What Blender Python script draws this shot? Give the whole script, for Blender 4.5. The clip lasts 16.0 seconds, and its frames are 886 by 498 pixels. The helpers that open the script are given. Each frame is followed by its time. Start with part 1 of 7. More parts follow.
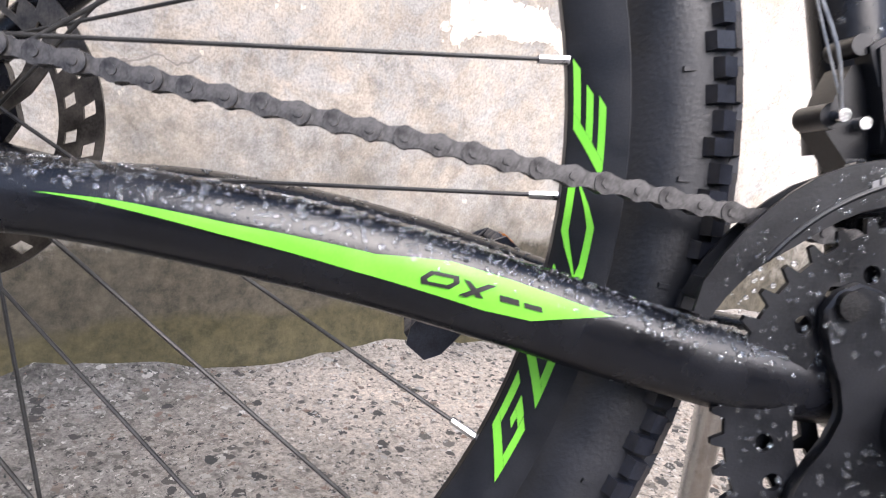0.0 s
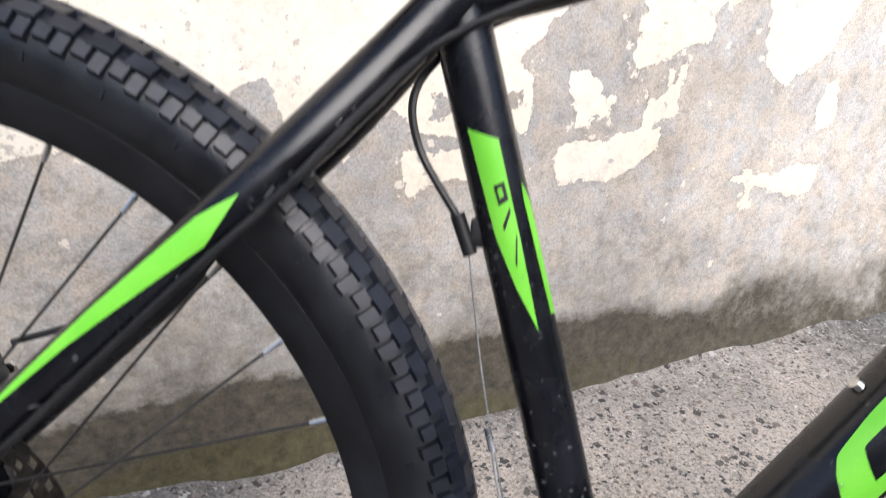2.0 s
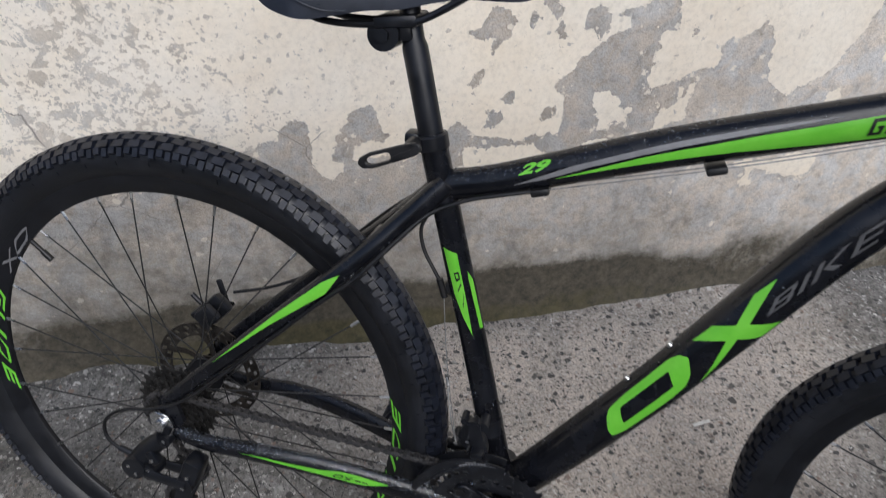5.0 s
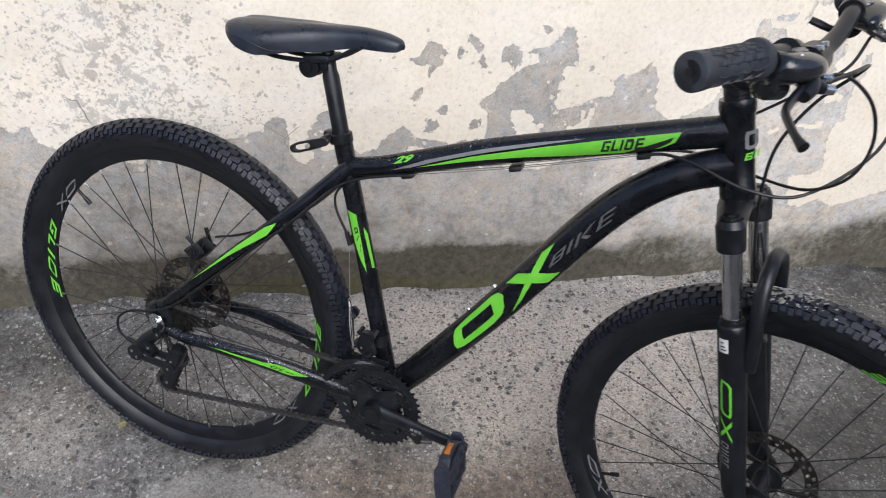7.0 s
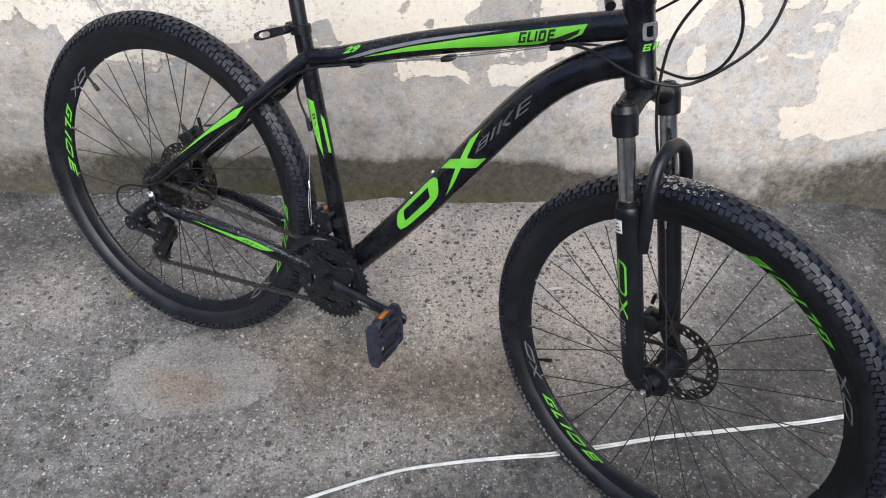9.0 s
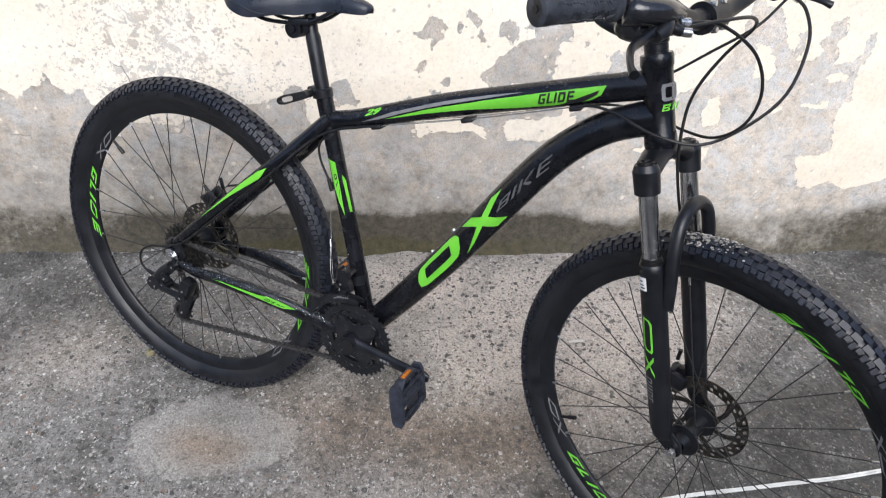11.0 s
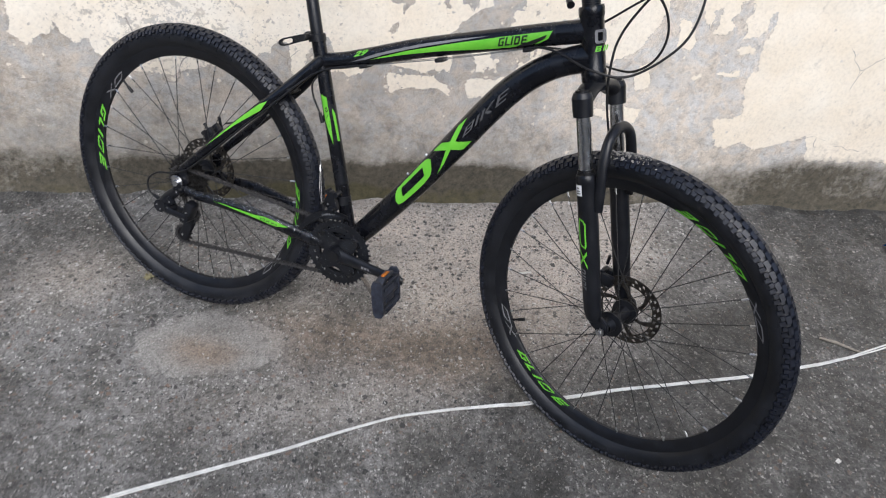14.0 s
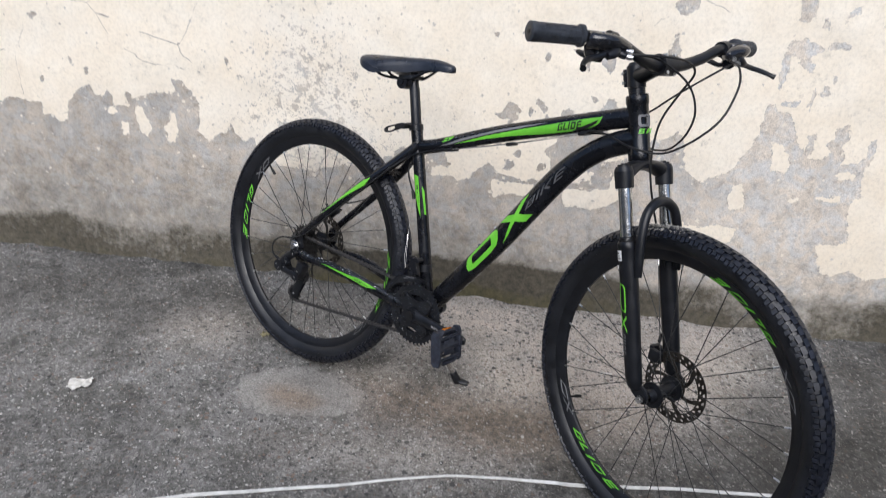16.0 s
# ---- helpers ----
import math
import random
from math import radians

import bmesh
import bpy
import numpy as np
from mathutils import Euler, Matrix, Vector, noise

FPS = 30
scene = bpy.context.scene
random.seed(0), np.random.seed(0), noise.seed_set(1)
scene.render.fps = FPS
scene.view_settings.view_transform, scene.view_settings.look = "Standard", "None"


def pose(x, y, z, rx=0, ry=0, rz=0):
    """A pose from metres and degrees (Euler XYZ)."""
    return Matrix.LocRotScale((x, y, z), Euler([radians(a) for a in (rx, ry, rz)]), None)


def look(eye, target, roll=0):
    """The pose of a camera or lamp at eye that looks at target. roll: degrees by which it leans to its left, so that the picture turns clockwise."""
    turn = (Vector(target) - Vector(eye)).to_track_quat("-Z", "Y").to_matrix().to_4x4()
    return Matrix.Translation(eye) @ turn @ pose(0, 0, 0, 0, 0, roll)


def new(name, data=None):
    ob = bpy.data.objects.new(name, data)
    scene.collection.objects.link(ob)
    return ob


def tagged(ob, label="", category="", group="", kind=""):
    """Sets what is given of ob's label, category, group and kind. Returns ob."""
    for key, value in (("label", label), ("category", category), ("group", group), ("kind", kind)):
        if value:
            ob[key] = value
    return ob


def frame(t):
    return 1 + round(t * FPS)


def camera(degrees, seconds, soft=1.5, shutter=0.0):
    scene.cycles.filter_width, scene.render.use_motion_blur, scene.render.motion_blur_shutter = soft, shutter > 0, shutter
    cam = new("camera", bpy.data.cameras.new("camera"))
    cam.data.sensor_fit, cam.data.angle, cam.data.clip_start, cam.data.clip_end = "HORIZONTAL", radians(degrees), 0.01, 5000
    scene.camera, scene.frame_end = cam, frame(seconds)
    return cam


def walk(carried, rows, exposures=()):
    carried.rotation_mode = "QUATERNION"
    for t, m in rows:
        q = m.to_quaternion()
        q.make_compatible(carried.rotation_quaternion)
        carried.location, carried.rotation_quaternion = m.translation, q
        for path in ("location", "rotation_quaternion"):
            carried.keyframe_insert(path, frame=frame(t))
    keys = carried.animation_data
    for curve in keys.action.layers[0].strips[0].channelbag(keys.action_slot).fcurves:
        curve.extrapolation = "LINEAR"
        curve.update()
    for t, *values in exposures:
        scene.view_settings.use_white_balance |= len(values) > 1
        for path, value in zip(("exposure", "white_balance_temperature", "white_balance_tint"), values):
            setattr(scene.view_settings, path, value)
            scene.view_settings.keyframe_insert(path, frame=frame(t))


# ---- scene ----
# Camera: one lens, eye and aim by yaw (to the left of +y), pitch and roll.
cam = camera(63.9, 16.0, 1.0, 0.3)
ROWS = [
    # seconds, x, y, z, yaw, pitch, roll
    (0.0, 0.0907, -0.3349, 0.4299, -31.90, -18.00, 10.03),
    (0.5, 0.0965, -0.3580, 0.4566, -30.99, -17.71, 8.50),
    (1.0, 0.1060, -0.3534, 0.4921, -28.50, -20.84, 5.14),
    (1.5, 0.1577, -0.3829, 0.6178, -27.67, -23.59, 5.01),
    (2.0, 0.1905, -0.3946, 0.7510, -25.64, -25.62, 3.46),
    (2.5, 0.2037, -0.4203, 0.8751, -20.45, -24.96, 3.09),
    (3.0, 0.1853, -0.4698, 0.9322, -17.85, -22.29, 1.46),
    (3.5, 0.1735, -0.5371, 1.0284, -15.47, -23.01, 2.88),
    (4.0, 0.1721, -0.5786, 1.1032, -14.90, -27.00, 1.25),
    (4.5, 0.1740, -0.6216, 1.1318, -14.75, -34.11, 2.41),
    (5.0, 0.1925, -0.6743, 1.1499, -15.07, -39.03, 2.98),
    (5.2, 0.1995, -0.7007, 1.1576, -15.96, -40.30, 2.57),
    (7.3, 0.3768, -1.1003, 1.3822, -10.94, -38.95, 5.75),
    (7.5, 0.4190, -1.1367, 1.3908, -10.40, -38.98, 6.36),
    (8.0, 0.4974, -1.2127, 1.3814, -4.58, -40.77, 4.98),
    (8.2, 0.5219, -1.2304, 1.3723, -4.59, -41.99, 4.76),
    (10.3, 0.5335, -1.2412, 1.3448, -3.99, -43.20, 2.53),
    (10.5, 0.5237, -1.2362, 1.3529, -3.62, -42.09, 2.60),
    (11.0, 0.5132, -1.2235, 1.3691, -3.19, -39.30, 2.06),
    (11.5, 0.4879, -1.2023, 1.3800, -3.28, -37.46, 2.05),
    (12.0, 0.4872, -1.2140, 1.3889, -5.23, -36.06, 3.83),
    (12.5, 0.5148, -1.2628, 1.4030, -8.07, -37.11, 5.24),
    (13.0, 0.5326, -1.3155, 1.4136, -9.95, -38.52, 5.62),
    (13.5, 0.4988, -1.3866, 1.4150, -10.62, -37.57, 5.34),
    (14.0, 0.4506, -1.5303, 1.4065, -8.43, -39.26, 6.08),
    (14.5, 0.4510, -1.6234, 1.3988, -7.02, -38.84, 6.73),
    (15.0, 0.5188, -1.6752, 1.3716, -1.03, -37.32, 5.99),
    (15.5, 0.6314, -1.7503, 1.3362, 5.49, -32.97, 5.12),
    (16.0, 0.6997, -1.8008, 1.3067, 8.53, -26.49, 2.51),
]


def aim(x, y, z, yaw, pitch, roll):
    yaw, pitch = radians(yaw), radians(pitch)
    ahead = Vector((-math.sin(yaw) * math.cos(pitch), math.cos(yaw) * math.cos(pitch), math.sin(pitch)))
    return look((x, y, z), Vector((x, y, z)) + ahead, roll)


# the clip's camera starts brighter, on the dark frame close by
EXPOSURES = [(0.0, 1.84), (0.5, 1.62), (1.0, 1.54), (1.5, 1.42), (2.0, 1.2), (2.5, 0.8), (3.0, 0.44), (3.5, 0.2), (4.0, 0.12), (4.5, 0.1), (5.2, 0.38), (7.3, 0.65), (8.2, 0.6), (10.3, 1.15), (11.0, 0.92), (12.0, 0.53), (12.5, 0.46), (13.5, 0.48), (14.0, 0.65), (14.5, 0.78), (15.0, 0.75), (15.5, 0.72), (16.0, 0.56)]
walk(cam, [(t, aim(*row)) for t, *row in ROWS], [(t, stops, *((6450, 16) if t < 0.8 else (6600, 15) if t < 1.8 else (6400, 13) if t < 2.8 else (6290, 12) if t < 4.2 else (6150, 11) if t < 9 else (6200, 11))) for t, stops in EXPOSURES])

# ---- sky and sun: an overcast day, brightest over the yard behind the camera ----
SUN_UP, SUN_ROUND = 44.0, 180.0
world = bpy.data.worlds.new("sky")
scene.world = world
world.use_nodes = True
sky = world.node_tree.nodes.new("ShaderNodeTexSky")
sky.sky_type, sky.sun_disc = "NISHITA", False
sky.sun_elevation, sky.sun_rotation = radians(SUN_UP), radians(SUN_ROUND)
sky.dust_density, sky.ozone_density = 1.5, 1.0
world.node_tree.links.new(sky.outputs["Color"], world.node_tree.nodes["Background"].inputs["Color"])
world.node_tree.nodes["Background"].inputs["Strength"].default_value = 0.11
sun = new("sun", bpy.data.lights.new("sun", "SUN"))
sun.data.energy, sun.data.angle, sun.data.color = 2.1, radians(50), (1.0, 0.97, 0.93)
sun.matrix_world = look((0.4, -4.0, 4.0), (0.4, 0.0, 0.0))

# ---- materials ----
def node_material(name, rough=0.5, metal=0.0, coat=0.0):
    m = bpy.data.materials.new(name)
    m.use_nodes = True
    nt = m.node_tree
    b = nt.nodes["Principled BSDF"]
    b.inputs["Roughness"].default_value = rough
    b.inputs["Metallic"].default_value = metal
    b.inputs["Coat Weight"].default_value = coat
    b.inputs["Coat Roughness"].default_value = 0.15
    return m, nt, b


def add(nt, kind, **values):
    n = nt.nodes.new(kind)
    for key, v in values.items():
        n.inputs[key.replace("_", " ")].default_value = v
    return n


def noise_of(nt, coord, scale, detail=4.0, rough=0.6, distort=0.0):
    n = add(nt, "ShaderNodeTexNoise", Scale=scale, Detail=detail, Roughness=rough, Distortion=distort)
    nt.links.new(coord, n.inputs["Vector"])
    return n.outputs["Fac"]


def ramp_of(nt, fac, *stops):
    r = nt.nodes.new("ShaderNodeValToRGB")
    while len(r.color_ramp.elements) < len(stops):
        r.color_ramp.elements.new(0.5)
    for e, (p, c) in zip(r.color_ramp.elements, stops):
        e.position, e.color = p, (*(c if isinstance(c, tuple) else (c, c, c)), 1)
    nt.links.new(fac, r.inputs["Fac"])
    return r.outputs["Color"]


def mix_of(nt, fac, a, b, mode="MIX"):
    n = nt.nodes.new("ShaderNodeMix")
    n.data_type, n.blend_type = "RGBA", mode
    for sock, v in ((n.inputs[0], fac), (n.inputs[6], a), (n.inputs[7], b)):
        if isinstance(v, (int, float)):
            sock.default_value = v
        elif isinstance(v, tuple):
            sock.default_value = (*v, 1)
        else:
            nt.links.new(v, sock)
    return n.outputs[2]


def math_of(nt, op, a, b=0.0, clamp=False):
    n = nt.nodes.new("ShaderNodeMath")
    n.operation, n.use_clamp = op, clamp
    for sock, v in zip(n.inputs, (a, b)):
        if isinstance(v, (int, float)):
            sock.default_value = v
        else:
            nt.links.new(v, sock)
    return n.outputs[0]


def bump_of(nt, bsdf, height, strength, distance):
    n = add(nt, "ShaderNodeBump", Strength=strength, Distance=distance)
    nt.links.new(height, n.inputs["Height"])
    nt.links.new(n.outputs["Normal"], bsdf.inputs["Normal"])


def worn(name, dark, light, rough=(0.3, 0.5), metal=0.0, coat=0.0, scale=60.0, grain=900.0, bump=0.15, gloss=0.5):
    """A surface whose colour and gloss vary at two scales."""
    m, nt, b = node_material(name, metal=metal, coat=coat)
    at = nt.nodes.new("ShaderNodeTexCoord").outputs["Object"]
    big, fine = noise_of(nt, at, scale, 5.0), noise_of(nt, at, grain, 3.0)
    both = math_of(nt, "ADD", math_of(nt, "MULTIPLY", big, 0.7), math_of(nt, "MULTIPLY", fine, 0.3))
    nt.links.new(ramp_of(nt, both, (0.38, dark), (0.66, light)), b.inputs["Base Color"])
    nt.links.new(ramp_of(nt, big, (0.35, rough[0]), (0.7, rough[1])), b.inputs["Roughness"])
    b.inputs["Specular IOR Level"].default_value = gloss
    bump_of(nt, b, fine, bump, 0.0006)
    return m


# PAINT, SATIN, RUBBER and VINYL are tinted blue for the sky they reflect
PAINT = worn("black_frame_paint", (0.0028, 0.003, 0.0042), (0.007, 0.0078, 0.011), (0.16, 0.36), scale=35, gloss=0.42)
SATIN = worn("satin_black_metal", (0.0036, 0.004, 0.0055), (0.0098, 0.011, 0.0145), (0.3, 0.48), scale=40, gloss=0.4)
PLASTIC = worn("black_plastic", (0.004, 0.004, 0.0045), (0.012, 0.012, 0.013), (0.35, 0.6), scale=50, bump=0.25, gloss=0.4)
SHINE = worn("glossy_black_plastic", (0.009, 0.0095, 0.012), (0.022, 0.023, 0.027), (0.1, 0.25), scale=60, gloss=0.6)
# the blue-grey of the tread blocks stands in for their sky sheen
TREAD = worn("sky_tinted_tread_rubber", (0.004, 0.005, 0.0085), (0.012, 0.015, 0.025), (0.36, 0.52), scale=60, grain=500, bump=0.3, gloss=0.45)
RUBBER = worn("tyre_rubber", (0.003, 0.0036, 0.0052), (0.0115, 0.013, 0.0175), (0.33, 0.56), scale=25, grain=500, bump=0.35, gloss=0.5)
GRIP = worn("grip_rubber", (0.014, 0.016, 0.021), (0.042, 0.047, 0.058), (0.45, 0.7), scale=70, grain=700, bump=0.4, gloss=0.4)
VINYL = worn("saddle_vinyl", (0.009, 0.0115, 0.018), (0.021, 0.026, 0.039), (0.26, 0.42), scale=30, grain=1500, bump=0.3, gloss=0.4)
CHAIN_STEEL = worn("grimy_chain_steel", (0.03, 0.029, 0.030), (0.12, 0.117, 0.117), (0.35, 0.6), metal=0.6, scale=160)
STEEL = worn("bare_steel", (0.45, 0.45, 0.45), (0.7, 0.7, 0.69), (0.2, 0.4), metal=1.0, scale=80)
CABLE = worn("dull_cable_steel", (0.16, 0.16, 0.16), (0.34, 0.34, 0.33), (0.3, 0.5), metal=0.7, scale=80)
CHROME = worn("dull_chrome", (0.5, 0.5, 0.5), (0.7, 0.7, 0.7), (0.12, 0.28), metal=1.0, scale=90)
SPROCKET = worn("dark_sprocket_steel", (0.014, 0.0135, 0.013), (0.055, 0.053, 0.051), (0.35, 0.6), metal=0.6, scale=120)
ROTOR = worn("brake_disc_steel", (0.032, 0.029, 0.027), (0.10, 0.09, 0.078), (0.3, 0.5), metal=0.8, scale=70)
SPOKE = worn("black_spoke_steel", (0.012, 0.012, 0.012), (0.045, 0.045, 0.045), (0.3, 0.5), metal=0.3, scale=40)
GREEN = worn("green_decal", (0.12, 0.47, 0.03), (0.17, 0.55, 0.045), (0.3, 0.45), scale=30, bump=0.05)
DIM_INK = worn("dim_grey_decal", (0.065, 0.065, 0.068), (0.105, 0.105, 0.108), (0.35, 0.5), scale=30, bump=0.05)
GREY_INK = worn("grey_decal", (0.13, 0.13, 0.135), (0.2, 0.2, 0.205), (0.35, 0.5), scale=30, bump=0.05)
DARK_INK = worn("black_decal", (0.008, 0.008, 0.008), (0.014, 0.014, 0.014), (0.35, 0.5), scale=30, bump=0.05)
WHITE_INK = worn("white_sticker", (0.62, 0.62, 0.62), (0.75, 0.75, 0.74), (0.4, 0.55), scale=60, bump=0.05)
ORANGE = worn("orange_reflector", (0.3, 0.08, 0.008), (0.5, 0.16, 0.015), (0.12, 0.25), scale=400, grain=1400, bump=0.6)
PEDAL = worn("dusty_black_plastic", (0.006, 0.0076, 0.014), (0.036, 0.042, 0.060), (0.4, 0.7), scale=90, bump=0.4)
CORD = worn("white_cord", (0.5, 0.5, 0.48), (0.78, 0.78, 0.75), (0.5, 0.7), scale=30, bump=0.2)
PAPER = worn("pale_paper", (0.55, 0.53, 0.48), (0.75, 0.73, 0.68), (0.6, 0.8), scale=60)
LEAF = worn("dry_yellow_leaf", (0.16, 0.14, 0.07), (0.36, 0.33, 0.2), (0.5, 0.7), scale=90)
WOOD = worn("pale_twig", (0.17, 0.15, 0.12), (0.33, 0.3, 0.25), (0.6, 0.8), scale=120)
BLUE = worn("blue_plastic_film", (0.01, 0.1, 0.5), (0.05, 0.3, 0.85), (0.15, 0.35), scale=60)
STONE = worn("loose_grit", (0.1, 0.095, 0.085), (0.5, 0.48, 0.44), (0.6, 0.85), scale=30, grain=300)

WATER, _nt, _b = node_material("water", rough=0.03)
_b.inputs["Base Color"].default_value = (0.9, 0.95, 1.0, 1)
_b.inputs["Transmission Weight"].default_value = 0.96
_b.inputs["IOR"].default_value = 1.4

# painted plaster: cream paint that has peeled to grey render, damp and mossy at the foot, with shade coloured in there
WALL, nt, b = node_material("peeling_cream_wall", rough=0.85)
at = nt.nodes.new("ShaderNodeTexCoord").outputs["Object"]


def painted(name):
    n = nt.nodes.new("ShaderNodeAttribute")
    n.attribute_name = name
    return n.outputs["Fac"]


def blots(scale, seed, share, ragged=0.35):
    """Ragged spots, one in some of the cells; share says in how many."""
    moved = nt.nodes.new("ShaderNodeMapping")
    moved.inputs["Location"].default_value = (seed, 0, seed * 0.7)
    nt.links.new(at, moved.inputs["Vector"])
    v = add(nt, "ShaderNodeTexVoronoi", Scale=scale)
    nt.links.new(moved.outputs["Vector"], v.inputs["Vector"])
    s = nt.nodes.new("ShaderNodeSeparateColor")
    nt.links.new(v.outputs["Color"], s.inputs["Color"])
    rag = math_of(nt, "MULTIPLY", math_of(nt, "SUBTRACT", noise_of(nt, at, scale * 2.2, 6.0, 0.62), 0.5), ragged * 3.4)
    reach = math_of(nt, "ADD", math_of(nt, "MULTIPLY", s.outputs[1], 0.34), 0.12)
    hit = math_of(nt, "LESS_THAN", math_of(nt, "ADD", v.outputs["Distance"], rag), reach)
    return math_of(nt, "MULTIPLY", hit, math_of(nt, "LESS_THAN", s.outputs[0], share))


edge = math_of(nt, "SUBTRACT", noise_of(nt, at, 42, 12.0, 0.7, 0.5), 0.5)
coarse = math_of(nt, "SUBTRACT", noise_of(nt, at, 16, 4.0, 0.6, 0.4), 0.5)
field = math_of(nt, "ADD", painted("peel"), math_of(nt, "ADD", math_of(nt, "MULTIPLY", edge, 2.0), math_of(nt, "MULTIPLY", coarse, 0.7)))
bare = ramp_of(nt, field, (0.0, 0.0), (0.02, 1.0))
share = painted("chips")
flake = math_of(nt, "ADD", noise_of(nt, at, 30, 9.0, 0.66, 0.25), math_of(nt, "MULTIPLY", share, 0.26))
speck = math_of(nt, "ADD", noise_of(nt, at, 118, 6.0, 0.62, 0.2), math_of(nt, "MULTIPLY", share, 0.24))
spots = math_of(nt, "MAXIMUM", ramp_of(nt, flake, (0.685, 0.0), (0.70, 1.0)), ramp_of(nt, speck, (0.70, 0.0), (0.715, 1.0)))
spots = math_of(nt, "MAXIMUM", spots, blots(95, 4.1, math_of(nt, "MULTIPLY", share, 0.35), 0.5))
soft = noise_of(nt, at, 4.5, 6.0, 0.65)
grime = noise_of(nt, at, 42, 10.0, 0.78)
mottle = noise_of(nt, at, 9, 9.0, 0.7, 0.4)
brushed = noise_of(nt, at, 210, 5.0, 0.7)
cream = mix_of(nt, ramp_of(nt, soft, (0.35, 0.0), (0.7, 1.0)), (0.84, 0.745, 0.60), (0.88, 0.815, 0.695))
cream = mix_of(nt, ramp_of(nt, grime, (0.56, 0.0), (0.76, 0.35)), cream, (0.62, 0.555, 0.47))
cream = mix_of(nt, 1.0, cream, ramp_of(nt, noise_of(nt, at, 95, 8.0, 0.72), (0.36, 0.90), (0.5, 1.0), (0.66, 1.05)), "MULTIPLY")
cream = mix_of(nt, ramp_of(nt, brushed, (0.6, 0.0), (0.74, 0.4)), cream, (0.92, 0.88, 0.80))
pale = math_of(nt, "ADD", painted("bleach"), math_of(nt, "MULTIPLY", math_of(nt, "SUBTRACT", mottle, 0.5), 2.0), True)
plaster = mix_of(nt, pale, (0.37, 0.357, 0.335), (0.66, 0.645, 0.615))
plaster = mix_of(nt, ramp_of(nt, grime, (0.50, 0.0), (0.70, 0.62)), plaster, (0.25, 0.24, 0.22))
plaster = mix_of(nt, ramp_of(nt, brushed, (0.62, 0.0), (0.72, 0.55)), plaster, (0.72, 0.70, 0.66))
patchy = noise_of(nt, at, 22, 7.0, 0.68, 0.6)
plaster = mix_of(nt, ramp_of(nt, patchy, (0.40, 0.0), (0.58, 0.7)), plaster, mix_of(nt, 1.0, plaster, (1.14, 1.0, 0.84), "MULTIPLY"))
plaster = mix_of(nt, ramp_of(nt, noise_of(nt, at, 31, 8.0, 0.72, 0.5), (0.55, 0.0), (0.62, 0.45)), plaster, mix_of(nt, 1.0, plaster, (0.62, 0.61, 0.62), "MULTIPLY"))
plaster = mix_of(nt, 1.0, plaster, ramp_of(nt, noise_of(nt, at, 330, 5.0, 0.75), (0.36, 0.72), (0.5, 1.0), (0.66, 1.22)), "MULTIPLY")
pores = ramp_of(nt, noise_of(nt, at, 120, 6.0, 0.75), (0.63, 0.0), (0.68, 0.55))
plaster = mix_of(nt, pores, plaster, (0.2, 0.19, 0.17))
crumbs = blots(70, 11.9, ramp_of(nt, field, (0.0, 0.3), (1.0, 0.04)), 0.5)
plaster = mix_of(nt, math_of(nt, "MULTIPLY", crumbs, 0.85), plaster, (0.80, 0.735, 0.62))
gone = math_of(nt, "MAXIMUM", bare, math_of(nt, "MULTIPLY", spots, 0.7))
cream = mix_of(nt, math_of(nt, "MULTIPLY", ramp_of(nt, share, (0.1, 0.0), (0.6, 0.6)), ramp_of(nt, mottle, (0.4, 0.3), (0.6, 1.0))), cream, (0.82, 0.78, 0.70))
colour = mix_of(nt, gone, cream, plaster)
# a broken dark line where the paint ends
rim = math_of(nt, "MULTIPLY", ramp_of(nt, field, (0.0, 0.0), (0.02, 0.45), (0.10, 0.25), (0.22, 0.0)), ramp_of(nt, grime, (0.42, 0.0), (0.6, 1.0)))
colour = mix_of(nt, rim, colour, (0.17, 0.155, 0.14))
bent_at = mix_of(nt, 0.06, at, add(nt, "ShaderNodeTexNoise", Scale=7.0, Detail=6.0).outputs["Color"])
crack = add(nt, "ShaderNodeTexVoronoi", Scale=3.1)
crack.feature = "DISTANCE_TO_EDGE"
nt.links.new(bent_at, crack.inputs["Vector"])
split_line = math_of(nt, "MULTIPLY", math_of(nt, "LESS_THAN", crack.outputs["Distance"], 0.0022), ramp_of(nt, noise_of(nt, at, 3.3, 3.0), (0.56, 0.0), (0.59, 0.8)))
colour = mix_of(nt, split_line, colour, (0.24, 0.22, 0.2))
# damp together with the shade painted in behind the bicycle
wet = math_of(nt, "ADD", painted("damp_shade"), math_of(nt, "MULTIPLY", math_of(nt, "SUBTRACT", noise_of(nt, at, 8, 9.0, 0.75), 0.5), 0.9))
wet = math_of(nt, "ADD", wet, math_of(nt, "MULTIPLY", math_of(nt, "SUBTRACT", grime, 0.5), 1.1))
moss = mix_of(nt, ramp_of(nt, noise_of(nt, at, 60, 8.0, 0.8), (0.35, 0.0), (0.68, 1.0)), (0.022, 0.020, 0.013), (0.125, 0.108, 0.074))
colour = mix_of(nt, ramp_of(nt, wet, (0.1, 0.0), (0.5, 0.72)), colour, mix_of(nt, ramp_of(nt, mottle, (0.35, 0.0), (0.65, 1.0)), (0.12, 0.108, 0.088), (0.33, 0.308, 0.27)))
colour = mix_of(nt, ramp_of(nt, wet, (0.5, 0.0), (0.85, 0.92)), colour, moss)
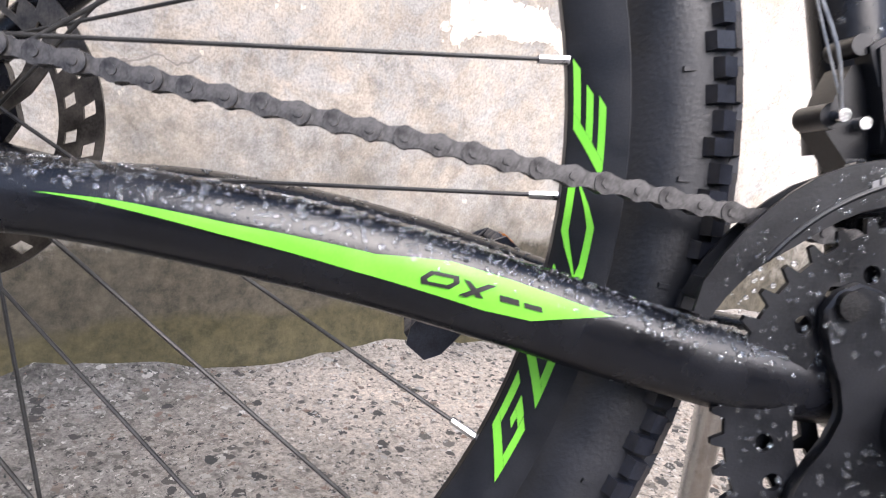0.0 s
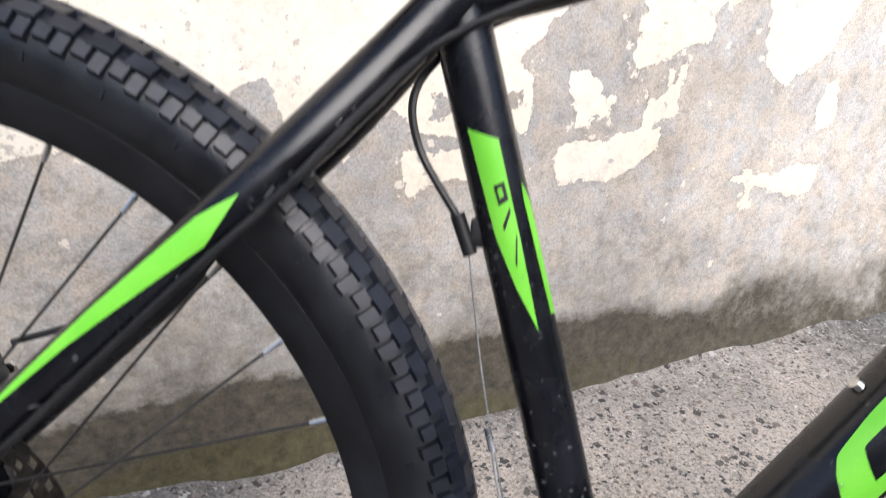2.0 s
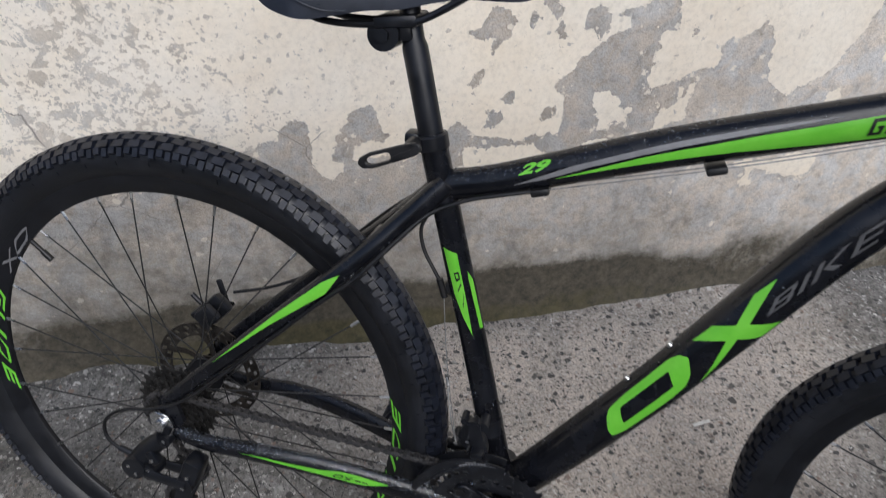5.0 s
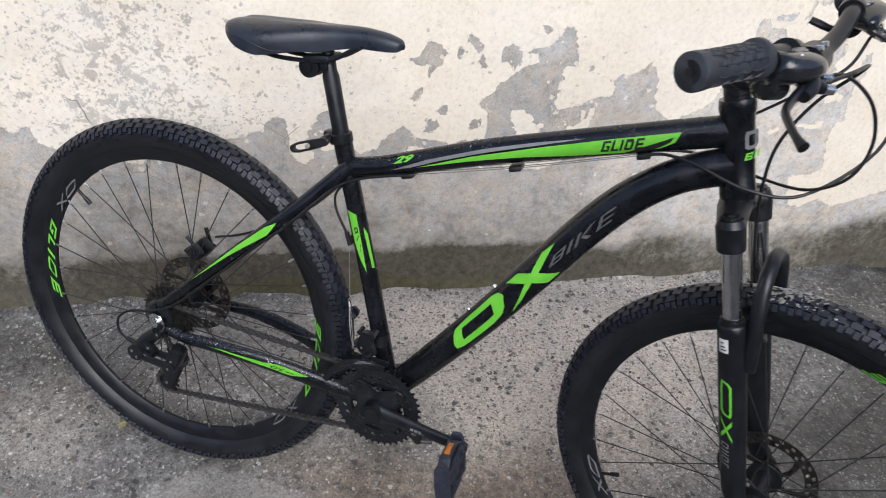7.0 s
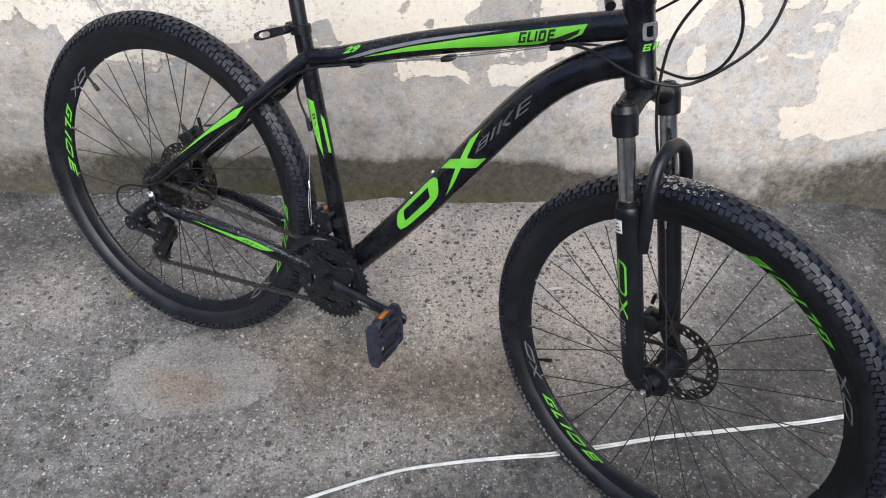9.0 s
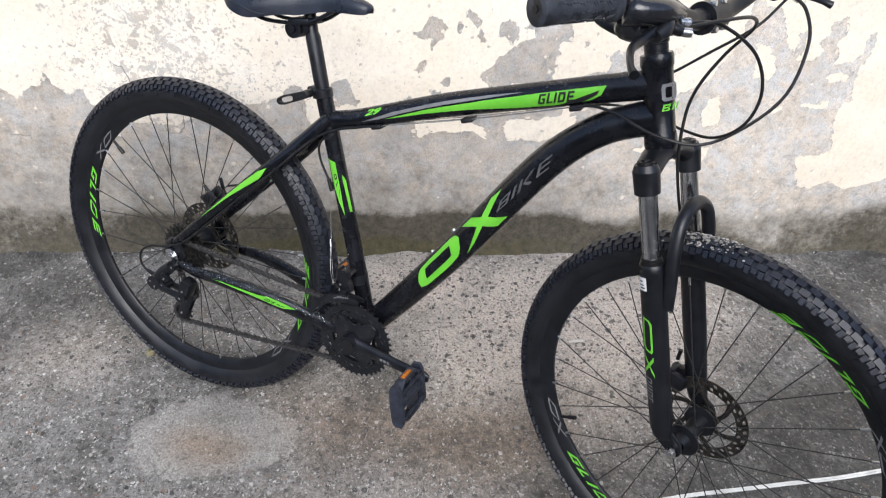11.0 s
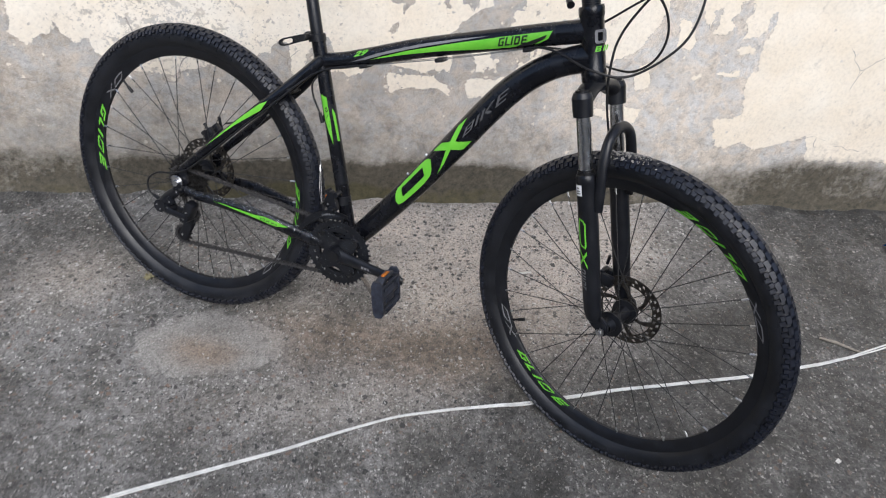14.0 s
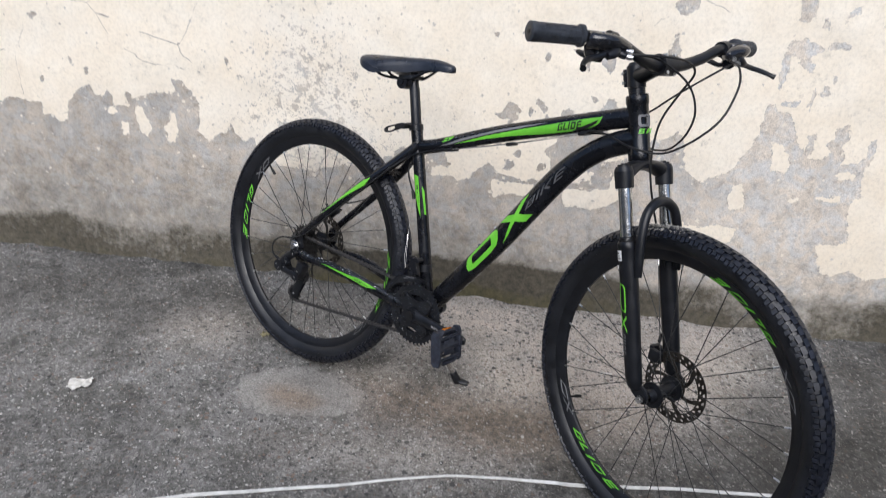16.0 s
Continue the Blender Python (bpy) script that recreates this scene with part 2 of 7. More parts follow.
colour = mix_of(nt, ramp_of(nt, math_of(nt, "ADD", painted("algae"), math_of(nt, "MULTIPLY", math_of(nt, "SUBTRACT", mottle, 0.5), 1.6)), (0.4, 0.0), (0.75, 0.7)), colour, mix_of(nt, ramp_of(nt, grime, (0.38, 0.0), (0.62, 1.0)), (0.036, 0.033, 0.010), (0.125, 0.11, 0.048)))
nt.links.new(colour, b.inputs["Base Color"])
relief = math_of(nt, "SUBTRACT", math_of(nt, "MULTIPLY", noise_of(nt, at, 140, 8.0, 0.75), 0.7), math_of(nt, "MULTIPLY", gone, 0.6))
relief = math_of(nt, "ADD", relief, math_of(nt, "MULTIPLY", noise_of(nt, at, 26, 5.0, 0.6), 0.8))
bump_of(nt, b, relief, 0.55, 0.003)

YARD = worn("plain_grey_plaster", (0.22, 0.21, 0.19), (0.4, 0.38, 0.35), (0.8, 0.95), scale=3, grain=60, bump=0.4)

# concrete yard: exposed pebbles in a stained grey matrix
FLOOR, nt, b = node_material("worn_pebbled_concrete", rough=0.7)
at = nt.nodes.new("ShaderNodeTexCoord").outputs["Object"]


def cells(scale, randomness=1.0, feature="F1"):
    v = add(nt, "ShaderNodeTexVoronoi", Scale=scale, Randomness=randomness)
    v.feature = feature
    shift = add(nt, "ShaderNodeTexNoise", Scale=scale * 1.7, Detail=2.0)
    nt.links.new(at, shift.inputs["Vector"])
    warp = nt.nodes.new("ShaderNodeMix")
    warp.data_type = "VECTOR"
    warp.inputs[0].default_value = 0.012
    nt.links.new(at, warp.inputs[4])
    nt.links.new(shift.outputs["Color"], warp.inputs[5])
    nt.links.new(warp.outputs[1], v.inputs["Vector"])
    return v


def split(colour):
    s = nt.nodes.new("ShaderNodeSeparateColor")
    nt.links.new(colour, s.inputs["Color"])
    return s.outputs


def pebbles(scale, least, share):
    """Stones of mixed size in the matrix: where they are, and a number for each one's colour."""
    v = cells(scale)
    r, g, bl = split(v.outputs["Color"])
    inside = math_of(nt, "LESS_THAN", v.outputs["Distance"], math_of(nt, "MULTIPLY", ramp_of(nt, r, (0.0, least), (1.0, 0.46)), 1.0))
    return math_of(nt, "MULTIPLY", inside, math_of(nt, "LESS_THAN", g, share)), bl


fine = noise_of(nt, at, 190, 8.0, 0.78)
powder = noise_of(nt, at, 520, 4.0, 0.7)
mid = noise_of(nt, at, 9.0, 10.0, 0.78, 0.3)
pitted = noise_of(nt, at, 48, 9.0, 0.78, 0.5)
broad = noise_of(nt, at, 1.9, 6.0, 0.65, 0.4)
clouds = noise_of(nt, at, 4.2, 8.0, 0.7, 0.6)
ragged = math_of(nt, "MULTIPLY", math_of(nt, "SUBTRACT", noise_of(nt, at, 11, 9.0, 0.68, 0.6), 0.5), 3.0)
skin_field = math_of(nt, "ADD", painted("skim"), ragged)
skin_share = ramp_of(nt, skin_field, (0.0, 0.0), (0.2, 0.7), (1.6, 1.0))
# wet ground, and the shade painted under the rear tyre
wet_shade = math_of(nt, "ADD", painted("wet"), math_of(nt, "MULTIPLY", math_of(nt, "SUBTRACT", broad, 0.5), 1.1), True)
wet_shade = math_of(nt, "ADD", wet_shade, math_of(nt, "MULTIPLY", math_of(nt, "SUBTRACT", clouds, 0.5), 2.0), True)
wet_shade = math_of(nt, "MULTIPLY", wet_shade, math_of(nt, "SUBTRACT", 1.0, math_of(nt, "MULTIPLY", painted("dust"), 0.75), True))
stained = math_of(nt, "MULTIPLY", painted("stain"), math_of(nt, "ADD", 0.25, math_of(nt, "MULTIPLY", mid, 1.5)), True)
dusty = math_of(nt, "MULTIPLY", painted("dust"), ramp_of(nt, clouds, (0.3, 0.45), (0.62, 1.1)), True)
rough_share = math_of(nt, "SUBTRACT", 1.0, math_of(nt, "MULTIPLY", math_of(nt, "MAXIMUM", math_of(nt, "MULTIPLY", stained, 0.6), skin_share), 0.65), True)
base = mix_of(nt, ramp_of(nt, mid, (0.3, 0.0), (0.66, 1.0)), (0.15, 0.146, 0.137), (0.36, 0.35, 0.33))
base = mix_of(nt, dusty, base, mix_of(nt, clouds, (0.50, 0.43, 0.36), (0.78, 0.69, 0.59)))
base = mix_of(nt, math_of(nt, "MULTIPLY", skin_share, 0.55), base, mix_of(nt, mid, (0.30, 0.283, 0.255), (0.60, 0.572, 0.52)))
base = mix_of(nt, math_of(nt, "MULTIPLY", stained, 0.88), base, mix_of(nt, clouds, (0.155, 0.115, 0.082), (0.50, 0.395, 0.30)))
# dark growth in the pores, thicker where it stays wet
crust = math_of(nt, "ADD", pitted, math_of(nt, "MULTIPLY", wet_shade, 0.10))
crust = math_of(nt, "SUBTRACT", crust, math_of(nt, "MULTIPLY", math_of(nt, "MAXIMUM", skin_share, dusty), 0.09))
base = mix_of(nt, ramp_of(nt, crust, (0.46, 0.0), (0.66, 0.8)), base, (0.06, 0.058, 0.052))
growth = ramp_of(nt, noise_of(nt, at, 6.5, 12.0, 0.74, 0.4), (0.50, 0.0), (0.60, 0.55))
base = mix_of(nt, math_of(nt, "MULTIPLY", growth, math_of(nt, "SUBTRACT", 1.0, math_of(nt, "MAXIMUM", skin_share, dusty), True)), base, mix_of(nt, 1.0, base, (0.4, 0.4, 0.36), "MULTIPLY"))
base = mix_of(nt, 1.0, base, ramp_of(nt, fine, (0.34, 0.4), (0.5, 1.0), (0.68, 1.55)), "MULTIPLY")
base = mix_of(nt, 1.0, base, ramp_of(nt, powder, (0.3, 0.8), (0.7, 1.2)), "MULTIPLY")
palette = lambda n: ramp_of(nt, n, (0.0, (0.035, 0.042, 0.042)), (0.32, (0.085, 0.08, 0.075)), (0.52, (0.20, 0.185, 0.165)), (0.64, (0.25, 0.175, 0.135)), (0.70, (0.36, 0.345, 0.32)), (0.85, (0.52, 0.50, 0.465)), (1.0, (0.74, 0.72, 0.68)))
grit = 0.0
for size, least, often, strength in ((58, 0.16, 0.36, 0.95), (104, 0.14, 0.60, 1.0), (178, 0.14, 0.66, 0.95)):
    stones, hue = pebbles(size, least, often)
    base = mix_of(nt, math_of(nt, "MULTIPLY", math_of(nt, "MULTIPLY", stones, strength), rough_share), base, palette(hue))
    grit = math_of(nt, "ADD", grit, math_of(nt, "MULTIPLY", stones, 0.16))
flecks, hue = pebbles(150, 0.06, 0.08)
base = mix_of(nt, math_of(nt, "MULTIPLY", flecks, 0.9), base, mix_of(nt, hue, (0.40, 0.38, 0.345), (0.70, 0.68, 0.64)))
# the skim's broken rim
base = mix_of(nt, ramp_of(nt, skin_field, (0.0, 0.0), (0.03, 0.55), (0.1, 0.0)), base, (0.10, 0.093, 0.083))
base = mix_of(nt, wet_shade, base, mix_of(nt, 1.0, base, (0.36, 0.358, 0.35), "MULTIPLY"))
nt.links.new(base, b.inputs["Base Color"])
nt.links.new(ramp_of(nt, wet_shade, (0.2, 0.8), (0.9, 0.45)), b.inputs["Roughness"])
height = math_of(nt, "ADD", math_of(nt, "MULTIPLY", fine, 0.5), math_of(nt, "MULTIPLY", pitted, 0.7))
height = math_of(nt, "ADD", height, grit)
bump_of(nt, b, height, 1.0, 0.006)


# ---- building blocks ----
def finish(bm, name, smooth=True, angle=40):
    bmesh.ops.recalc_face_normals(bm, faces=bm.faces)
    me = bpy.data.meshes.new(name)
    bm.to_mesh(me)
    bm.free()
    if smooth:
        me.polygons.foreach_set("use_smooth", [True] * len(me.polygons))
        me.set_sharp_from_angle(angle=radians(angle))
    return me


def from_lists(name, verts, faces, mat, smooth=False):
    me = bpy.data.meshes.new(name)
    me.from_pydata([tuple(v) for v in verts], [], faces)
    me.materials.append(mat)
    if smooth:
        me.polygons.foreach_set("use_smooth", [True] * len(me.polygons))
        me.set_sharp_from_angle(angle=radians(40))
    me.update()
    return me


def part(name, bm, material, parent, label="", at=None, angle=40):
    """One mesh under a thing or a part."""
    me = bm if isinstance(bm, bpy.types.Mesh) else finish(bm, name, angle=angle)
    if not me.materials:
        me.materials.append(material)
    ob = new(name, me)
    ob.parent = parent
    if at is not None:
        ob.matrix_basis = at
    if label:
        tagged(ob, label)
    return ob


def smooth_path(points, steps=6):
    """A Catmull-Rom line through the points; the points may carry radii as further numbers."""
    p = [np.array(q, float) for q in points]
    p = [2 * p[0] - p[1]] + p + [2 * p[-1] - p[-2]]
    out = []
    for a, b_, c, d in zip(p, p[1:], p[2:], p[3:]):
        for k in range(steps):
            t = k / steps
            out.append(0.5 * (2 * b_ + (c - a) * t + (2 * a - 5 * b_ + 4 * c - d) * t * t + (3 * b_ - a - 3 * c + d) * t**3))
    return out + [p[-2]]


class Tube:
    """A swept tube: rows of x, y, z, radius across (towards the side) and radius up."""

    def __init__(self, rows, seg=18):
        rows = np.array([list(r) + [r[3]] * (5 - len(r)) for r in rows], float)
        self.c, self.ra, self.rb, self.seg = rows[:, :3], rows[:, 3], rows[:, 4], seg
        t = np.gradient(self.c, axis=0)
        self.t = t / np.linalg.norm(t, axis=1)[:, None]
        ref = np.array((0.0, -1.0, 0.0))
        if abs(self.t @ ref).max() > 0.8:
            ref = np.array((1.0, 0.0, 0.0))
        s = ref - (self.t @ ref)[:, None] * self.t
        self.s = s / np.linalg.norm(s, axis=1)[:, None]
        self.u = np.cross(self.s, self.t)

    def into(self, bm, caps=True):
        rings = []
        for c, s, u, ra, rb in zip(self.c, self.s, self.u, self.ra, self.rb):
            rings.append([bm.verts.new(c + ra * math.cos(a) * s + rb * math.sin(a) * u) for a in (2 * math.pi * k / self.seg for k in range(self.seg))])
        for r0, r1 in zip(rings, rings[1:]):
            for k in range(self.seg):
                bm.faces.new((r0[k - 1], r0[k], r1[k], r1[k - 1]))
        if caps:
            bm.faces.new(rings[0])
            bm.faces.new(rings[-1][::-1])
        return bm

    def mesh(self):
        return self.into(bmesh.new())

    def skin(self, x, z, lift=0.0005):
        """The place on the tube's side that faces -y at (x, z)."""
        d = (self.c[:, 0] - x) ** 2 + (self.c[:, 2] - z) ** 2
        k = int(np.clip(d.argmin(), 1, len(self.c) - 2))
        best = None
        for a, b_ in ((k - 1, k), (k, k + 1)):
            v = self.c[b_] - self.c[a]
            f = ((x - self.c[a, 0]) * v[0] + (z - self.c[a, 2]) * v[2]) / (v[0] ** 2 + v[2] ** 2)
            f = min(max(f, 0.0), 1.0)
            c = self.c[a] + f * v
            off = math.hypot(x - c[0], z - c[2])
            if best is None or off < best[0]:
                best = (off, c, self.ra[a] + f * (self.ra[b_] - self.ra[a]), self.rb[a] + f * (self.rb[b_] - self.rb[a]))
        off, c, ra, rb = best
        return Vector((x, c[1] - ra * math.sqrt(max(0.0, 1 - (off / rb) ** 2)) - lift, z))

    def place(self, f, angle, lift=0.0):
        """A place on the skin at a share f of the rows and an angle (0 faces the side, 90 up), and the way out."""
        k = f * (len(self.c) - 1)
        i = min(int(k), len(self.c) - 2)
        w = k - i
        mixed = [a[i] + w * (a[i + 1] - a[i]) for a in (self.c, self.s, self.u, self.ra, self.rb)]
        c, s, u, ra, rb = mixed
        out = math.cos(angle) * s + math.sin(angle) * u
        return Vector(c + ra * math.cos(angle) * s + rb * math.sin(angle) * u + lift * out), Vector(out)


def line(rows, steps=1, seg=18):
    return Tube(smooth_path(rows, steps) if steps > 1 else rows, seg)


def wire(points, r, steps=6, seg=8):
    return Tube(smooth_path([(*p, r) for p in points], steps), seg)


def box(bm, size, at=(0, 0, 0), m=None, bevel=0.0):
    made = bmesh.ops.create_cube(bm, size=1.0)["verts"]
    bmesh.ops.scale(bm, vec=size, verts=made)
    if bevel:
        edges = {e for v in made for e in v.link_edges}
        made = list({v for f in bmesh.ops.bevel(bm, geom=list(edges), offset=bevel, segments=2, affect="EDGES", profile=0.5)["faces"] for v in f.verts} | {v for v in made if v.is_valid})
    mat = (m or Matrix()) @ Matrix()
    bmesh.ops.transform(bm, matrix=Matrix.Translation(at) @ mat, verts=made)
    return made


def rod(bm, a, b_, r, r2=None, seg=14):
    """A closed round bar from a to b_."""
    a, b_ = Vector(a), Vector(b_)
    m = Matrix.Translation((a + b_) / 2) @ (b_ - a).to_track_quat("Z", "Y").to_matrix().to_4x4()
    return bmesh.ops.create_cone(bm, cap_ends=True, segments=seg, radius1=r, radius2=r if r2 is None else r2, depth=(b_ - a).length, matrix=m)["verts"]


def revolve(bm, profile, n=96, closed=True):
    """Turns a profile of (radius, y) round the y axis."""
    rings = [[bm.verts.new((r * math.cos(a), y, r * math.sin(a))) for r, y in profile] for a in (2 * math.pi * k / n for k in range(n))]
    m = len(profile)
    for k in range(n):
        for j in range(m if closed else m - 1):
            bm.faces.new((rings[k - 1][j], rings[k - 1][(j + 1) % m], rings[k][(j + 1) % m], rings[k][j]))
    return bm


def plate(bm, outline, y0, y1, holes=()):
    """An outline of (x, z) between two values of y. Each hole is an outline of its own, joined to the rim by a bridge."""
    ring = list(outline)
    front = [bm.verts.new((x, y0, z)) for x, z in ring]
    back = [bm.verts.new((x, y1, z)) for x, z in ring]
    n = len(ring)
    for k in range(n):
        bm.faces.new((front[k - 1], front[k], back[k], back[k - 1]))
    bm.faces.new(front[::-1])
    bm.faces.new(back)
    return bm


def band(bm, outer, inner, y0, y1):
    """A flat ring between two outlines with as many corners each."""
    rows = [[bm.verts.new((x, y, z)) for x, z in o] for o, y in ((outer, y0), (inner, y0), (inner, y1), (outer, y1))]
    n = len(outer)
    for k in range(n):
        for a, b_ in ((0, 1), (1, 2), (2, 3), (3, 0)):
            bm.faces.new((rows[a][k - 1], rows[a][k], rows[b_][k], rows[b_][k - 1]))
    return bm


def circle(r, n=32, x=0.0, z=0.0):
    return [(x + r * math.cos(2 * math.pi * k / n), z + r * math.sin(2 * math.pi * k / n)) for k in range(n)]


def gear(teeth, r, depth=0.006):
    pts = []
    for k in range(teeth):
        for share, rr in ((0.0, r - depth / 2), (0.28, r - depth / 2), (0.42, r + depth / 2), (0.6, r + depth / 2), (0.76, r - depth / 2)):
            a = 2 * math.pi * (k + share) / teeth
            pts.append((rr * math.cos(a), rr * math.sin(a)))
    return pts


def sheet(shapes, mapping, fine=0.007):
    """Thin printed shapes: outlines in a plane, cut fine and laid on a surface by mapping(u, v). A pair of outlines is a ring."""
    bm = bmesh.new()
    for shape in shapes:
        if isinstance(shape[0][0], (int, float)):
            bm.faces.new([bm.verts.new((u, 0, v)) for u, v in shape])
        else:
            o, i = [[bm.verts.new((u, 0, v)) for u, v in s] for s in shape]
            for k in range(len(o)):
                bm.faces.new((o[k - 1], o[k], i[k], i[k - 1]))
    bmesh.ops.triangulate(bm, faces=bm.faces)
    for _ in range(5):
        long = [e for e in bm.edges if e.calc_length() > fine]
        if not long:
            break
        bmesh.ops.subdivide_edges(bm, edges=long, cuts=1)
        bmesh.ops.triangulate(bm, faces=bm.faces)
    for v in bm.verts:
        v.co = mapping(v.co.x, v.co.z)
    return bm


def slab(u0, v0, u1, v1, lean=0.0):
    """A leaning bar: four corners."""
    d = lean * (v1 - v0)
    return [(u0, v0), (u1, v0), (u1 + d, v1), (u0 + d, v1)]


def hoop(u0, v0, u1, v1, lean, w):
    """A leaning ring of bar width w."""
    d = lean * (v1 - v0)
    k = 0.22 * (u1 - u0)
    o = [(u0 + k, v0), (u1 - k * 0.4, v0), (u1 + d * 0.25, v0 + (v1 - v0) * 0.25), (u1 + d, v1 - (v1 - v0) * 0.12), (u1 + d - k * 0.5, v1), (u0 + d + k * 0.4, v1), (u0 + d * 0.75, v1 - (v1 - v0) * 0.25), (u0, v0 + (v1 - v0) * 0.12)]
    cu, cv = sum(p[0] for p in o) / 8, sum(p[1] for p in o) / 8
    fu, fv = 1 - 2 * w / (u1 - u0), 1 - 2 * w / (v1 - v0)
    return o, [(cu + (p[0] - cu) * fu, cv + (p[1] - cv) * fv) for p in o]


# ---- the yard: wall and ground ----
WALL_Y = 0.429
FINE = 0.008


def grid_sheet(name, us, vs, put, mat):
    verts = [put(u, v) for v in vs for u in us]
    n = len(us)
    faces = [(j * n + i, j * n + i + 1, (j + 1) * n + i + 1, (j + 1) * n + i) for j in range(len(vs) - 1) for i in range(n - 1)]
    return from_lists(name, verts, faces, mat, True)


def fbm(x, y, z=0.0, scale=1.0, octaves=4):
    return noise.fractal(Vector((x * scale, y * scale, z)), 1.0, 2.0, octaves)


# how high the bare render reaches along the wall: x, z
EDGE = [(-6.000, 0.560), (-1.600, 0.570), (-1.270, 0.582), (-1.221, 0.598), (-1.178, 0.593), (-1.101, 0.587), (-1.105, 0.544), (-1.066, 0.547), (-1.049, 0.524), (-1.014, 0.533), (-0.995, 0.600), (-0.958, 0.643), (-0.903, 0.668), (-0.894, 0.639), (-0.864, 0.627), (-0.837, 0.657), (-0.826, 0.638), (-0.819, 0.605), (-0.783, 0.602), (-0.758, 0.600)]
EDGE += [(-0.772, 0.639), (-0.755, 0.664), (-0.741, 0.625), (-0.712, 0.647), (-0.657, 0.662), (-0.606, 0.656), (-0.579, 0.674), (-0.592, 0.711), (-0.558, 0.708), (-0.531, 0.678), (-0.510, 0.650), (-0.499, 0.602), (-0.518, 0.530), (-0.480, 0.503), (-0.445, 0.530), (-0.414, 0.529), (-0.393, 0.575), (-0.376, 0.537), (-0.353, 0.514), (-0.309, 0.531), (-0.300, 0.490), (-0.220, 0.440), (-0.100, 0.430), (0.000, 0.460), (0.090, 0.490), (0.150, 0.500)]
EDGE += [(0.179, 0.517), (0.233, 0.475), (0.245, 0.439), (0.271, 0.420), (0.285, 0.429), (0.298, 0.459), (0.325, 0.456), (0.370, 0.462), (0.407, 0.448), (0.435, 0.455), (0.462, 0.484), (0.500, 0.520), (0.550, 0.485), (0.620, 0.470), (0.690, 0.480), (0.720, 0.460), (0.800, 0.475), (0.900, 0.460), (1.000, 0.500), (1.160, 0.520), (1.180, 0.200), (7.000, 0.200)]
# outlines of bare render in the paint, and of paint that still holds below: x, z
BARE, HELD = [], []
BARE.append([(0.703, 0.418), (0.705, 0.516), (0.709, 0.557), (0.673, 0.568), (0.685, 0.587), (0.711, 0.601), (0.724, 0.624), (0.752, 0.640), (0.774, 0.663), (0.812, 0.676), (0.849, 0.674), (0.871, 0.669), (0.881, 0.638), (0.871, 0.617), (0.869, 0.578), (0.888, 0.534), (0.904, 0.511), (0.908, 0.467), (0.923, 0.396)])
BARE.append([(0.720, 0.698), (0.725, 0.718), (0.749, 0.721), (0.769, 0.706), (0.774, 0.677), (0.763, 0.656), (0.744, 0.674), (0.731, 0.679), (0.718, 0.667)])
BARE.append([(0.782, 0.703), (0.820, 0.716), (0.838, 0.713), (0.856, 0.741), (0.861, 0.764), (0.887, 0.762), (0.895, 0.716), (0.905, 0.672), (0.876, 0.668), (0.863, 0.684), (0.851, 0.665), (0.812, 0.676), (0.813, 0.698)])
BARE.append([(0.916, 0.511), (0.887, 0.540), (0.891, 0.576), (0.912, 0.577), (0.937, 0.568), (0.939, 0.541), (0.935, 0.509)])
BARE.append([(0.995, 0.389), (0.973, 0.484), (0.953, 0.530), (0.936, 0.595), (0.969, 0.598), (0.994, 0.586), (1.008, 0.601), (1.007, 0.633), (1.022, 0.652), (1.053, 0.646), (1.071, 0.663), (1.098, 0.668), (1.118, 0.633), (1.111, 0.607), (1.131, 0.556), (1.157, 0.532), (1.181, 0.514), (1.227, 0.366)])
BARE.append([(0.517, 0.687), (0.535, 0.691), (0.554, 0.726), (0.586, 0.725), (0.595, 0.707), (0.592, 0.675), (0.574, 0.667), (0.560, 0.644), (0.555, 0.668), (0.530, 0.675)])
BARE.append([(0.617, 0.697), (0.625, 0.708), (0.638, 0.704), (0.637, 0.692), (0.625, 0.686)])
BARE.append([(0.642, 0.728), (0.644, 0.746), (0.662, 0.737), (0.676, 0.718), (0.690, 0.676), (0.686, 0.652), (0.670, 0.681), (0.675, 0.695)])
BARE.append([(0.723, 0.902), (0.741, 0.904), (0.770, 0.897), (0.790, 0.915), (0.810, 0.910), (0.862, 0.910), (0.866, 0.878), (0.867, 0.853), (0.857, 0.828), (0.842, 0.853), (0.830, 0.861), (0.813, 0.895), (0.794, 0.899), (0.772, 0.889), (0.743, 0.894)])
BARE.append([(0.782, 0.955), (0.787, 0.970), (0.796, 0.963), (0.800, 0.935), (0.788, 0.927), (0.782, 0.931)])
BARE.append([(0.657, 0.873), (0.660, 0.896), (0.669, 0.896), (0.675, 0.869), (0.665, 0.865)])
BARE.append([(1.018, 0.918), (1.029, 0.936), (1.023, 0.965), (1.032, 0.967), (1.046, 0.932), (1.053, 0.902), (1.054, 0.871), (1.043, 0.871), (1.033, 0.888), (1.019, 0.899)])
BARE.append([(0.781, 0.865), (0.790, 0.895), (0.793, 0.870), (0.793, 0.837), (0.781, 0.853)])
BARE.append([(0.490, 0.933), (0.505, 0.941), (0.512, 0.938), (0.507, 0.928), (0.497, 0.926)])
BARE.append([(0.576, 0.953), (0.584, 0.957), (0.591, 0.935), (0.581, 0.938)])
BARE.append([(0.805, 0.765), (0.819, 0.769), (0.830, 0.753), (0.819, 0.745)])
BARE.append([(0.934, 0.676), (0.946, 0.671), (0.952, 0.645), (0.942, 0.651)])
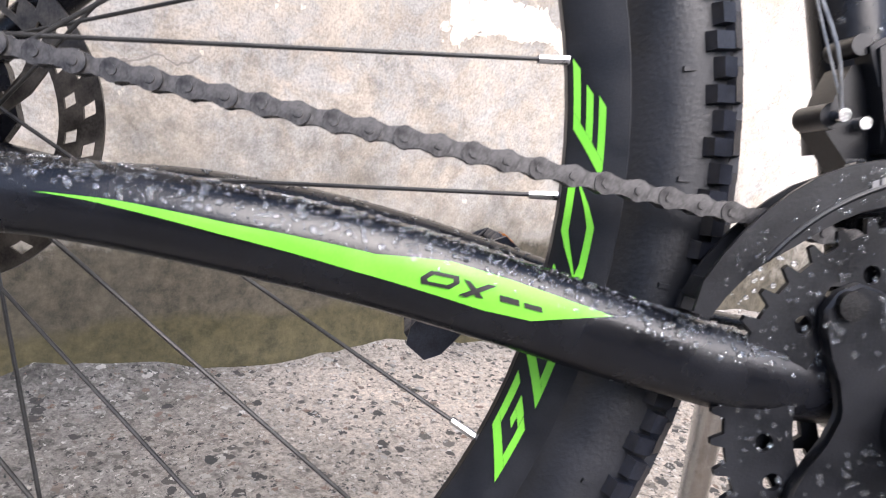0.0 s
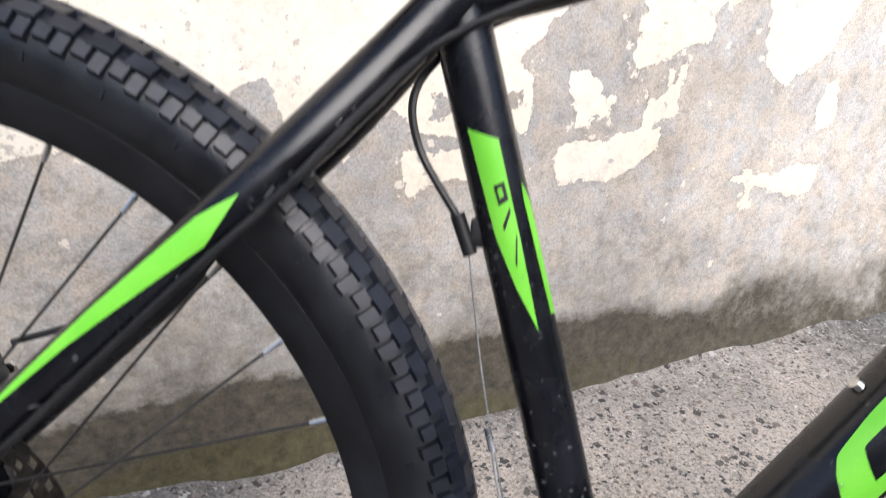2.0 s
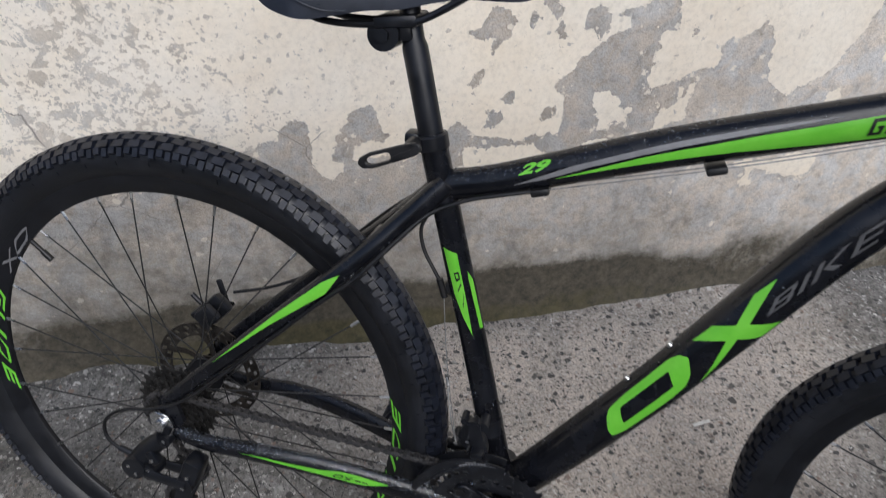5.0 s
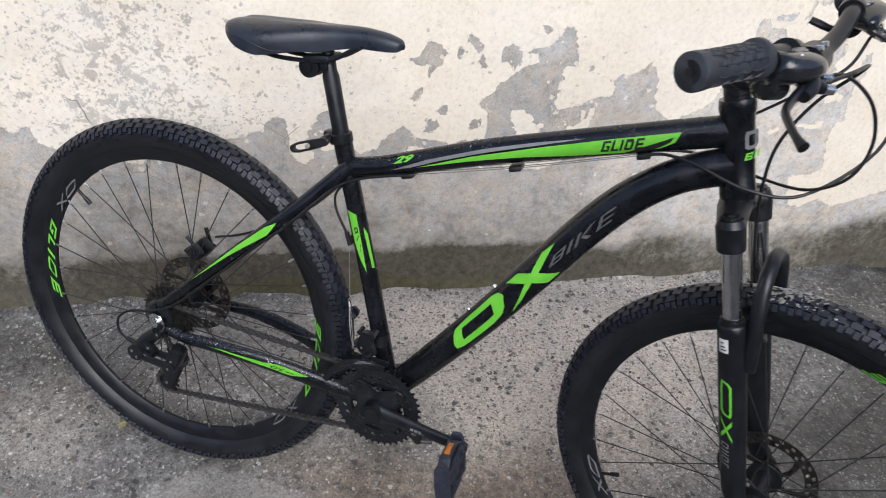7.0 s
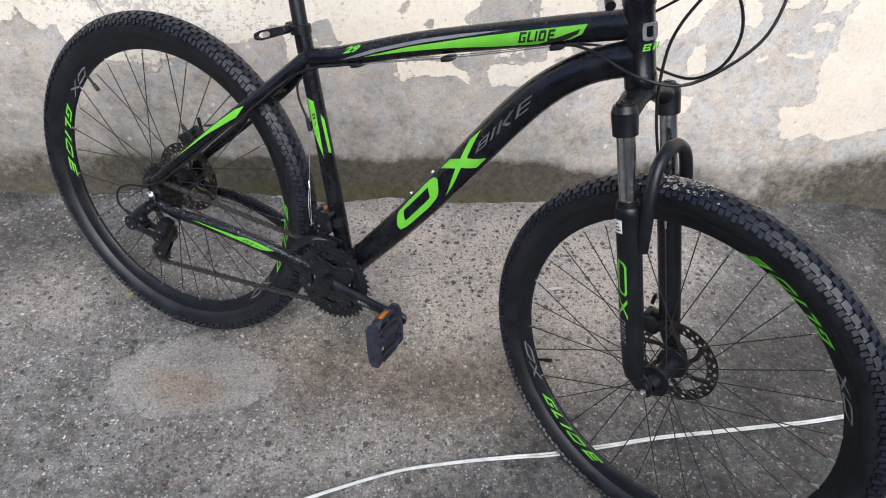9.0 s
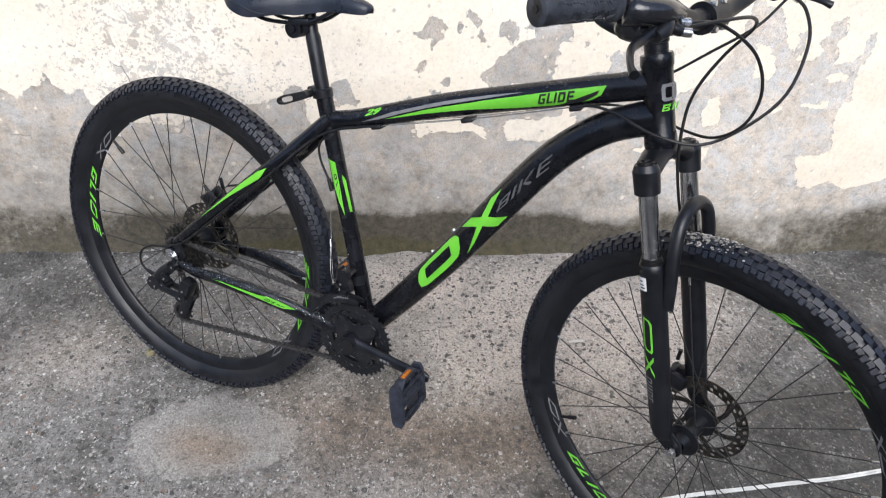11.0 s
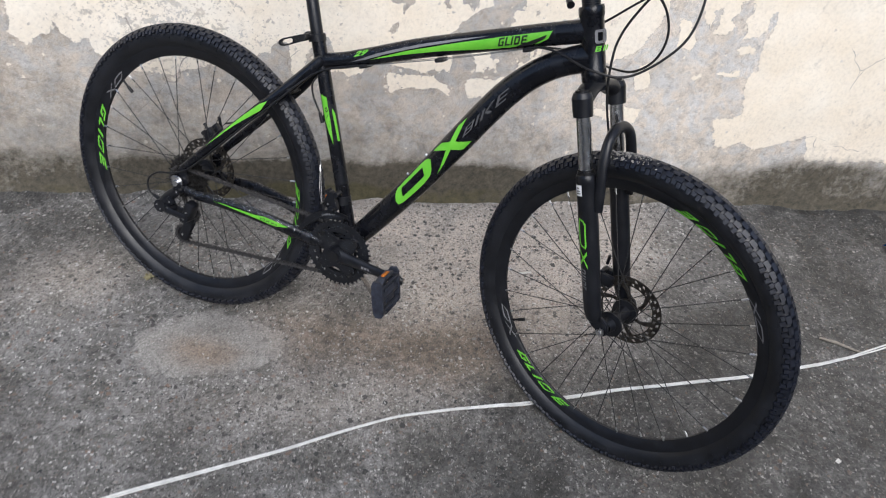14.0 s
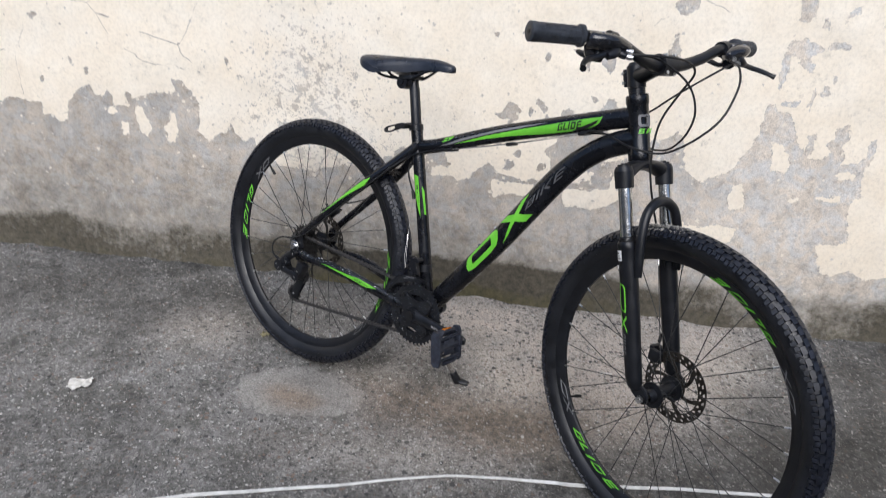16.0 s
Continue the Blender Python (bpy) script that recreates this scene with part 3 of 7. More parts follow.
BARE.append([(0.522, 0.589), (0.528, 0.608), (0.546, 0.618), (0.550, 0.602), (0.539, 0.588), (0.527, 0.574)])
BARE.append([(0.580, 0.561), (0.593, 0.570), (0.608, 0.569), (0.605, 0.549), (0.591, 0.545)])
BARE.append([(0.556, 0.502), (0.562, 0.542), (0.583, 0.530), (0.589, 0.520), (0.571, 0.500)])
BARE.append([(0.663, 0.509), (0.667, 0.534), (0.692, 0.536), (0.685, 0.512), (0.668, 0.498)])
BARE.append([(1.212, 0.534), (1.243, 0.555), (1.289, 0.562), (1.342, 0.532), (1.240, 0.527)])
BARE.append([(0.179, 0.517), (0.198, 0.536), (0.213, 0.548), (0.235, 0.547), (0.238, 0.523), (0.240, 0.489), (0.242, 0.464), (0.212, 0.467)])
BARE.append([(0.276, 0.461), (0.285, 0.514), (0.305, 0.537), (0.309, 0.556), (0.324, 0.562), (0.348, 0.565), (0.357, 0.552), (0.369, 0.512), (0.385, 0.503), (0.369, 0.492), (0.333, 0.495), (0.316, 0.482), (0.307, 0.447)])
BARE.append([(1.100, 0.100), (1.050, 0.630), (1.056, 0.654), (1.086, 0.675), (1.113, 0.641), (1.118, 0.577), (1.140, 0.493), (1.169, 0.505), (1.199, 0.532), (1.254, 0.556), (1.280, 0.596), (1.309, 0.654), (1.325, 0.697), (1.324, 0.749), (1.332, 0.785), (1.349, 0.790), (1.359, 0.765), (1.399, 0.759), (1.421, 0.718), (1.447, 0.663), (1.468, 0.647), (1.462, 0.700), (1.485, 0.706), (1.489, 0.658), (1.480, 0.630), (1.522, 0.626), (1.539, 0.654), (1.515, 0.673), (1.538, 0.690), (1.539, 0.728), (1.572, 0.745), (1.580, 0.694), (1.567, 0.671), (1.583, 0.641), (1.574, 0.616), (1.628, 0.627), (1.646, 0.647), (1.641, 0.691), (1.654, 0.701), (1.663, 0.680), (1.664, 0.639), (1.648, 0.611), (1.651, 0.556), (1.666, 0.520), (1.639, 0.498)])
BARE.append([(1.250, 0.050), (1.207, 0.490), (1.638, 0.502), (1.641, 0.460), (1.669, 0.361), (1.579, 0.344), (1.609, 0.244), (1.650, 0.239), (1.695, 0.266), (1.755, 0.236), (1.815, 0.256), (1.924, 0.295), (2.000, 0.050)])
BARE.append([(1.009, 1.063), (1.078, 1.067), (1.082, 1.044), (1.062, 1.027), (1.028, 1.020), (1.014, 1.040)])
BARE.append([(1.344, 1.083), (1.394, 1.086), (1.399, 1.056), (1.383, 1.024), (1.359, 1.027), (1.357, 1.053)])
BARE.append([(1.480, 1.046), (1.488, 1.069), (1.508, 1.075), (1.515, 1.052), (1.488, 1.043), (1.477, 1.027)])
BARE.append([(1.421, 1.011), (1.425, 1.038), (1.434, 1.032), (1.438, 1.009)])
BARE.append([(1.341, 0.935), (1.347, 0.972), (1.384, 0.978), (1.390, 0.997), (1.397, 0.971), (1.425, 0.968), (1.446, 0.947), (1.426, 0.933), (1.406, 0.923), (1.357, 0.931), (1.362, 0.879), (1.354, 0.846), (1.347, 0.825), (1.339, 0.878)])
BARE.append([(1.382, 0.914), (1.405, 0.927), (1.429, 0.909), (1.432, 0.881), (1.415, 0.887)])
BARE.append([(1.449, 0.963), (1.476, 0.976), (1.515, 0.971), (1.516, 0.958), (1.488, 0.961), (1.460, 0.951)])
BARE.append([(1.362, 0.796), (1.389, 0.801), (1.415, 0.800), (1.414, 0.778), (1.370, 0.783)])
BARE.append([(1.441, 0.785), (1.444, 0.836), (1.451, 0.850), (1.452, 0.803), (1.449, 0.772)])
BARE.append([(1.464, 0.829), (1.474, 0.850), (1.488, 0.845), (1.488, 0.823), (1.469, 0.818)])
BARE.append([(1.486, 0.876), (1.493, 0.885), (1.505, 0.871), (1.498, 0.857)])
BARE.append([(-1.087, 0.892), (-1.069, 0.906), (-1.051, 0.894), (-1.069, 0.878)])
BARE.append([(-1.090, 0.683), (-1.072, 0.694), (-1.076, 0.668), (-1.092, 0.657)])
BARE.append([(-0.916, 0.721), (-0.901, 0.734), (-0.897, 0.711), (-0.911, 0.702)])
BARE.append([(-0.395, 0.805), (-0.382, 0.798), (-0.369, 0.770), (-0.389, 0.774)])
BARE.append([(-1.008, 0.757), (-0.956, 0.753), (-0.946, 0.729), (-0.978, 0.749)])
HELD.append([(0.772, 0.521), (0.763, 0.553), (0.781, 0.563), (0.809, 0.550), (0.826, 0.517), (0.841, 0.527), (0.848, 0.516), (0.843, 0.483), (0.814, 0.497), (0.802, 0.470), (0.785, 0.477)])
HELD.append([(0.964, 0.572), (0.974, 0.566), (0.967, 0.534), (0.963, 0.518), (0.954, 0.540)])
HELD.append([(0.515, 0.470), (0.560, 0.455), (0.60, 0.462), (0.655, 0.455), (0.70, 0.430), (0.718, 0.385), (0.704, 0.40), (0.673, 0.418), (0.621, 0.410), (0.583, 0.418), (0.553, 0.408), (0.530, 0.400)])
HELD.append([(0.753, 0.449), (0.789, 0.458), (0.835, 0.453), (0.893, 0.464), (0.945, 0.468), (0.943, 0.433), (0.915, 0.416), (0.887, 0.398), (0.842, 0.384), (0.819, 0.389), (0.788, 0.397), (0.769, 0.389), (0.756, 0.415)])
HELD.append([(0.881, 0.557), (0.871, 0.627), (0.889, 0.649), (0.952, 0.658), (1.004, 0.643), (0.995, 0.613), (0.977, 0.589), (0.942, 0.581), (0.909, 0.560)])
HELD.append([(1.133, 0.382), (1.156, 0.379), (1.176, 0.309), (1.154, 0.299), (1.142, 0.318), (1.154, 0.337)])
HELD.append([(-0.852, 0.578), (-0.825, 0.604), (-0.808, 0.582), (-0.837, 0.563)])
HELD.append([(-0.745, 0.601), (-0.718, 0.607), (-0.709, 0.584), (-0.692, 0.535), (-0.710, 0.502), (-0.735, 0.504), (-0.743, 0.551)])
HELD.append([(-0.620, 0.561), (-0.597, 0.604), (-0.590, 0.564), (-0.589, 0.523), (-0.609, 0.486), (-0.634, 0.488), (-0.640, 0.539)])
HELD.append([(-0.804, 0.545), (-0.775, 0.548), (-0.778, 0.506), (-0.802, 0.494)])
HELD.append([(1.288, 0.440), (1.273, 0.468), (1.288, 0.518), (1.306, 0.529), (1.327, 0.483), (1.332, 0.445), (1.306, 0.436)])
HELD.append([(1.079, 0.366), (1.141, 0.373), (1.214, 0.365), (1.264, 0.383), (1.324, 0.374), (1.312, 0.322), (1.260, 0.315), (1.162, 0.355)])
HELD.append([(1.367, 0.670), (1.398, 0.664), (1.436, 0.608), (1.428, 0.574), (1.387, 0.579)])
HELD.append([(1.455, 0.484), (1.463, 0.498), (1.484, 0.497), (1.475, 0.480)])
HELD.append([(1.538, 0.502), (1.570, 0.510), (1.604, 0.519), (1.607, 0.495), (1.565, 0.494)])
HELD.append([(1.571, 0.585), (1.596, 0.595), (1.633, 0.591), (1.627, 0.572), (1.586, 0.571)])


def inside_by(px, pz, outline):
    """How far each place lies inside an outline, in metres; outside it counts below nought."""
    best = np.full(px.shape, 9.0)
    within = np.zeros(px.shape, bool)
    for (x0, z0), (x1, z1) in zip(outline, outline[1:] + outline[:1]):
        dx, dz = x1 - x0, z1 - z0
        f = np.clip(((px - x0) * dx + (pz - z0) * dz) / max(dx * dx + dz * dz, 1e-12), 0, 1)
        best = np.minimum(best, np.hypot(px - x0 - f * dx, pz - z0 - f * dz))
        if abs(dz) > 1e-9:
            within ^= ((z0 > pz) != (z1 > pz)) & (px < x0 + dx * (pz - z0) / dz)
    return np.where(within, best, -best)


def peel_values_at(px, pz):
    """How far the paint is gone, in units of 2 cm from the nearest edge of it."""
    v = inside_by(px, pz, EDGE + [(7.0, -1.0), (-6.0, -1.0)])
    for outline in BARE:
        v = np.maximum(v, inside_by(px, pz, outline))
    for outline in HELD:
        v = np.minimum(v, -inside_by(px, pz, outline))
    return np.clip(v / 0.02, -2.5, 2.5)


def wall():
    us = np.r_[np.arange(-6, -1.6, 0.25), np.arange(-1.6, 2.5, FINE), np.arange(2.5, 7.1, 0.25)]
    vs = np.r_[np.arange(-0.05, 1.15, FINE), np.arange(1.15, 2.7, 0.15)]
    foot = lambda x, z: 0.02 * math.exp(-max(z, 0) / 0.035) * (0.6 + 0.5 * fbm(x, 0, 4.0, 4.0))
    put = lambda x, z: (x, WALL_Y - 0.004 * fbm(x, z, 0.3, 6.0) - foot(x, z), z)
    me = grid_sheet("wall_north", us, vs, put, WALL)
    px, pz = [np.array([v.co[k] for v in me.vertices]) for k in (0, 2)]
    bell = lambda cx, cz, w, h: np.exp(-(((px - cx) / w) ** 2 + ((pz - cz) / h) ** 2))
    low = lambda v: 1 / (1 + np.exp(np.clip(v, -40, 40)))
    wave = lambda seed, scale: np.array([fbm(x, 0, seed, scale) for x in us])[np.arange(len(px)) % len(us)]
    # small chips: a thick scatter behind the saddle and the rear wheel, few elsewhere
    chips = 0.03 + 0.5 * bell(-0.10, 0.74, 0.24, 0.26) + 0.34 * bell(-0.02, 0.50, 0.30, 0.12) + 0.10 * bell(0.5, 0.62, 0.5, 0.16) + 0.08 * bell(-0.35, 0.6, 0.2, 0.3)
    # damp and painted shade: a dark mossy band at the foot, thickest behind the bicycle, where its shade is coloured
    # in; fainter darkening above it
    band = 0.46 + 0.9 * bell(0.70, 0.0, 0.50, 9.0) + 0.62 * bell(0.10, 0.0, 0.40, 9.0) + 0.35 * bell(-1.45, 0.0, 0.35, 9.0) + 0.55 * bell(2.05, 0.0, 0.3, 9.0)
    top = 0.135 + 0.035 * wave(2.2, 2.5) + 0.012 * wave(8.0, 9.0) + 0.05 * bell(1.95, 0.0, 0.35, 9.0)
    damp_shade = band * low((pz - top) / 0.010) * (0.72 + 0.28 * low((pz - 0.055 - 0.03 * wave(1.1, 3.0)) / 0.008) + 0.1 * wave(3.7, 5.0))
    damp_shade += 0.34 * low((pz - 0.25 - 0.08 * wave(5.1, 2.0)) / 0.05) * (0.5 + 0.5 * bell(0.6, 0.0, 0.7, 9.0)) + 0.24 * low((pz - 0.40 - 0.06 * wave(6.3, 2.6)) / 0.05) * low((px - 0.5) / 0.2) + 0.3 * low(pz / 0.012)
    # bleached render: the lower right has gone pale with salts
    bleach = 0.15 + 0.75 * low((1.05 - px) / 0.12) * low((0.17 - pz) / 0.06) + 0.2 * bell(-0.65, 0.55, 0.4, 0.10) + 0.22 * bell(-0.1, 0.40, 0.45, 0.16) + 0.14 * bell(0.6, 0.32, 0.45, 0.13)
    algae = (0.35 + 0.75 * bell(0.35, 0.0, 0.45, 9.0)) * low((pz - 0.055 - 0.02 * wave(4.4, 3.5)) / 0.01)
    for name, values in (("algae", algae), ("peel", peel_values_at(px, pz)), ("damp_shade", damp_shade), ("chips", chips), ("bleach", bleach)):
        me.attributes.new(name, "FLOAT", "POINT").data.foreach_set("value", values.astype(np.float32))
    ob = new("wall_north", me)
    tagged(ob, "weathered plaster wall, cream paint peeling to grey render, mossy foot with painted-in shade", "wall", kind="structure")
    core = bmesh.new()
    box(core, (13, 0.2, 2.75), (0.5, WALL_Y + 0.135, 1.32))
    body = part("wall_core", core, WALL, ob)
    tagged(body, kind="structure")
    return ob


wall()


def unseen_wall(name, size, at):
    """A plain wall added out of view; it closes the yard and cuts off low sky."""
    bm = bmesh.new()
    box(bm, size, at)
    ob = new(name, finish(bm, name, smooth=False))
    ob.data.materials.append(YARD)
    tagged(ob, "plain grey plaster wall added out of view to cut off low sky", "wall", kind="structure")


# added walls, never in view: they keep low sky out of the black parts
unseen_wall("unseen_wall_south", (14.0, 0.2, 2.6), (0.5, -4.6, 1.28))
unseen_wall("unseen_wall_west", (0.2, 4.92, 2.6), (-6.1, -2.03, 1.28))
unseen_wall("unseen_wall_east", (0.2, 4.92, 2.6), (7.1, -2.03, 1.28))


# outlines on the ground: a thin skim of cement and the rusty spot on it, a brown stain, wet dark ground, worn pale ground: x, y
SKIM = [(-0.125, -0.248), (-0.125, -0.188), (-0.079, -0.143), (-0.020, -0.109), (0.068, -0.100), (0.132, -0.126), (0.196, -0.158), (0.260, -0.209), (0.252, -0.288), (0.185, -0.316), (0.092, -0.339), (0.012, -0.345), (-0.067, -0.323), (-0.109, -0.286)]
SPOT = [(-0.041, -0.219), (0.013, -0.205), (0.102, -0.225), (0.143, -0.259), (0.114, -0.302), (0.045, -0.302), (-0.018, -0.275)]
BROWN = [(0.192, -0.125), (0.328, -0.114), (0.452, -0.125), (0.546, -0.146), (0.670, -0.157), (0.794, -0.179), (0.853, -0.211), (0.825, -0.292), (0.775, -0.331), (0.683, -0.367), (0.569, -0.344), (0.425, -0.299), (0.281, -0.288), (0.245, -0.209)]
WET = [(2.431, 0.547), (1.775, 0.434), (1.489, 0.220), (1.314, -0.027), (1.114, -0.190), (0.936, -0.273), (0.812, -0.282), (0.726, -0.368), (0.658, -0.488), (0.617, -0.685), (0.900, -3.000), (3.400, -3.000), (3.400, 0.400)]
PALE = [(0.297, 0.434), (0.837, 0.470), (1.409, 0.473), (1.382, 0.188), (1.229, -0.076), (1.012, -0.211), (0.825, -0.190), (0.640, -0.146), (0.549, -0.033), (0.451, 0.090), (0.321, 0.013)]


def ground():
    us = np.r_[-40, -20, -10, -5, np.arange(-2.5, 3.5, 0.024), 5, 10, 20, 40]
    vs = np.r_[-40, -20, -10, -5, np.arange(-3.0, 0.30, 0.024), np.arange(0.30, 0.46, 0.01), 0.6, 2, 10, 40]
    bump = lambda x, y: 0.0035 * fbm(x, y, 5.5, 1.6) if -2.4 < x < 3.4 and -2.9 < y < 0.7 else 0.0
    heap = lambda x, y: max(0.0, 0.009 + 0.022 * fbm(x, y, 9.1, 6.0)) * math.exp(-max(0.425 - y, 0.0) / 0.022) if -2.5 < x < 3.4 and 0.28 < y < 0.5 else 0.0
    near = lambda x, y: min(1.0, 3 * min(math.hypot(x - 0.1, y), math.hypot(x - 1.06, y + 0.53), math.hypot(x - 0.5, y + 0.08)))
    me = grid_sheet("ground", us, vs, lambda x, y: (x, y, bump(x, y) * near(x, y) + heap(x, y)), FLOOR)
    px, py = [np.array([v.co[k] for v in me.vertices]) for k in (0, 1)]
    bell = lambda cx, cy, w, h: np.exp(-(((px - cx) / w) ** 2 + ((py - cy) / h) ** 2))
    within = lambda outline, soft: 1 / (1 + np.exp(np.clip(-inside_by(px, py, outline) / soft, -40, 40)))
    skim = np.clip(inside_by(px, py, SKIM) / 0.03, -3, 3)
    spot = within(SPOT, 0.012)
    stain = 1.0 * spot + 0.95 * within(BROWN, 0.03) + 0.35 * bell(0.9, -0.16, 0.22, 0.14)
    # wet also carries shade painted under the rear tyre, and darkens along the wall
    wet = 0.20 + 0.50 * within(WET, 0.06) + 0.24 * bell(-0.75, 0.2, 0.5, 0.3) + 0.24 * bell(0.1, -1.0, 0.5, 0.35) + 0.55 * bell(0.16, 0.0, 0.20, 0.05) + 0.3 * np.exp(-np.abs(py - 0.41) / 0.02)
    wet += 0.3 * bell(0.62, -0.24, 0.14, 0.05) - 0.2 * bell(1.5, 0.15, 0.35, 0.15) - 0.25 * bell(-0.35, 0.02, 0.15, 0.12)
    wet -= 0.25 * within(PALE, 0.05) + 0.15 * within(SKIM, 0.03)
    dust = 0.8 * within(PALE, 0.06) + 0.5 * bell(-0.35, 0.02, 0.16, 0.12) + 0.35 * bell(0.35, -0.42, 0.35, 0.10) + 0.4 * bell(0.35, 0.3, 0.3, 0.1)
    for name, values in (("stain", stain), ("wet", wet), ("dust", dust), ("skim", skim)):
        me.attributes.new(name, "FLOAT", "POINT").data.foreach_set("value", values.astype(np.float32))
    tagged(new("ground", me), "worn grey concrete yard with exposed pebbles and brown stains", "ground", kind="structure")


ground()

# ---- the bicycle: x ahead, y to its left, z up in its own plane, from the rear axle; it leans on its kickstand ----
TYRE_R = 0.367
BIKE = Matrix(((0.88756, 0.44796, 0.10757, 0.03021), (-0.46069, 0.86303, 0.20724, 0.03193), (0.0, -0.23349, 0.97236, 0.35649), (0, 0, 0, 1)))
HUB = Matrix.Translation((0, 0, TYRE_R))
bicycle = new("bicycle")
bicycle.matrix_world = BIKE @ Matrix.Translation((0, 0, -TYRE_R))
tagged(bicycle, "black mountain bike with green decals leaning on its kickstand", "bicycle")

# the steered part turns about the head tube's axis; its own frame starts at the front axle, z along the fork
AXIS_AT, AXIS, STEER = Vector((0.896, 0, 0.531)), Vector((-0.302, 0, 0.953)).normalized(), radians(-19.7)
FORK = Matrix.Translation((1.0983, 0.0004, -0.0038)) @ Matrix.Rotation(math.atan2(-0.302, 0.953), 4, "Y")
FORK = HUB @ Matrix.Translation(AXIS_AT) @ Matrix.Rotation(STEER, 4, AXIS) @ Matrix.Translation(-AXIS_AT) @ FORK
BB = Vector((0.4405, 0, -0.0590))


def on_bike(name, bm, mat, label="", angle=40):
    return part(name, bm, mat, bicycle, label, HUB, angle)


def on_fork(name, bm, mat, label="", angle=40):
    return part(name, bm, mat, bicycle, label, FORK, angle)


# frame tubes
top_tube = line([(0.320, 0, 0.363, 0.0155, 0.018), (0.38, 0, 0.3795, 0.0155, 0.018), (0.45, 0, 0.4065, 0.016, 0.0187), (0.54, 0, 0.4415, 0.0167, 0.0205), (0.62, 0, 0.4695, 0.0175, 0.021), (0.78, 0, 0.5225, 0.0185, 0.022), (0.885, 0, 0.5565, 0.019, 0.0225)], 8, 24)
down_tube = line([(0.449, 0, -0.044, 0.023, 0.024), (0.52, 0, 0.052, 0.0245, 0.026), (0.598, 0, 0.163, 0.025, 0.0275), (0.663, 0, 0.265, 0.025, 0.0285), (0.718, 0, 0.353, 0.0245, 0.0285), (0.758, 0, 0.409, 0.024, 0.0278), (0.797, 0, 0.450, 0.0235, 0.0265), (0.841, 0, 0.4825, 0.023, 0.0265), (0.897, 0, 0.509, 0.0225, 0.028)], 5, 24)
seat_tube = line([(0.449, 0, -0.044, 0.0168), (0.3985, 0, 0.125, 0.0162), (0.351, 0, 0.28, 0.0158), (0.3075, 0, 0.421, 0.0156)], 6, 22)
head_tube = line([(0.8745, 0, 0.600, 0.0235), (0.8760, 0, 0.596, 0.0245), (0.8795, 0, 0.584, 0.0245), (0.8808, 0, 0.580, 0.0228), (0.9095, 0, 0.489, 0.0228), (0.911, 0, 0.484, 0.0246), (0.9155, 0, 0.469, 0.0246), (0.9165, 0, 0.466, 0.0236)], 1, 26)
tt = on_bike("top_tube", top_tube.mesh(), PAINT)
dt = on_bike("down_tube", down_tube.mesh(), PAINT)
st = on_bike("seat_tube", seat_tube.mesh(), PAINT)
ht = on_bike("head_tube", head_tube.mesh(), PAINT)
bm = bmesh.new()
rod(bm, (BB.x, -0.036, BB.z), (BB.x, 0.036, BB.z), 0.0205, seg=24)
on_bike("bottom_bracket_shell", bm, PAINT)
stays = {}
for side in (-1, 1):
    stays["seat", side] = line([(0.331, side * 0.010, 0.372, 0.0105, 0.012), (0.292, side * 0.026, 0.325, 0.011, 0.0135), (0.25, side * 0.045, 0.278, 0.0105, 0.0135), (0.2, side * 0.057, 0.228, 0.0095, 0.0125), (0.12, side * 0.064, 0.147, 0.009, 0.0115), (0.05, side * 0.067, 0.076, 0.0085, 0.0105), (0.006, side * 0.067, 0.030, 0.008, 0.0095)], 5, 16)
    stays["chain", side] = line([(0.010, side * 0.067, -0.017, 0.008, 0.0105), (0.06, side * 0.0685, -0.0225, 0.009, 0.0120), (0.115, side * 0.068, -0.0195, 0.0095, 0.0135), (0.17, side * 0.064, -0.0215, 0.0095, 0.0150), (0.22, side * 0.0575, -0.0265, 0.0095, 0.0160), (0.27, side * 0.050, -0.0345, 0.0095, 0.0165), (0.33, side * 0.0415, -0.0455, 0.010, 0.0165), (0.375, side * 0.036, -0.0510, 0.011, 0.0165), (0.435, side * 0.026, -0.0520, 0.012, 0.016)], 5, 16)
    on_bike("seat_stay", stays["seat", side].mesh(), PAINT)
    on_bike("chain_stay", stays["chain", side].mesh(), PAINT)
    bm = plate(bmesh.new(), [(-0.016, -0.012), (0.0, -0.020), (0.02, -0.014), (0.03, 0.004), (0.022, 0.028), (0.012, 0.043), (-0.002, 0.04), (-0.006, 0.018), (-0.017, 0.008)], side * 0.0655, side * 0.0715)
    on_bike("dropout", bm, PAINT)
bm = bmesh.new()
rod(bm, (0.252, -0.045, 0.281), (0.252, 0.045, 0.281), 0.009)
on_bike("stay_bridge", bm, PAINT)

# printed shapes on the tubes: outlines in metres along the tube and degrees round it (0 faces the side)
skin = lambda tube, lift=0.0005: (lambda x, z: tube.skin(x, z, lift))
UNROLL = 0.024


def wrapped(tube, lift=0.0005):
    run = np.r_[0, np.cumsum(np.linalg.norm(np.diff(tube.c, axis=0), axis=1))]
    shares = np.linspace(0, 1, len(run))
    return lambda s, v: tube.place(float(np.interp(s, run, shares)), v / UNROLL, lift)[0]


roll_out = lambda pts: [(s, radians(deg) * UNROLL) for s, deg in pts]


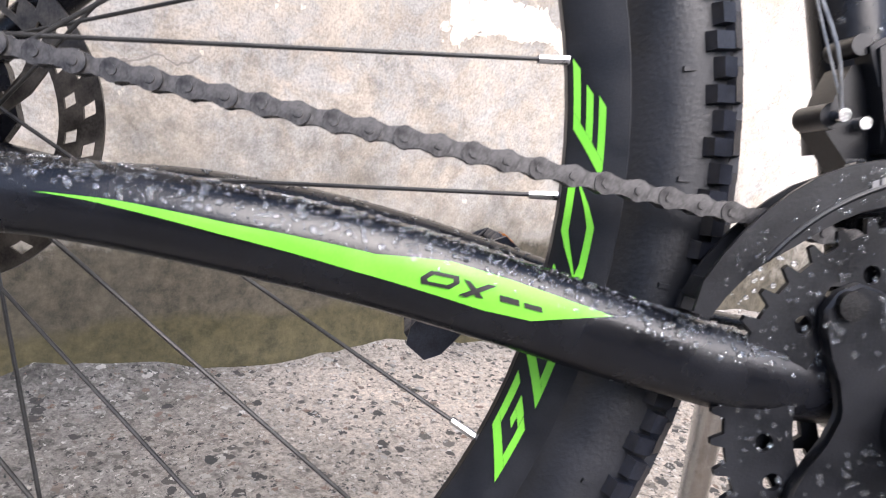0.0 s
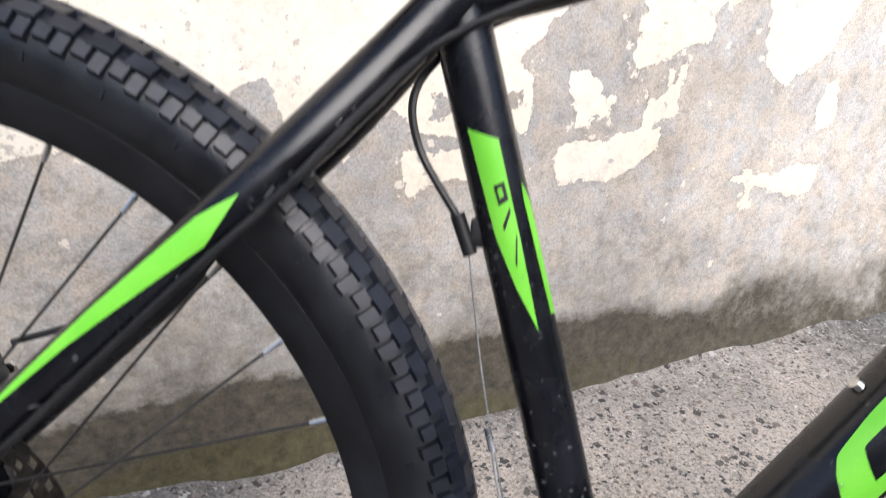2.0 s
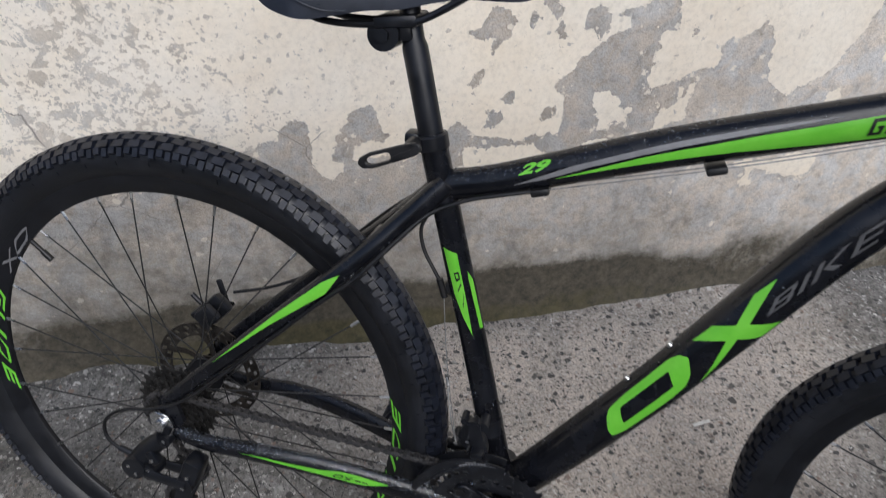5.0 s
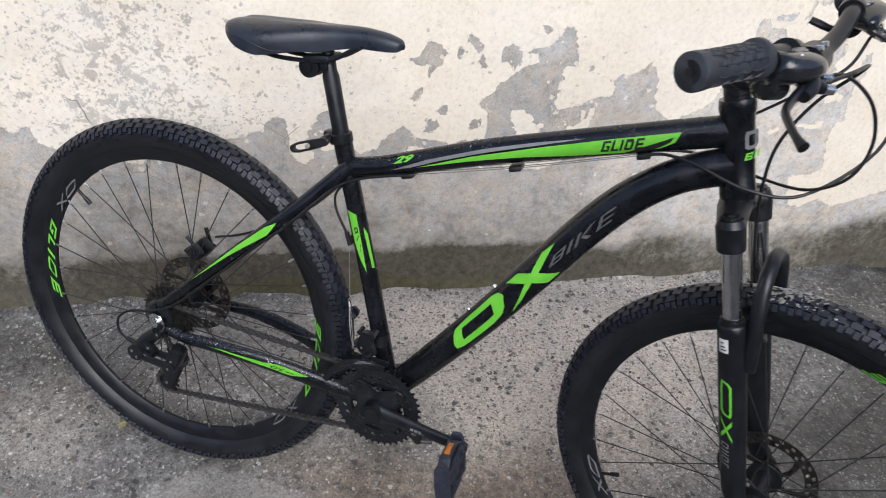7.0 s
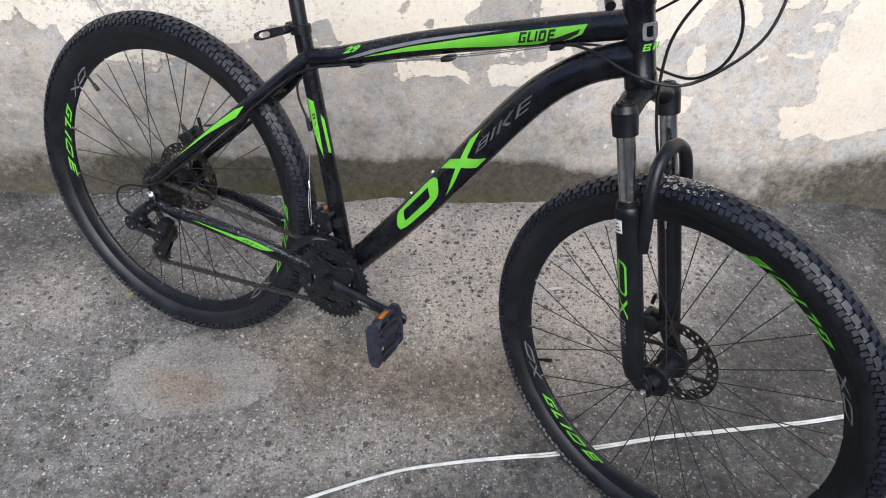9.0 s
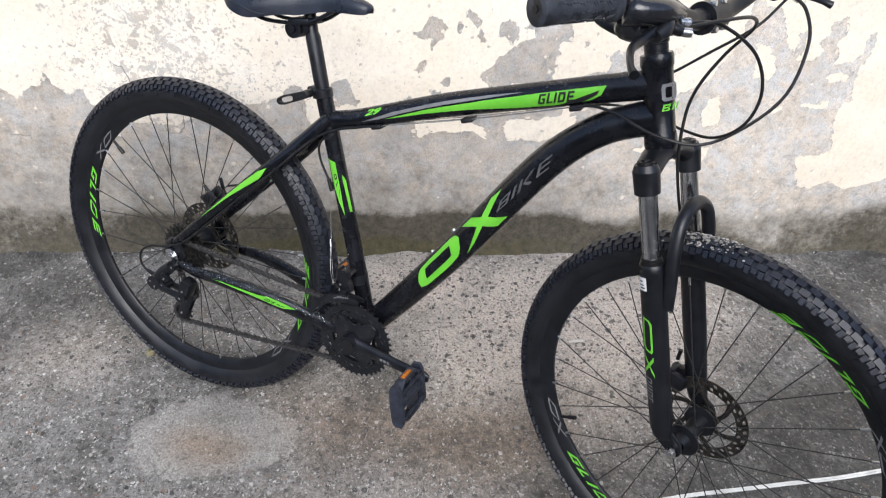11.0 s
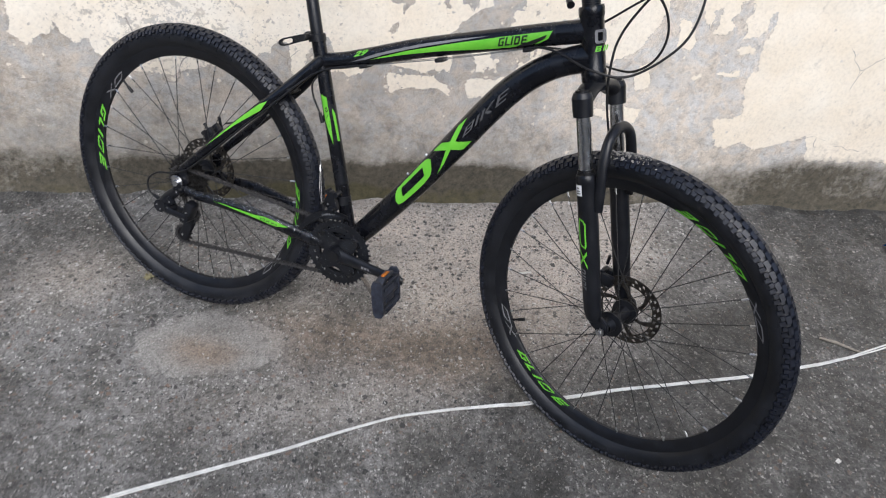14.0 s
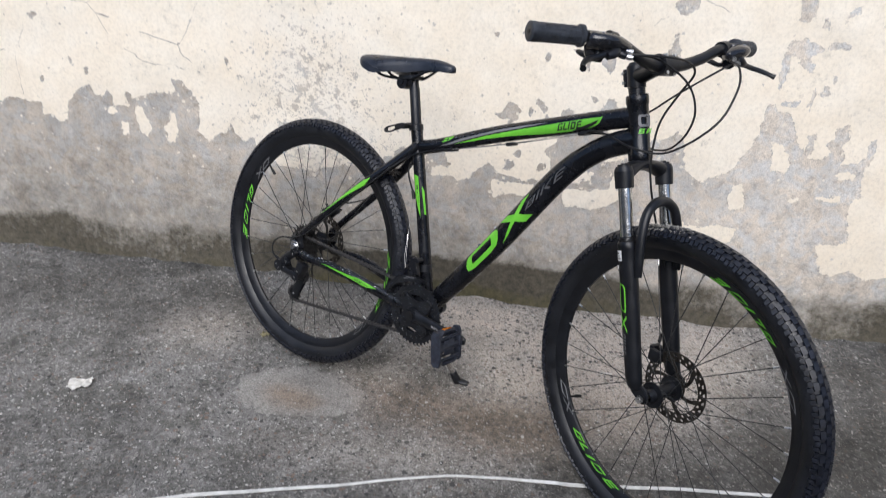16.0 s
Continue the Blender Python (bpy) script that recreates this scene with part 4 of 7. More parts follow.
def rounded(pts, steps=3):
    """A closed outline with its corners eased."""
    n = len(pts)
    out = []
    for k in range(n):
        a, b_, c = np.array(pts[k - 1]), np.array(pts[k]), np.array(pts[(k + 1) % n])
        for t in np.linspace(0.12, 0.88, steps):
            p0, p1 = a + (b_ - a) * 0.8, b_ + (c - b_) * 0.2
            out.append(tuple((1 - t) ** 2 * p0 + 2 * t * (1 - t) * b_ + t * t * p1))
    return out


def decal(tube, parent, shapes, mat, label="", lift=0.0005, name="decal", fine=0.006):
    shapes = [tuple(roll_out(o) for o in s) if isinstance(s, tuple) else roll_out(s) for s in shapes]
    return part(name, sheet(shapes, wrapped(tube, lift), fine), mat, parent, label)


decal(top_tube, tt, [[(0.130, -17), (0.218, -1), (0.2824, 3), (0.330, 9), (0.382, 12), (0.43, 16), (0.529, 20), (0.5195, -16), (0.50, -36), (0.454, -48), (0.38, -42), (0.306, -28), (0.218, -21)]], GREEN, "green wedge decal")
decal(top_tube, tt, [[(0.448, -46), (0.475, -24), (0.518, 4), (0.513, -13), (0.492, -35), (0.470, -44)]], DARK_INK, "black wedge decal", 0.0012)
decal(top_tube, tt, [[(0.085, -12), (0.150, 13), (0.25, 25), (0.33, 30), (0.40, 27), (0.33, 17), (0.25, 9), (0.165, -1), (0.12, -13)]], GREY_INK, "grey stripe decal")
marks = []
for s0, kind in ((0.4105, "g"), (0.4235, "l"), (0.4345, "i"), (0.4405, "o"), (0.454, "e")):
    lean = lambda s, deg: (0.4173 + (s - 0.4105) * 1.07 + 0.0002 * (deg + 18), -30 + (deg + 18) * 1.38)
    bar = lambda a, d0, b_, d1: [lean(a, d0), lean(b_, d0), lean(b_, d1), lean(a, d1)]
    if kind == "o":
        marks.append(([lean(s0, -18), lean(s0 + 0.0095, -18), lean(s0 + 0.0105, -8), lean(s0 + 0.0105, 4), lean(s0 + 0.009, 12), lean(s0, 12)], [lean(s0 + 0.0028, -11), lean(s0 + 0.007, -11), lean(s0 + 0.0076, -7), lean(s0 + 0.0076, 2), lean(s0 + 0.007, 5), lean(s0 + 0.0028, 5)]))
    elif kind == "g":
        marks += [bar(s0, -18, s0 + 0.003, 12), bar(s0 + 0.0031, -18, s0 + 0.0102, -12), bar(s0 + 0.0031, 6, s0 + 0.0102, 12), bar(s0 + 0.0074, -11.8, s0 + 0.0102, -1), bar(s0 + 0.0054, -5, s0 + 0.0073, -1)]
    else:
        marks.append(bar(s0, -18, s0 + 0.003, 12))
        for d0 in {"l": (-18,), "i": (), "e": (-18, -6, 6)}[kind]:
            marks.append(bar(s0 + 0.0031, d0, s0 + 0.0095, d0 + 6))
decal(top_tube, tt, marks, DARK_INK, "black leaning bars on green", 0.0014, "lettering_decal", 0.004)


def digits(text, height, place):
    cu = bpy.data.curves.new("digits", "FONT")
    cu.body, cu.size, cu.shear, cu.offset = text, height * 1.4, 0.5, 0.0007
    ob = bpy.data.objects.new("digits", cu)
    me = bpy.data.meshes.new_from_object(ob)
    bpy.data.objects.remove(ob)
    for v in me.vertices:
        v.co = place(v.co.x, v.co.y)
    me.materials.clear()
    return me


on_top = wrapped(top_tube, 0.0012)
number = digits("29", 0.0132, lambda u, v: on_top(0.0945 + u * 1.55, radians(18) * UNROLL + v))
part("wheel_size_number", number, GREEN, tt, "green number 29")

outer = [(0.196, 30), (0.205, 45), (0.234, 52), (0.301, 54), (0.3135, 46), (0.3207, 28), (0.308, -4), (0.293, -22), (0.265, -28), (0.200, -27), (0.184, -18), (0.186, 2)]
inner = [(0.212, 14), (0.218, 32), (0.243, 32), (0.268, 32), (0.292, 32), (0.2895, 20), (0.2865, 9), (0.2837, -3), (0.264, -4), (0.236, -4.5), (0.2075, -5), (0.2095, 4)]
turned = inner[1:] + inner[:1]
decal(down_tube, dt, [(rounded(outer, 3), rounded(turned, 3))], GREEN, "green ring emblem")
decal(down_tube, dt, [[(0.335, 53), (0.363, 50), (0.3835, 18), (0.3925, 6), (0.417, -46), (0.3904, -46), (0.3724, -5), (0.3632, 7)]], GREEN, "green cross emblem")
decal(down_tube, dt, [[(0.4465, 41), (0.3925, 4), (0.3724, -5), (0.335, -28), (0.306, -40), (0.3632, 7), (0.3835, 20), (0.419, 46)]], GREEN, "green cross emblem", 0.0009)
bars = []
lean = lambda s, deg: (0.410 + (s - 0.424) * 1.2 + 0.00055 * (deg + 15), -6 - 124 * (s - 0.424) + (deg + 15) / 39 * (19 + 115 * (s - 0.424)))
upright = lambda a, d0, b_, d1: [lean(a, d0), lean(b_, d0), lean(b_, d1), lean(a, d1)]
for s0, kind in ((0.424, "b"), (0.455, "i"), (0.468, "k"), (0.505, "e")):
    bars.append(upright(s0, -15, s0 + 0.006, 24))
    if kind in "be":
        for d0 in (-15, 1.5, 18):
            bars.append(upright(s0 + 0.0062, d0, s0 + 0.0235, d0 + 6))
    if kind == "b":
        bars.append(upright(s0 + 0.019, -8.8, s0 + 0.0245, 1.3))
        bars.append(upright(s0 + 0.019, 7.7, s0 + 0.0245, 17.8))
    if kind == "k":
        bars.append([lean(s0 + 0.008, 4), lean(s0 + 0.014, 4), lean(s0 + 0.030, 24), lean(s0 + 0.022, 24)])
        bars.append([lean(s0 + 0.022, -15), lean(s0 + 0.030, -15), lean(s0 + 0.0142, 3.8), lean(s0 + 0.0082, 3.8)])
decal(down_tube, dt, bars, DIM_INK, "dim grey leaning bars along the down tube", 0.0005, "lettering_decal")

for s in (0.242, 0.309):
    bm = bmesh.new()
    here, out = wrapped(down_tube, 0.0)(s, radians(88) * UNROLL), wrapped(down_tube, 0.004)(s, radians(88) * UNROLL)
    rod(bm, here, out, 0.0042, 0.0034, seg=10)
    part("bolt", bm, STEEL, dt, "bare steel bolt")
decal(seat_tube, st, [[(0.359, 34), (0.350, -20), (0.30, -20), (0.243, -16), (0.270, 8), (0.300, 26)]], GREEN, "green blade decal")
decal(seat_tube, st, [[(0.325, -50), (0.316, -46), (0.250, -54), (0.248, -74), (0.312, -70)]], GREEN, "narrow green decal")
decal(seat_tube, st, [([(0.328, -12), (0.318, -13), (0.316, 6), (0.327, 8)], [(0.3255, -6), (0.3205, -7), (0.3195, 2), (0.325, 3)]), [(0.314, -12), (0.311, -12), (0.302, 6), (0.305, 7)], [(0.2995, -14), (0.2965, -14), (0.281, -2), (0.284, -1)]], DARK_INK, "", 0.001, "lettering_decal", 0.004)
ss = [o for o in bicycle.children if o.name.startswith("seat_stay")][0]
cs = [o for o in bicycle.children if o.name.startswith("chain_stay")][0]
decal(stays["seat", -1], ss, [[(0.37, -36), (0.25, -44), (0.1785, -30), (0.156, -6), (0.185, 29), (0.213, 14), (0.27, -14)]], GREEN, "green blade decal")
decal(stays["chain", -1], cs, [[(0.101, 8), (0.125, 12), (0.16, 10), (0.208, 14), (0.220, 19), (0.234, 31), (0.255, 31), (0.298, 28), (0.268, -10), (0.25, -15), (0.2013, -12), (0.158, -5), (0.117, 6)]], GREEN, "green flash decal")
decal(stays["chain", -1], cs, [([(0.2245, 2), (0.2275, 13), (0.2375, 16), (0.2385, 8), (0.2355, -2), (0.2255, -5)], [(0.2268, 2), (0.2287, 9), (0.2358, 11), (0.2362, 7), (0.2343, 2), (0.2275, 0)]), [(0.2395, 14), (0.242, 14), (0.2485, -1), (0.2455, -2)],
                              [(0.2535, 9), (0.261, 10), (0.262, 3), (0.2545, 2)], [(0.263, 9), (0.270, 10), (0.271, 4), (0.264, 3)]], DARK_INK, "small black emblem on green", 0.001, "lettering_decal", 0.003)
decal(stays["chain", -1], cs, [[(0.2485, 17), (0.2515, 17), (0.242, -5), (0.239, -5)]], DARK_INK, "", 0.0014, "lettering_decal", 0.003)
badge = lambda pts: [(0.9025 + 0.953 * u * 1.1 + -0.302 * v * 1.1, 0.534 + 0.302 * u * 1.1 + 0.953 * v * 1.1) for u, v in pts]
part("decal", sheet([tuple(badge(o) for o in hoop(0.001, 0.003, 0.0175, 0.026, 0.0, 0.0045))], skin(head_tube), 0.004), GREY_INK, ht, "grey ring emblem")
part("decal", sheet([badge(slab(0.0, -0.010, 0.0026, -0.001, 0.3)), badge(slab(0.0027, -0.010, 0.0092, -0.0080, 0.3)), badge(slab(0.0033, -0.0064, 0.0090, -0.0046, 0.3)), badge(slab(0.0040, -0.0030, 0.0105, -0.001, 0.3)), badge(slab(0.0076, -0.0079, 0.0098, -0.0065, 0.3)), badge(slab(0.0085, -0.0045, 0.0106, -0.0031, 0.3)), badge(slab(0.0115, -0.010, 0.0138, -0.001, 0.3)), badge(slab(0.0152, -0.010, 0.0172, -0.001, 0.3))], skin(head_tube), 0.004), GREEN, ht, "green bars on the head tube")

# seat post, clamp and saddle
bm = line([(0.3073, 0, 0.42, 0.0136), (0.2823, 0, 0.508, 0.0136), (0.2800, 0, 0.516, 0.0115), (0.2735, 0, 0.546, 0.0110), (0.273, 0, 0.549, 0.010)], 1, 20).mesh()
on_bike("seat_post", bm, SATIN)
axis = (Vector((0.279, 0, 0.546)) - Vector((0.314, 0, 0.42))).normalized()
bm = bmesh.new()
c = Vector((0.3085, 0, 0.412))
rod(bm, c - axis * 0.007, c + axis * 0.007, 0.0192, seg=24)
rod(bm, c + axis * 0.007, c + axis * 0.009, 0.0192, 0.0175, seg=24)
box(bm, (0.016, 0.022, 0.013), c + Vector((-0.02, 0, 0.002)), bevel=0.003)
collar = on_bike("seat_clamp", bm, SATIN)
lever_out = [(0.0, -0.0065), (0.012, -0.0075), (0.05, -0.0085), (0.062, -0.006), (0.066, 0.0), (0.062, 0.006), (0.05, 0.0085), (0.012, 0.0075), (0.0, 0.0065), (-0.006, 0.003), (-0.006, -0.003), (-0.004, -0.005)]
lever_in = [(0.030, -0.0042), (0.036, -0.0048), (0.048, -0.0048), (0.054, -0.0036), (0.057, 0.0), (0.054, 0.0036), (0.048, 0.0048), (0.036, 0.0048), (0.030, 0.0042), (0.028, 0.002), (0.0275, 0.0), (0.028, -0.002)]
turn = lambda pts: [(0.3035 - u * 0.91 + v * 0.4, 0.417 - u * 0.4 - v * 0.91) for u, v in pts]
bm = band(bmesh.new(), turn(lever_out), turn(lever_in), -0.052, -0.045)
bmesh.ops.bevel(bm, geom=[e for e in bm.edges], offset=0.0012, segments=1, affect="EDGES")
rod(bm, (0.2945, -0.048, 0.413), (0.2945, 0.024, 0.413), 0.003)
rod(bm, (0.2945, -0.046, 0.413), (0.2945, -0.018, 0.413), 0.0075)
part("release_lever", bm, PLASTIC, collar, "black quick-release lever with a slot")

SADDLE = [(0.114, 0.564, 0.560, 0.020), (0.119, 0.569, 0.556, 0.043), (0.131, 0.5735, 0.547, 0.058), (0.15, 0.576, 0.536, 0.066), (0.18, 0.579, 0.5300, 0.066), (0.21, 0.582, 0.5355, 0.058), (0.24, 0.5855, 0.5430, 0.046), (0.27, 0.588, 0.5465, 0.034), (0.30, 0.5905, 0.555, 0.026), (0.33, 0.592, 0.562, 0.0215), (0.36, 0.591, 0.564, 0.0195), (0.38, 0.588, 0.5655, 0.0175), (0.393, 0.584, 0.568, 0.0125), (0.398, 0.578, 0.573, 0.004)]
rows = smooth_path(SADDLE, 4)
bm = bmesh.new()
rings = []
for x, zt, ze, w in rows:
    loop = []
    for k in range(25):
        a = math.pi * (k / 24 - 0.5)
        y = w * math.sin(a)
        dip = 0.0035 * math.exp(-((y / 0.012) ** 2)) * min(1.0, max(0.0, (0.34 - x) / 0.1))
        z = ze + (zt - ze) * abs(math.cos(a)) ** 0.55 - dip
        loop.append(bm.verts.new((x, y * (1 - 0.06 * (1 - abs(math.cos(a)))), z)))
    for k in range(11):
        y = w * (0.9 - 1.8 * (k + 1) / 12)
        loop.append(bm.verts.new((x, y, ze + 0.004 + 0.4 * (zt - ze) * (1 - abs(y) / w))))
    rings.append(loop)
for r0, r1 in zip(rings, rings[1:]):
    for k in range(len(r0)):
        bm.faces.new((r0[k - 1], r0[k], r1[k], r1[k - 1]))
bm.faces.new(rings[0])
bm.faces.new(rings[-1][::-1])
saddle = on_bike("saddle", bm, VINYL, "black vinyl saddle beaded with rain", 60)
for side in (-1, 1):
    rail = wire([(0.155, side * 0.028, 0.54), (0.185, side * 0.024, 0.527), (0.226, side * 0.022, 0.5265), (0.27, side * 0.022, 0.533), (0.296, side * 0.022, 0.5405), (0.335, side * 0.015, 0.566), (0.35, side * 0.01, 0.572)], 0.0036)
    part("rail", rail.mesh(), SATIN, saddle)
    seam = wire([saddle_p for saddle_p in [(0.135, side * 0.0625, 0.5545), (0.165, side * 0.066, 0.5515), (0.20, side * 0.0615, 0.5415), (0.225, side * 0.053, 0.542)]], 0.0007, 5, 6)
    part("seam", seam.mesh(), VINYL, saddle)
bm = bmesh.new()
rod(bm, (0.2535, -0.022, 0.5195), (0.2535, 0.022, 0.5195), 0.0165, seg=22)
box(bm, (0.045, 0.052, 0.012), (0.266, 0, 0.534), Matrix.Rotation(radians(-9), 4, "Y"), 0.003)
box(bm, (0.028, 0.030, 0.02), (0.267, 0, 0.523), Matrix.Rotation(radians(-12), 4, "Y"), 0.004)
rod(bm, (0.2535, -0.027, 0.5195), (0.2535, 0.027, 0.5195), 0.0075, seg=6)
part("saddle_clamp", bm, SATIN, saddle)


# wheels
def tyre_mesh():
    half = [(0.3155, 0.0115), (0.3205, 0.0165), (0.328, 0.0222), (0.337, 0.0248), (0.346, 0.0243), (0.354, 0.0205), (0.360, 0.0130), (0.3625, 0.0)]
    prof = half + [(r, -y) for r, y in half[-2::-1]] + [(0.312, -0.0085), (0.312, 0.0085)]
    verts, faces, n, m = [], [], 144, len(prof)
    for k in range(n):
        a = 2 * math.pi * k / n
        verts += [(r * math.cos(a), y, r * math.sin(a)) for r, y in prof]
    for k in range(n):
        for j in range(m):
            a, b_ = k * m, (k + 1) % n * m
            faces.append((a + j, a + (j + 1) % m, b_ + (j + 1) % m, b_ + j))

    def knob(a, phi, long, wide, high, skew):
        cr, cy = 0.3375 + 0.0249 * math.cos(phi), 0.0249 * math.sin(phi)
        out = Vector((math.cos(phi) * math.cos(a), math.sin(phi), math.cos(phi) * math.sin(a)))
        fwd = Vector((-math.sin(a), 0, math.cos(a)))
        across = out.cross(fwd)
        fwd, across = fwd + across * skew, across - fwd * skew * 0.3
        c = Vector((cr * math.cos(a), cy, cr * math.sin(a)))
        base = len(verts)
        for h, f in ((-0.002, 1.06), (high, 0.93)):
            for u, v in ((-1, -1), (1, -1), (1, 1), (-1, 1)):
                verts.append(c + out * h + fwd * (u * long * f / 2) + across * (v * wide * f / 2))
        for q in ((4, 5, 6, 7), (0, 1, 5, 4), (1, 2, 6, 5), (2, 3, 7, 6), (3, 0, 4, 7)):
            faces.append(tuple(base + i for i in q))

    # close-set blocks that leave small pockets between them, and free-standing lugs on the shoulders
    count = 104
    step = 2 * math.pi / count
    for k in range(count):
        a = step * k
        knob(a, 0.0, 0.0168, 0.0102, 0.0044, 0.06 if k % 2 else -0.06)
        for s in (-1, 1):
            knob(a + step * 0.5, s * 0.36, 0.0166, 0.0102, 0.0044, 0.08 * s)
            knob(a + step * (0.03 if s > 0 else -0.03), s * 0.72, 0.0156, 0.0102, 0.0044, -0.06 * s)
            knob(a + step * 0.25, s * 1.05, 0.0085, 0.0085, 0.0056, 0.0)
            knob(a + step * 0.75, s * 1.12, 0.0075, 0.0112, 0.0050, 0.0)
    blocks = len(faces)
    for k in range(48):
        a = 2 * math.pi * (k + 0.5) / 48
        for s in (-1, 1):
            knob(a, s * 1.62, 0.002, 0.005, 0.0007, 0.0)
    me = from_lists("tyre", verts, faces, RUBBER, True)
    me.materials.append(TREAD)
    for f in me.polygons:
        if n * m <= f.index < blocks:
            f.material_index = 1
    return me


TYRE = tyre_mesh()


def rim_mesh():
    half = [(0.2922, 0.0), (0.2922, 0.0030), (0.2935, 0.0045), (0.3100, 0.0110), (0.3165, 0.0128), (0.3185, 0.0122), (0.3185, 0.0105), (0.312, 0.0098), (0.307, 0.0085)]
    prof = half + [(r, -y) for r, y in half[:0:-1]]
    return finish(revolve(bmesh.new(), prof, 120), "rim", angle=30)


RIM = rim_mesh()
bm = bmesh.new()
rod(bm, (0, 0, 0), (0, 0, 0.282), 0.0010, seg=8)
rod(bm, (0, 0, 0.279), (0, 0, 0.2925), 0.0019, 0.0021, seg=8)
SPOKE_MESH = finish(bm, "spoke")
SPOKE_MESH.materials.append(SPOKE)
SPOKE_MESH.materials.append(STEEL)
for f in SPOKE_MESH.polygons:
    f.material_index = 1 if f.center.z > 0.2795 and (Vector((f.center.x, f.center.y, 0)).length > 0.0012 or f.center.z > 0.2826) else 0


def rim_shapes(turn_deg, ink):
    """Printed shapes on the rim's side: a grey ring and cross, then five green leaning marks."""
    def wrap(s, v):
        r, a = 0.3005 - 0.84 * v, radians(turn_deg) + s / 0.3
        return Vector((r * math.cos(a), -0.0051 - (r - 0.2935) * 0.394, r * math.sin(a)))

    if ink == "grey":
        shapes = [hoop(0.0, -0.0075, 0.036, 0.0075, 1.25, 0.0032), [(0.046, -0.0075), (0.052, -0.0075), (0.094, 0.0075), (0.087, 0.0075)], [(0.076, -0.0075), (0.083, -0.0075), (0.063, 0.0075), (0.056, 0.0075)]]
    else:
        bar = lambda s0, v0, s1, v1: slab(s0 + 1.4 * (v0 + 0.0075), v0, s1 + 1.4 * (v0 + 0.0075), v1, 1.4)
        shapes = [bar(0.0, -0.0075, 0.007, 0.0075), bar(0.0072, -0.0075, 0.026, -0.0042), bar(0.0072, 0.0042, 0.027, 0.0075), bar(0.0205, -0.004, 0.0265, 0.0012), bar(0.015, -0.0014, 0.0203, 0.0012),
                  bar(0.036, -0.0075, 0.043, 0.0075), bar(0.0432, -0.0075, 0.057, -0.0038), bar(0.069, -0.0075, 0.077, 0.0075), hoop(0.089, -0.0075, 0.119, 0.0075, 1.4, 0.0034),
                  bar(0.136, -0.0075, 0.143, 0.0075), bar(0.1432, -0.0075, 0.166, -0.0042), bar(0.1432, -0.0016, 0.163, 0.0016), bar(0.1432, 0.0042, 0.166, 0.0075)]
    return sheet(shapes, wrap, 0.006)


def rotor_mesh():
    """A slotted disc on six swept arms, cut from one swirled grid."""
    bm, n = bmesh.new(), 144
    radii = (0.0135, 0.026, 0.036, 0.048, 0.0595, 0.0625, 0.068, 0.071, 0.0768, 0.0805)
    keep = (lambda k: True, lambda k: k % 24 < 6, lambda k: k % 24 < 5, lambda k: k % 24 < 5, lambda k: True, lambda k: k % 6 < 4, lambda k: True, lambda k: (k + 3) % 6 < 4, lambda k: True)
    swirl = lambda r: 0.55 * min(1.0, max(0.0, (r - 0.02) / 0.042)) + 7.0 * max(0.0, r - 0.0625)
    grid = [[bm.verts.new((r * math.cos(2 * math.pi * k / n + swirl(r)), 0, r * math.sin(2 * math.pi * k / n + swirl(r)))) for k in range(n)] for r in radii]
    for a, b_, use in zip(grid, grid[1:], keep):
        for k in range(n):
            if use(k):
                bm.faces.new((a[k], a[(k + 1) % n], b_[(k + 1) % n], b_[k]))
    bmesh.ops.delete(bm, geom=[v for v in bm.verts if not v.link_faces], context="VERTS")
    bmesh.ops.solidify(bm, geom=list(bm.faces), thickness=0.0018)
    return bm


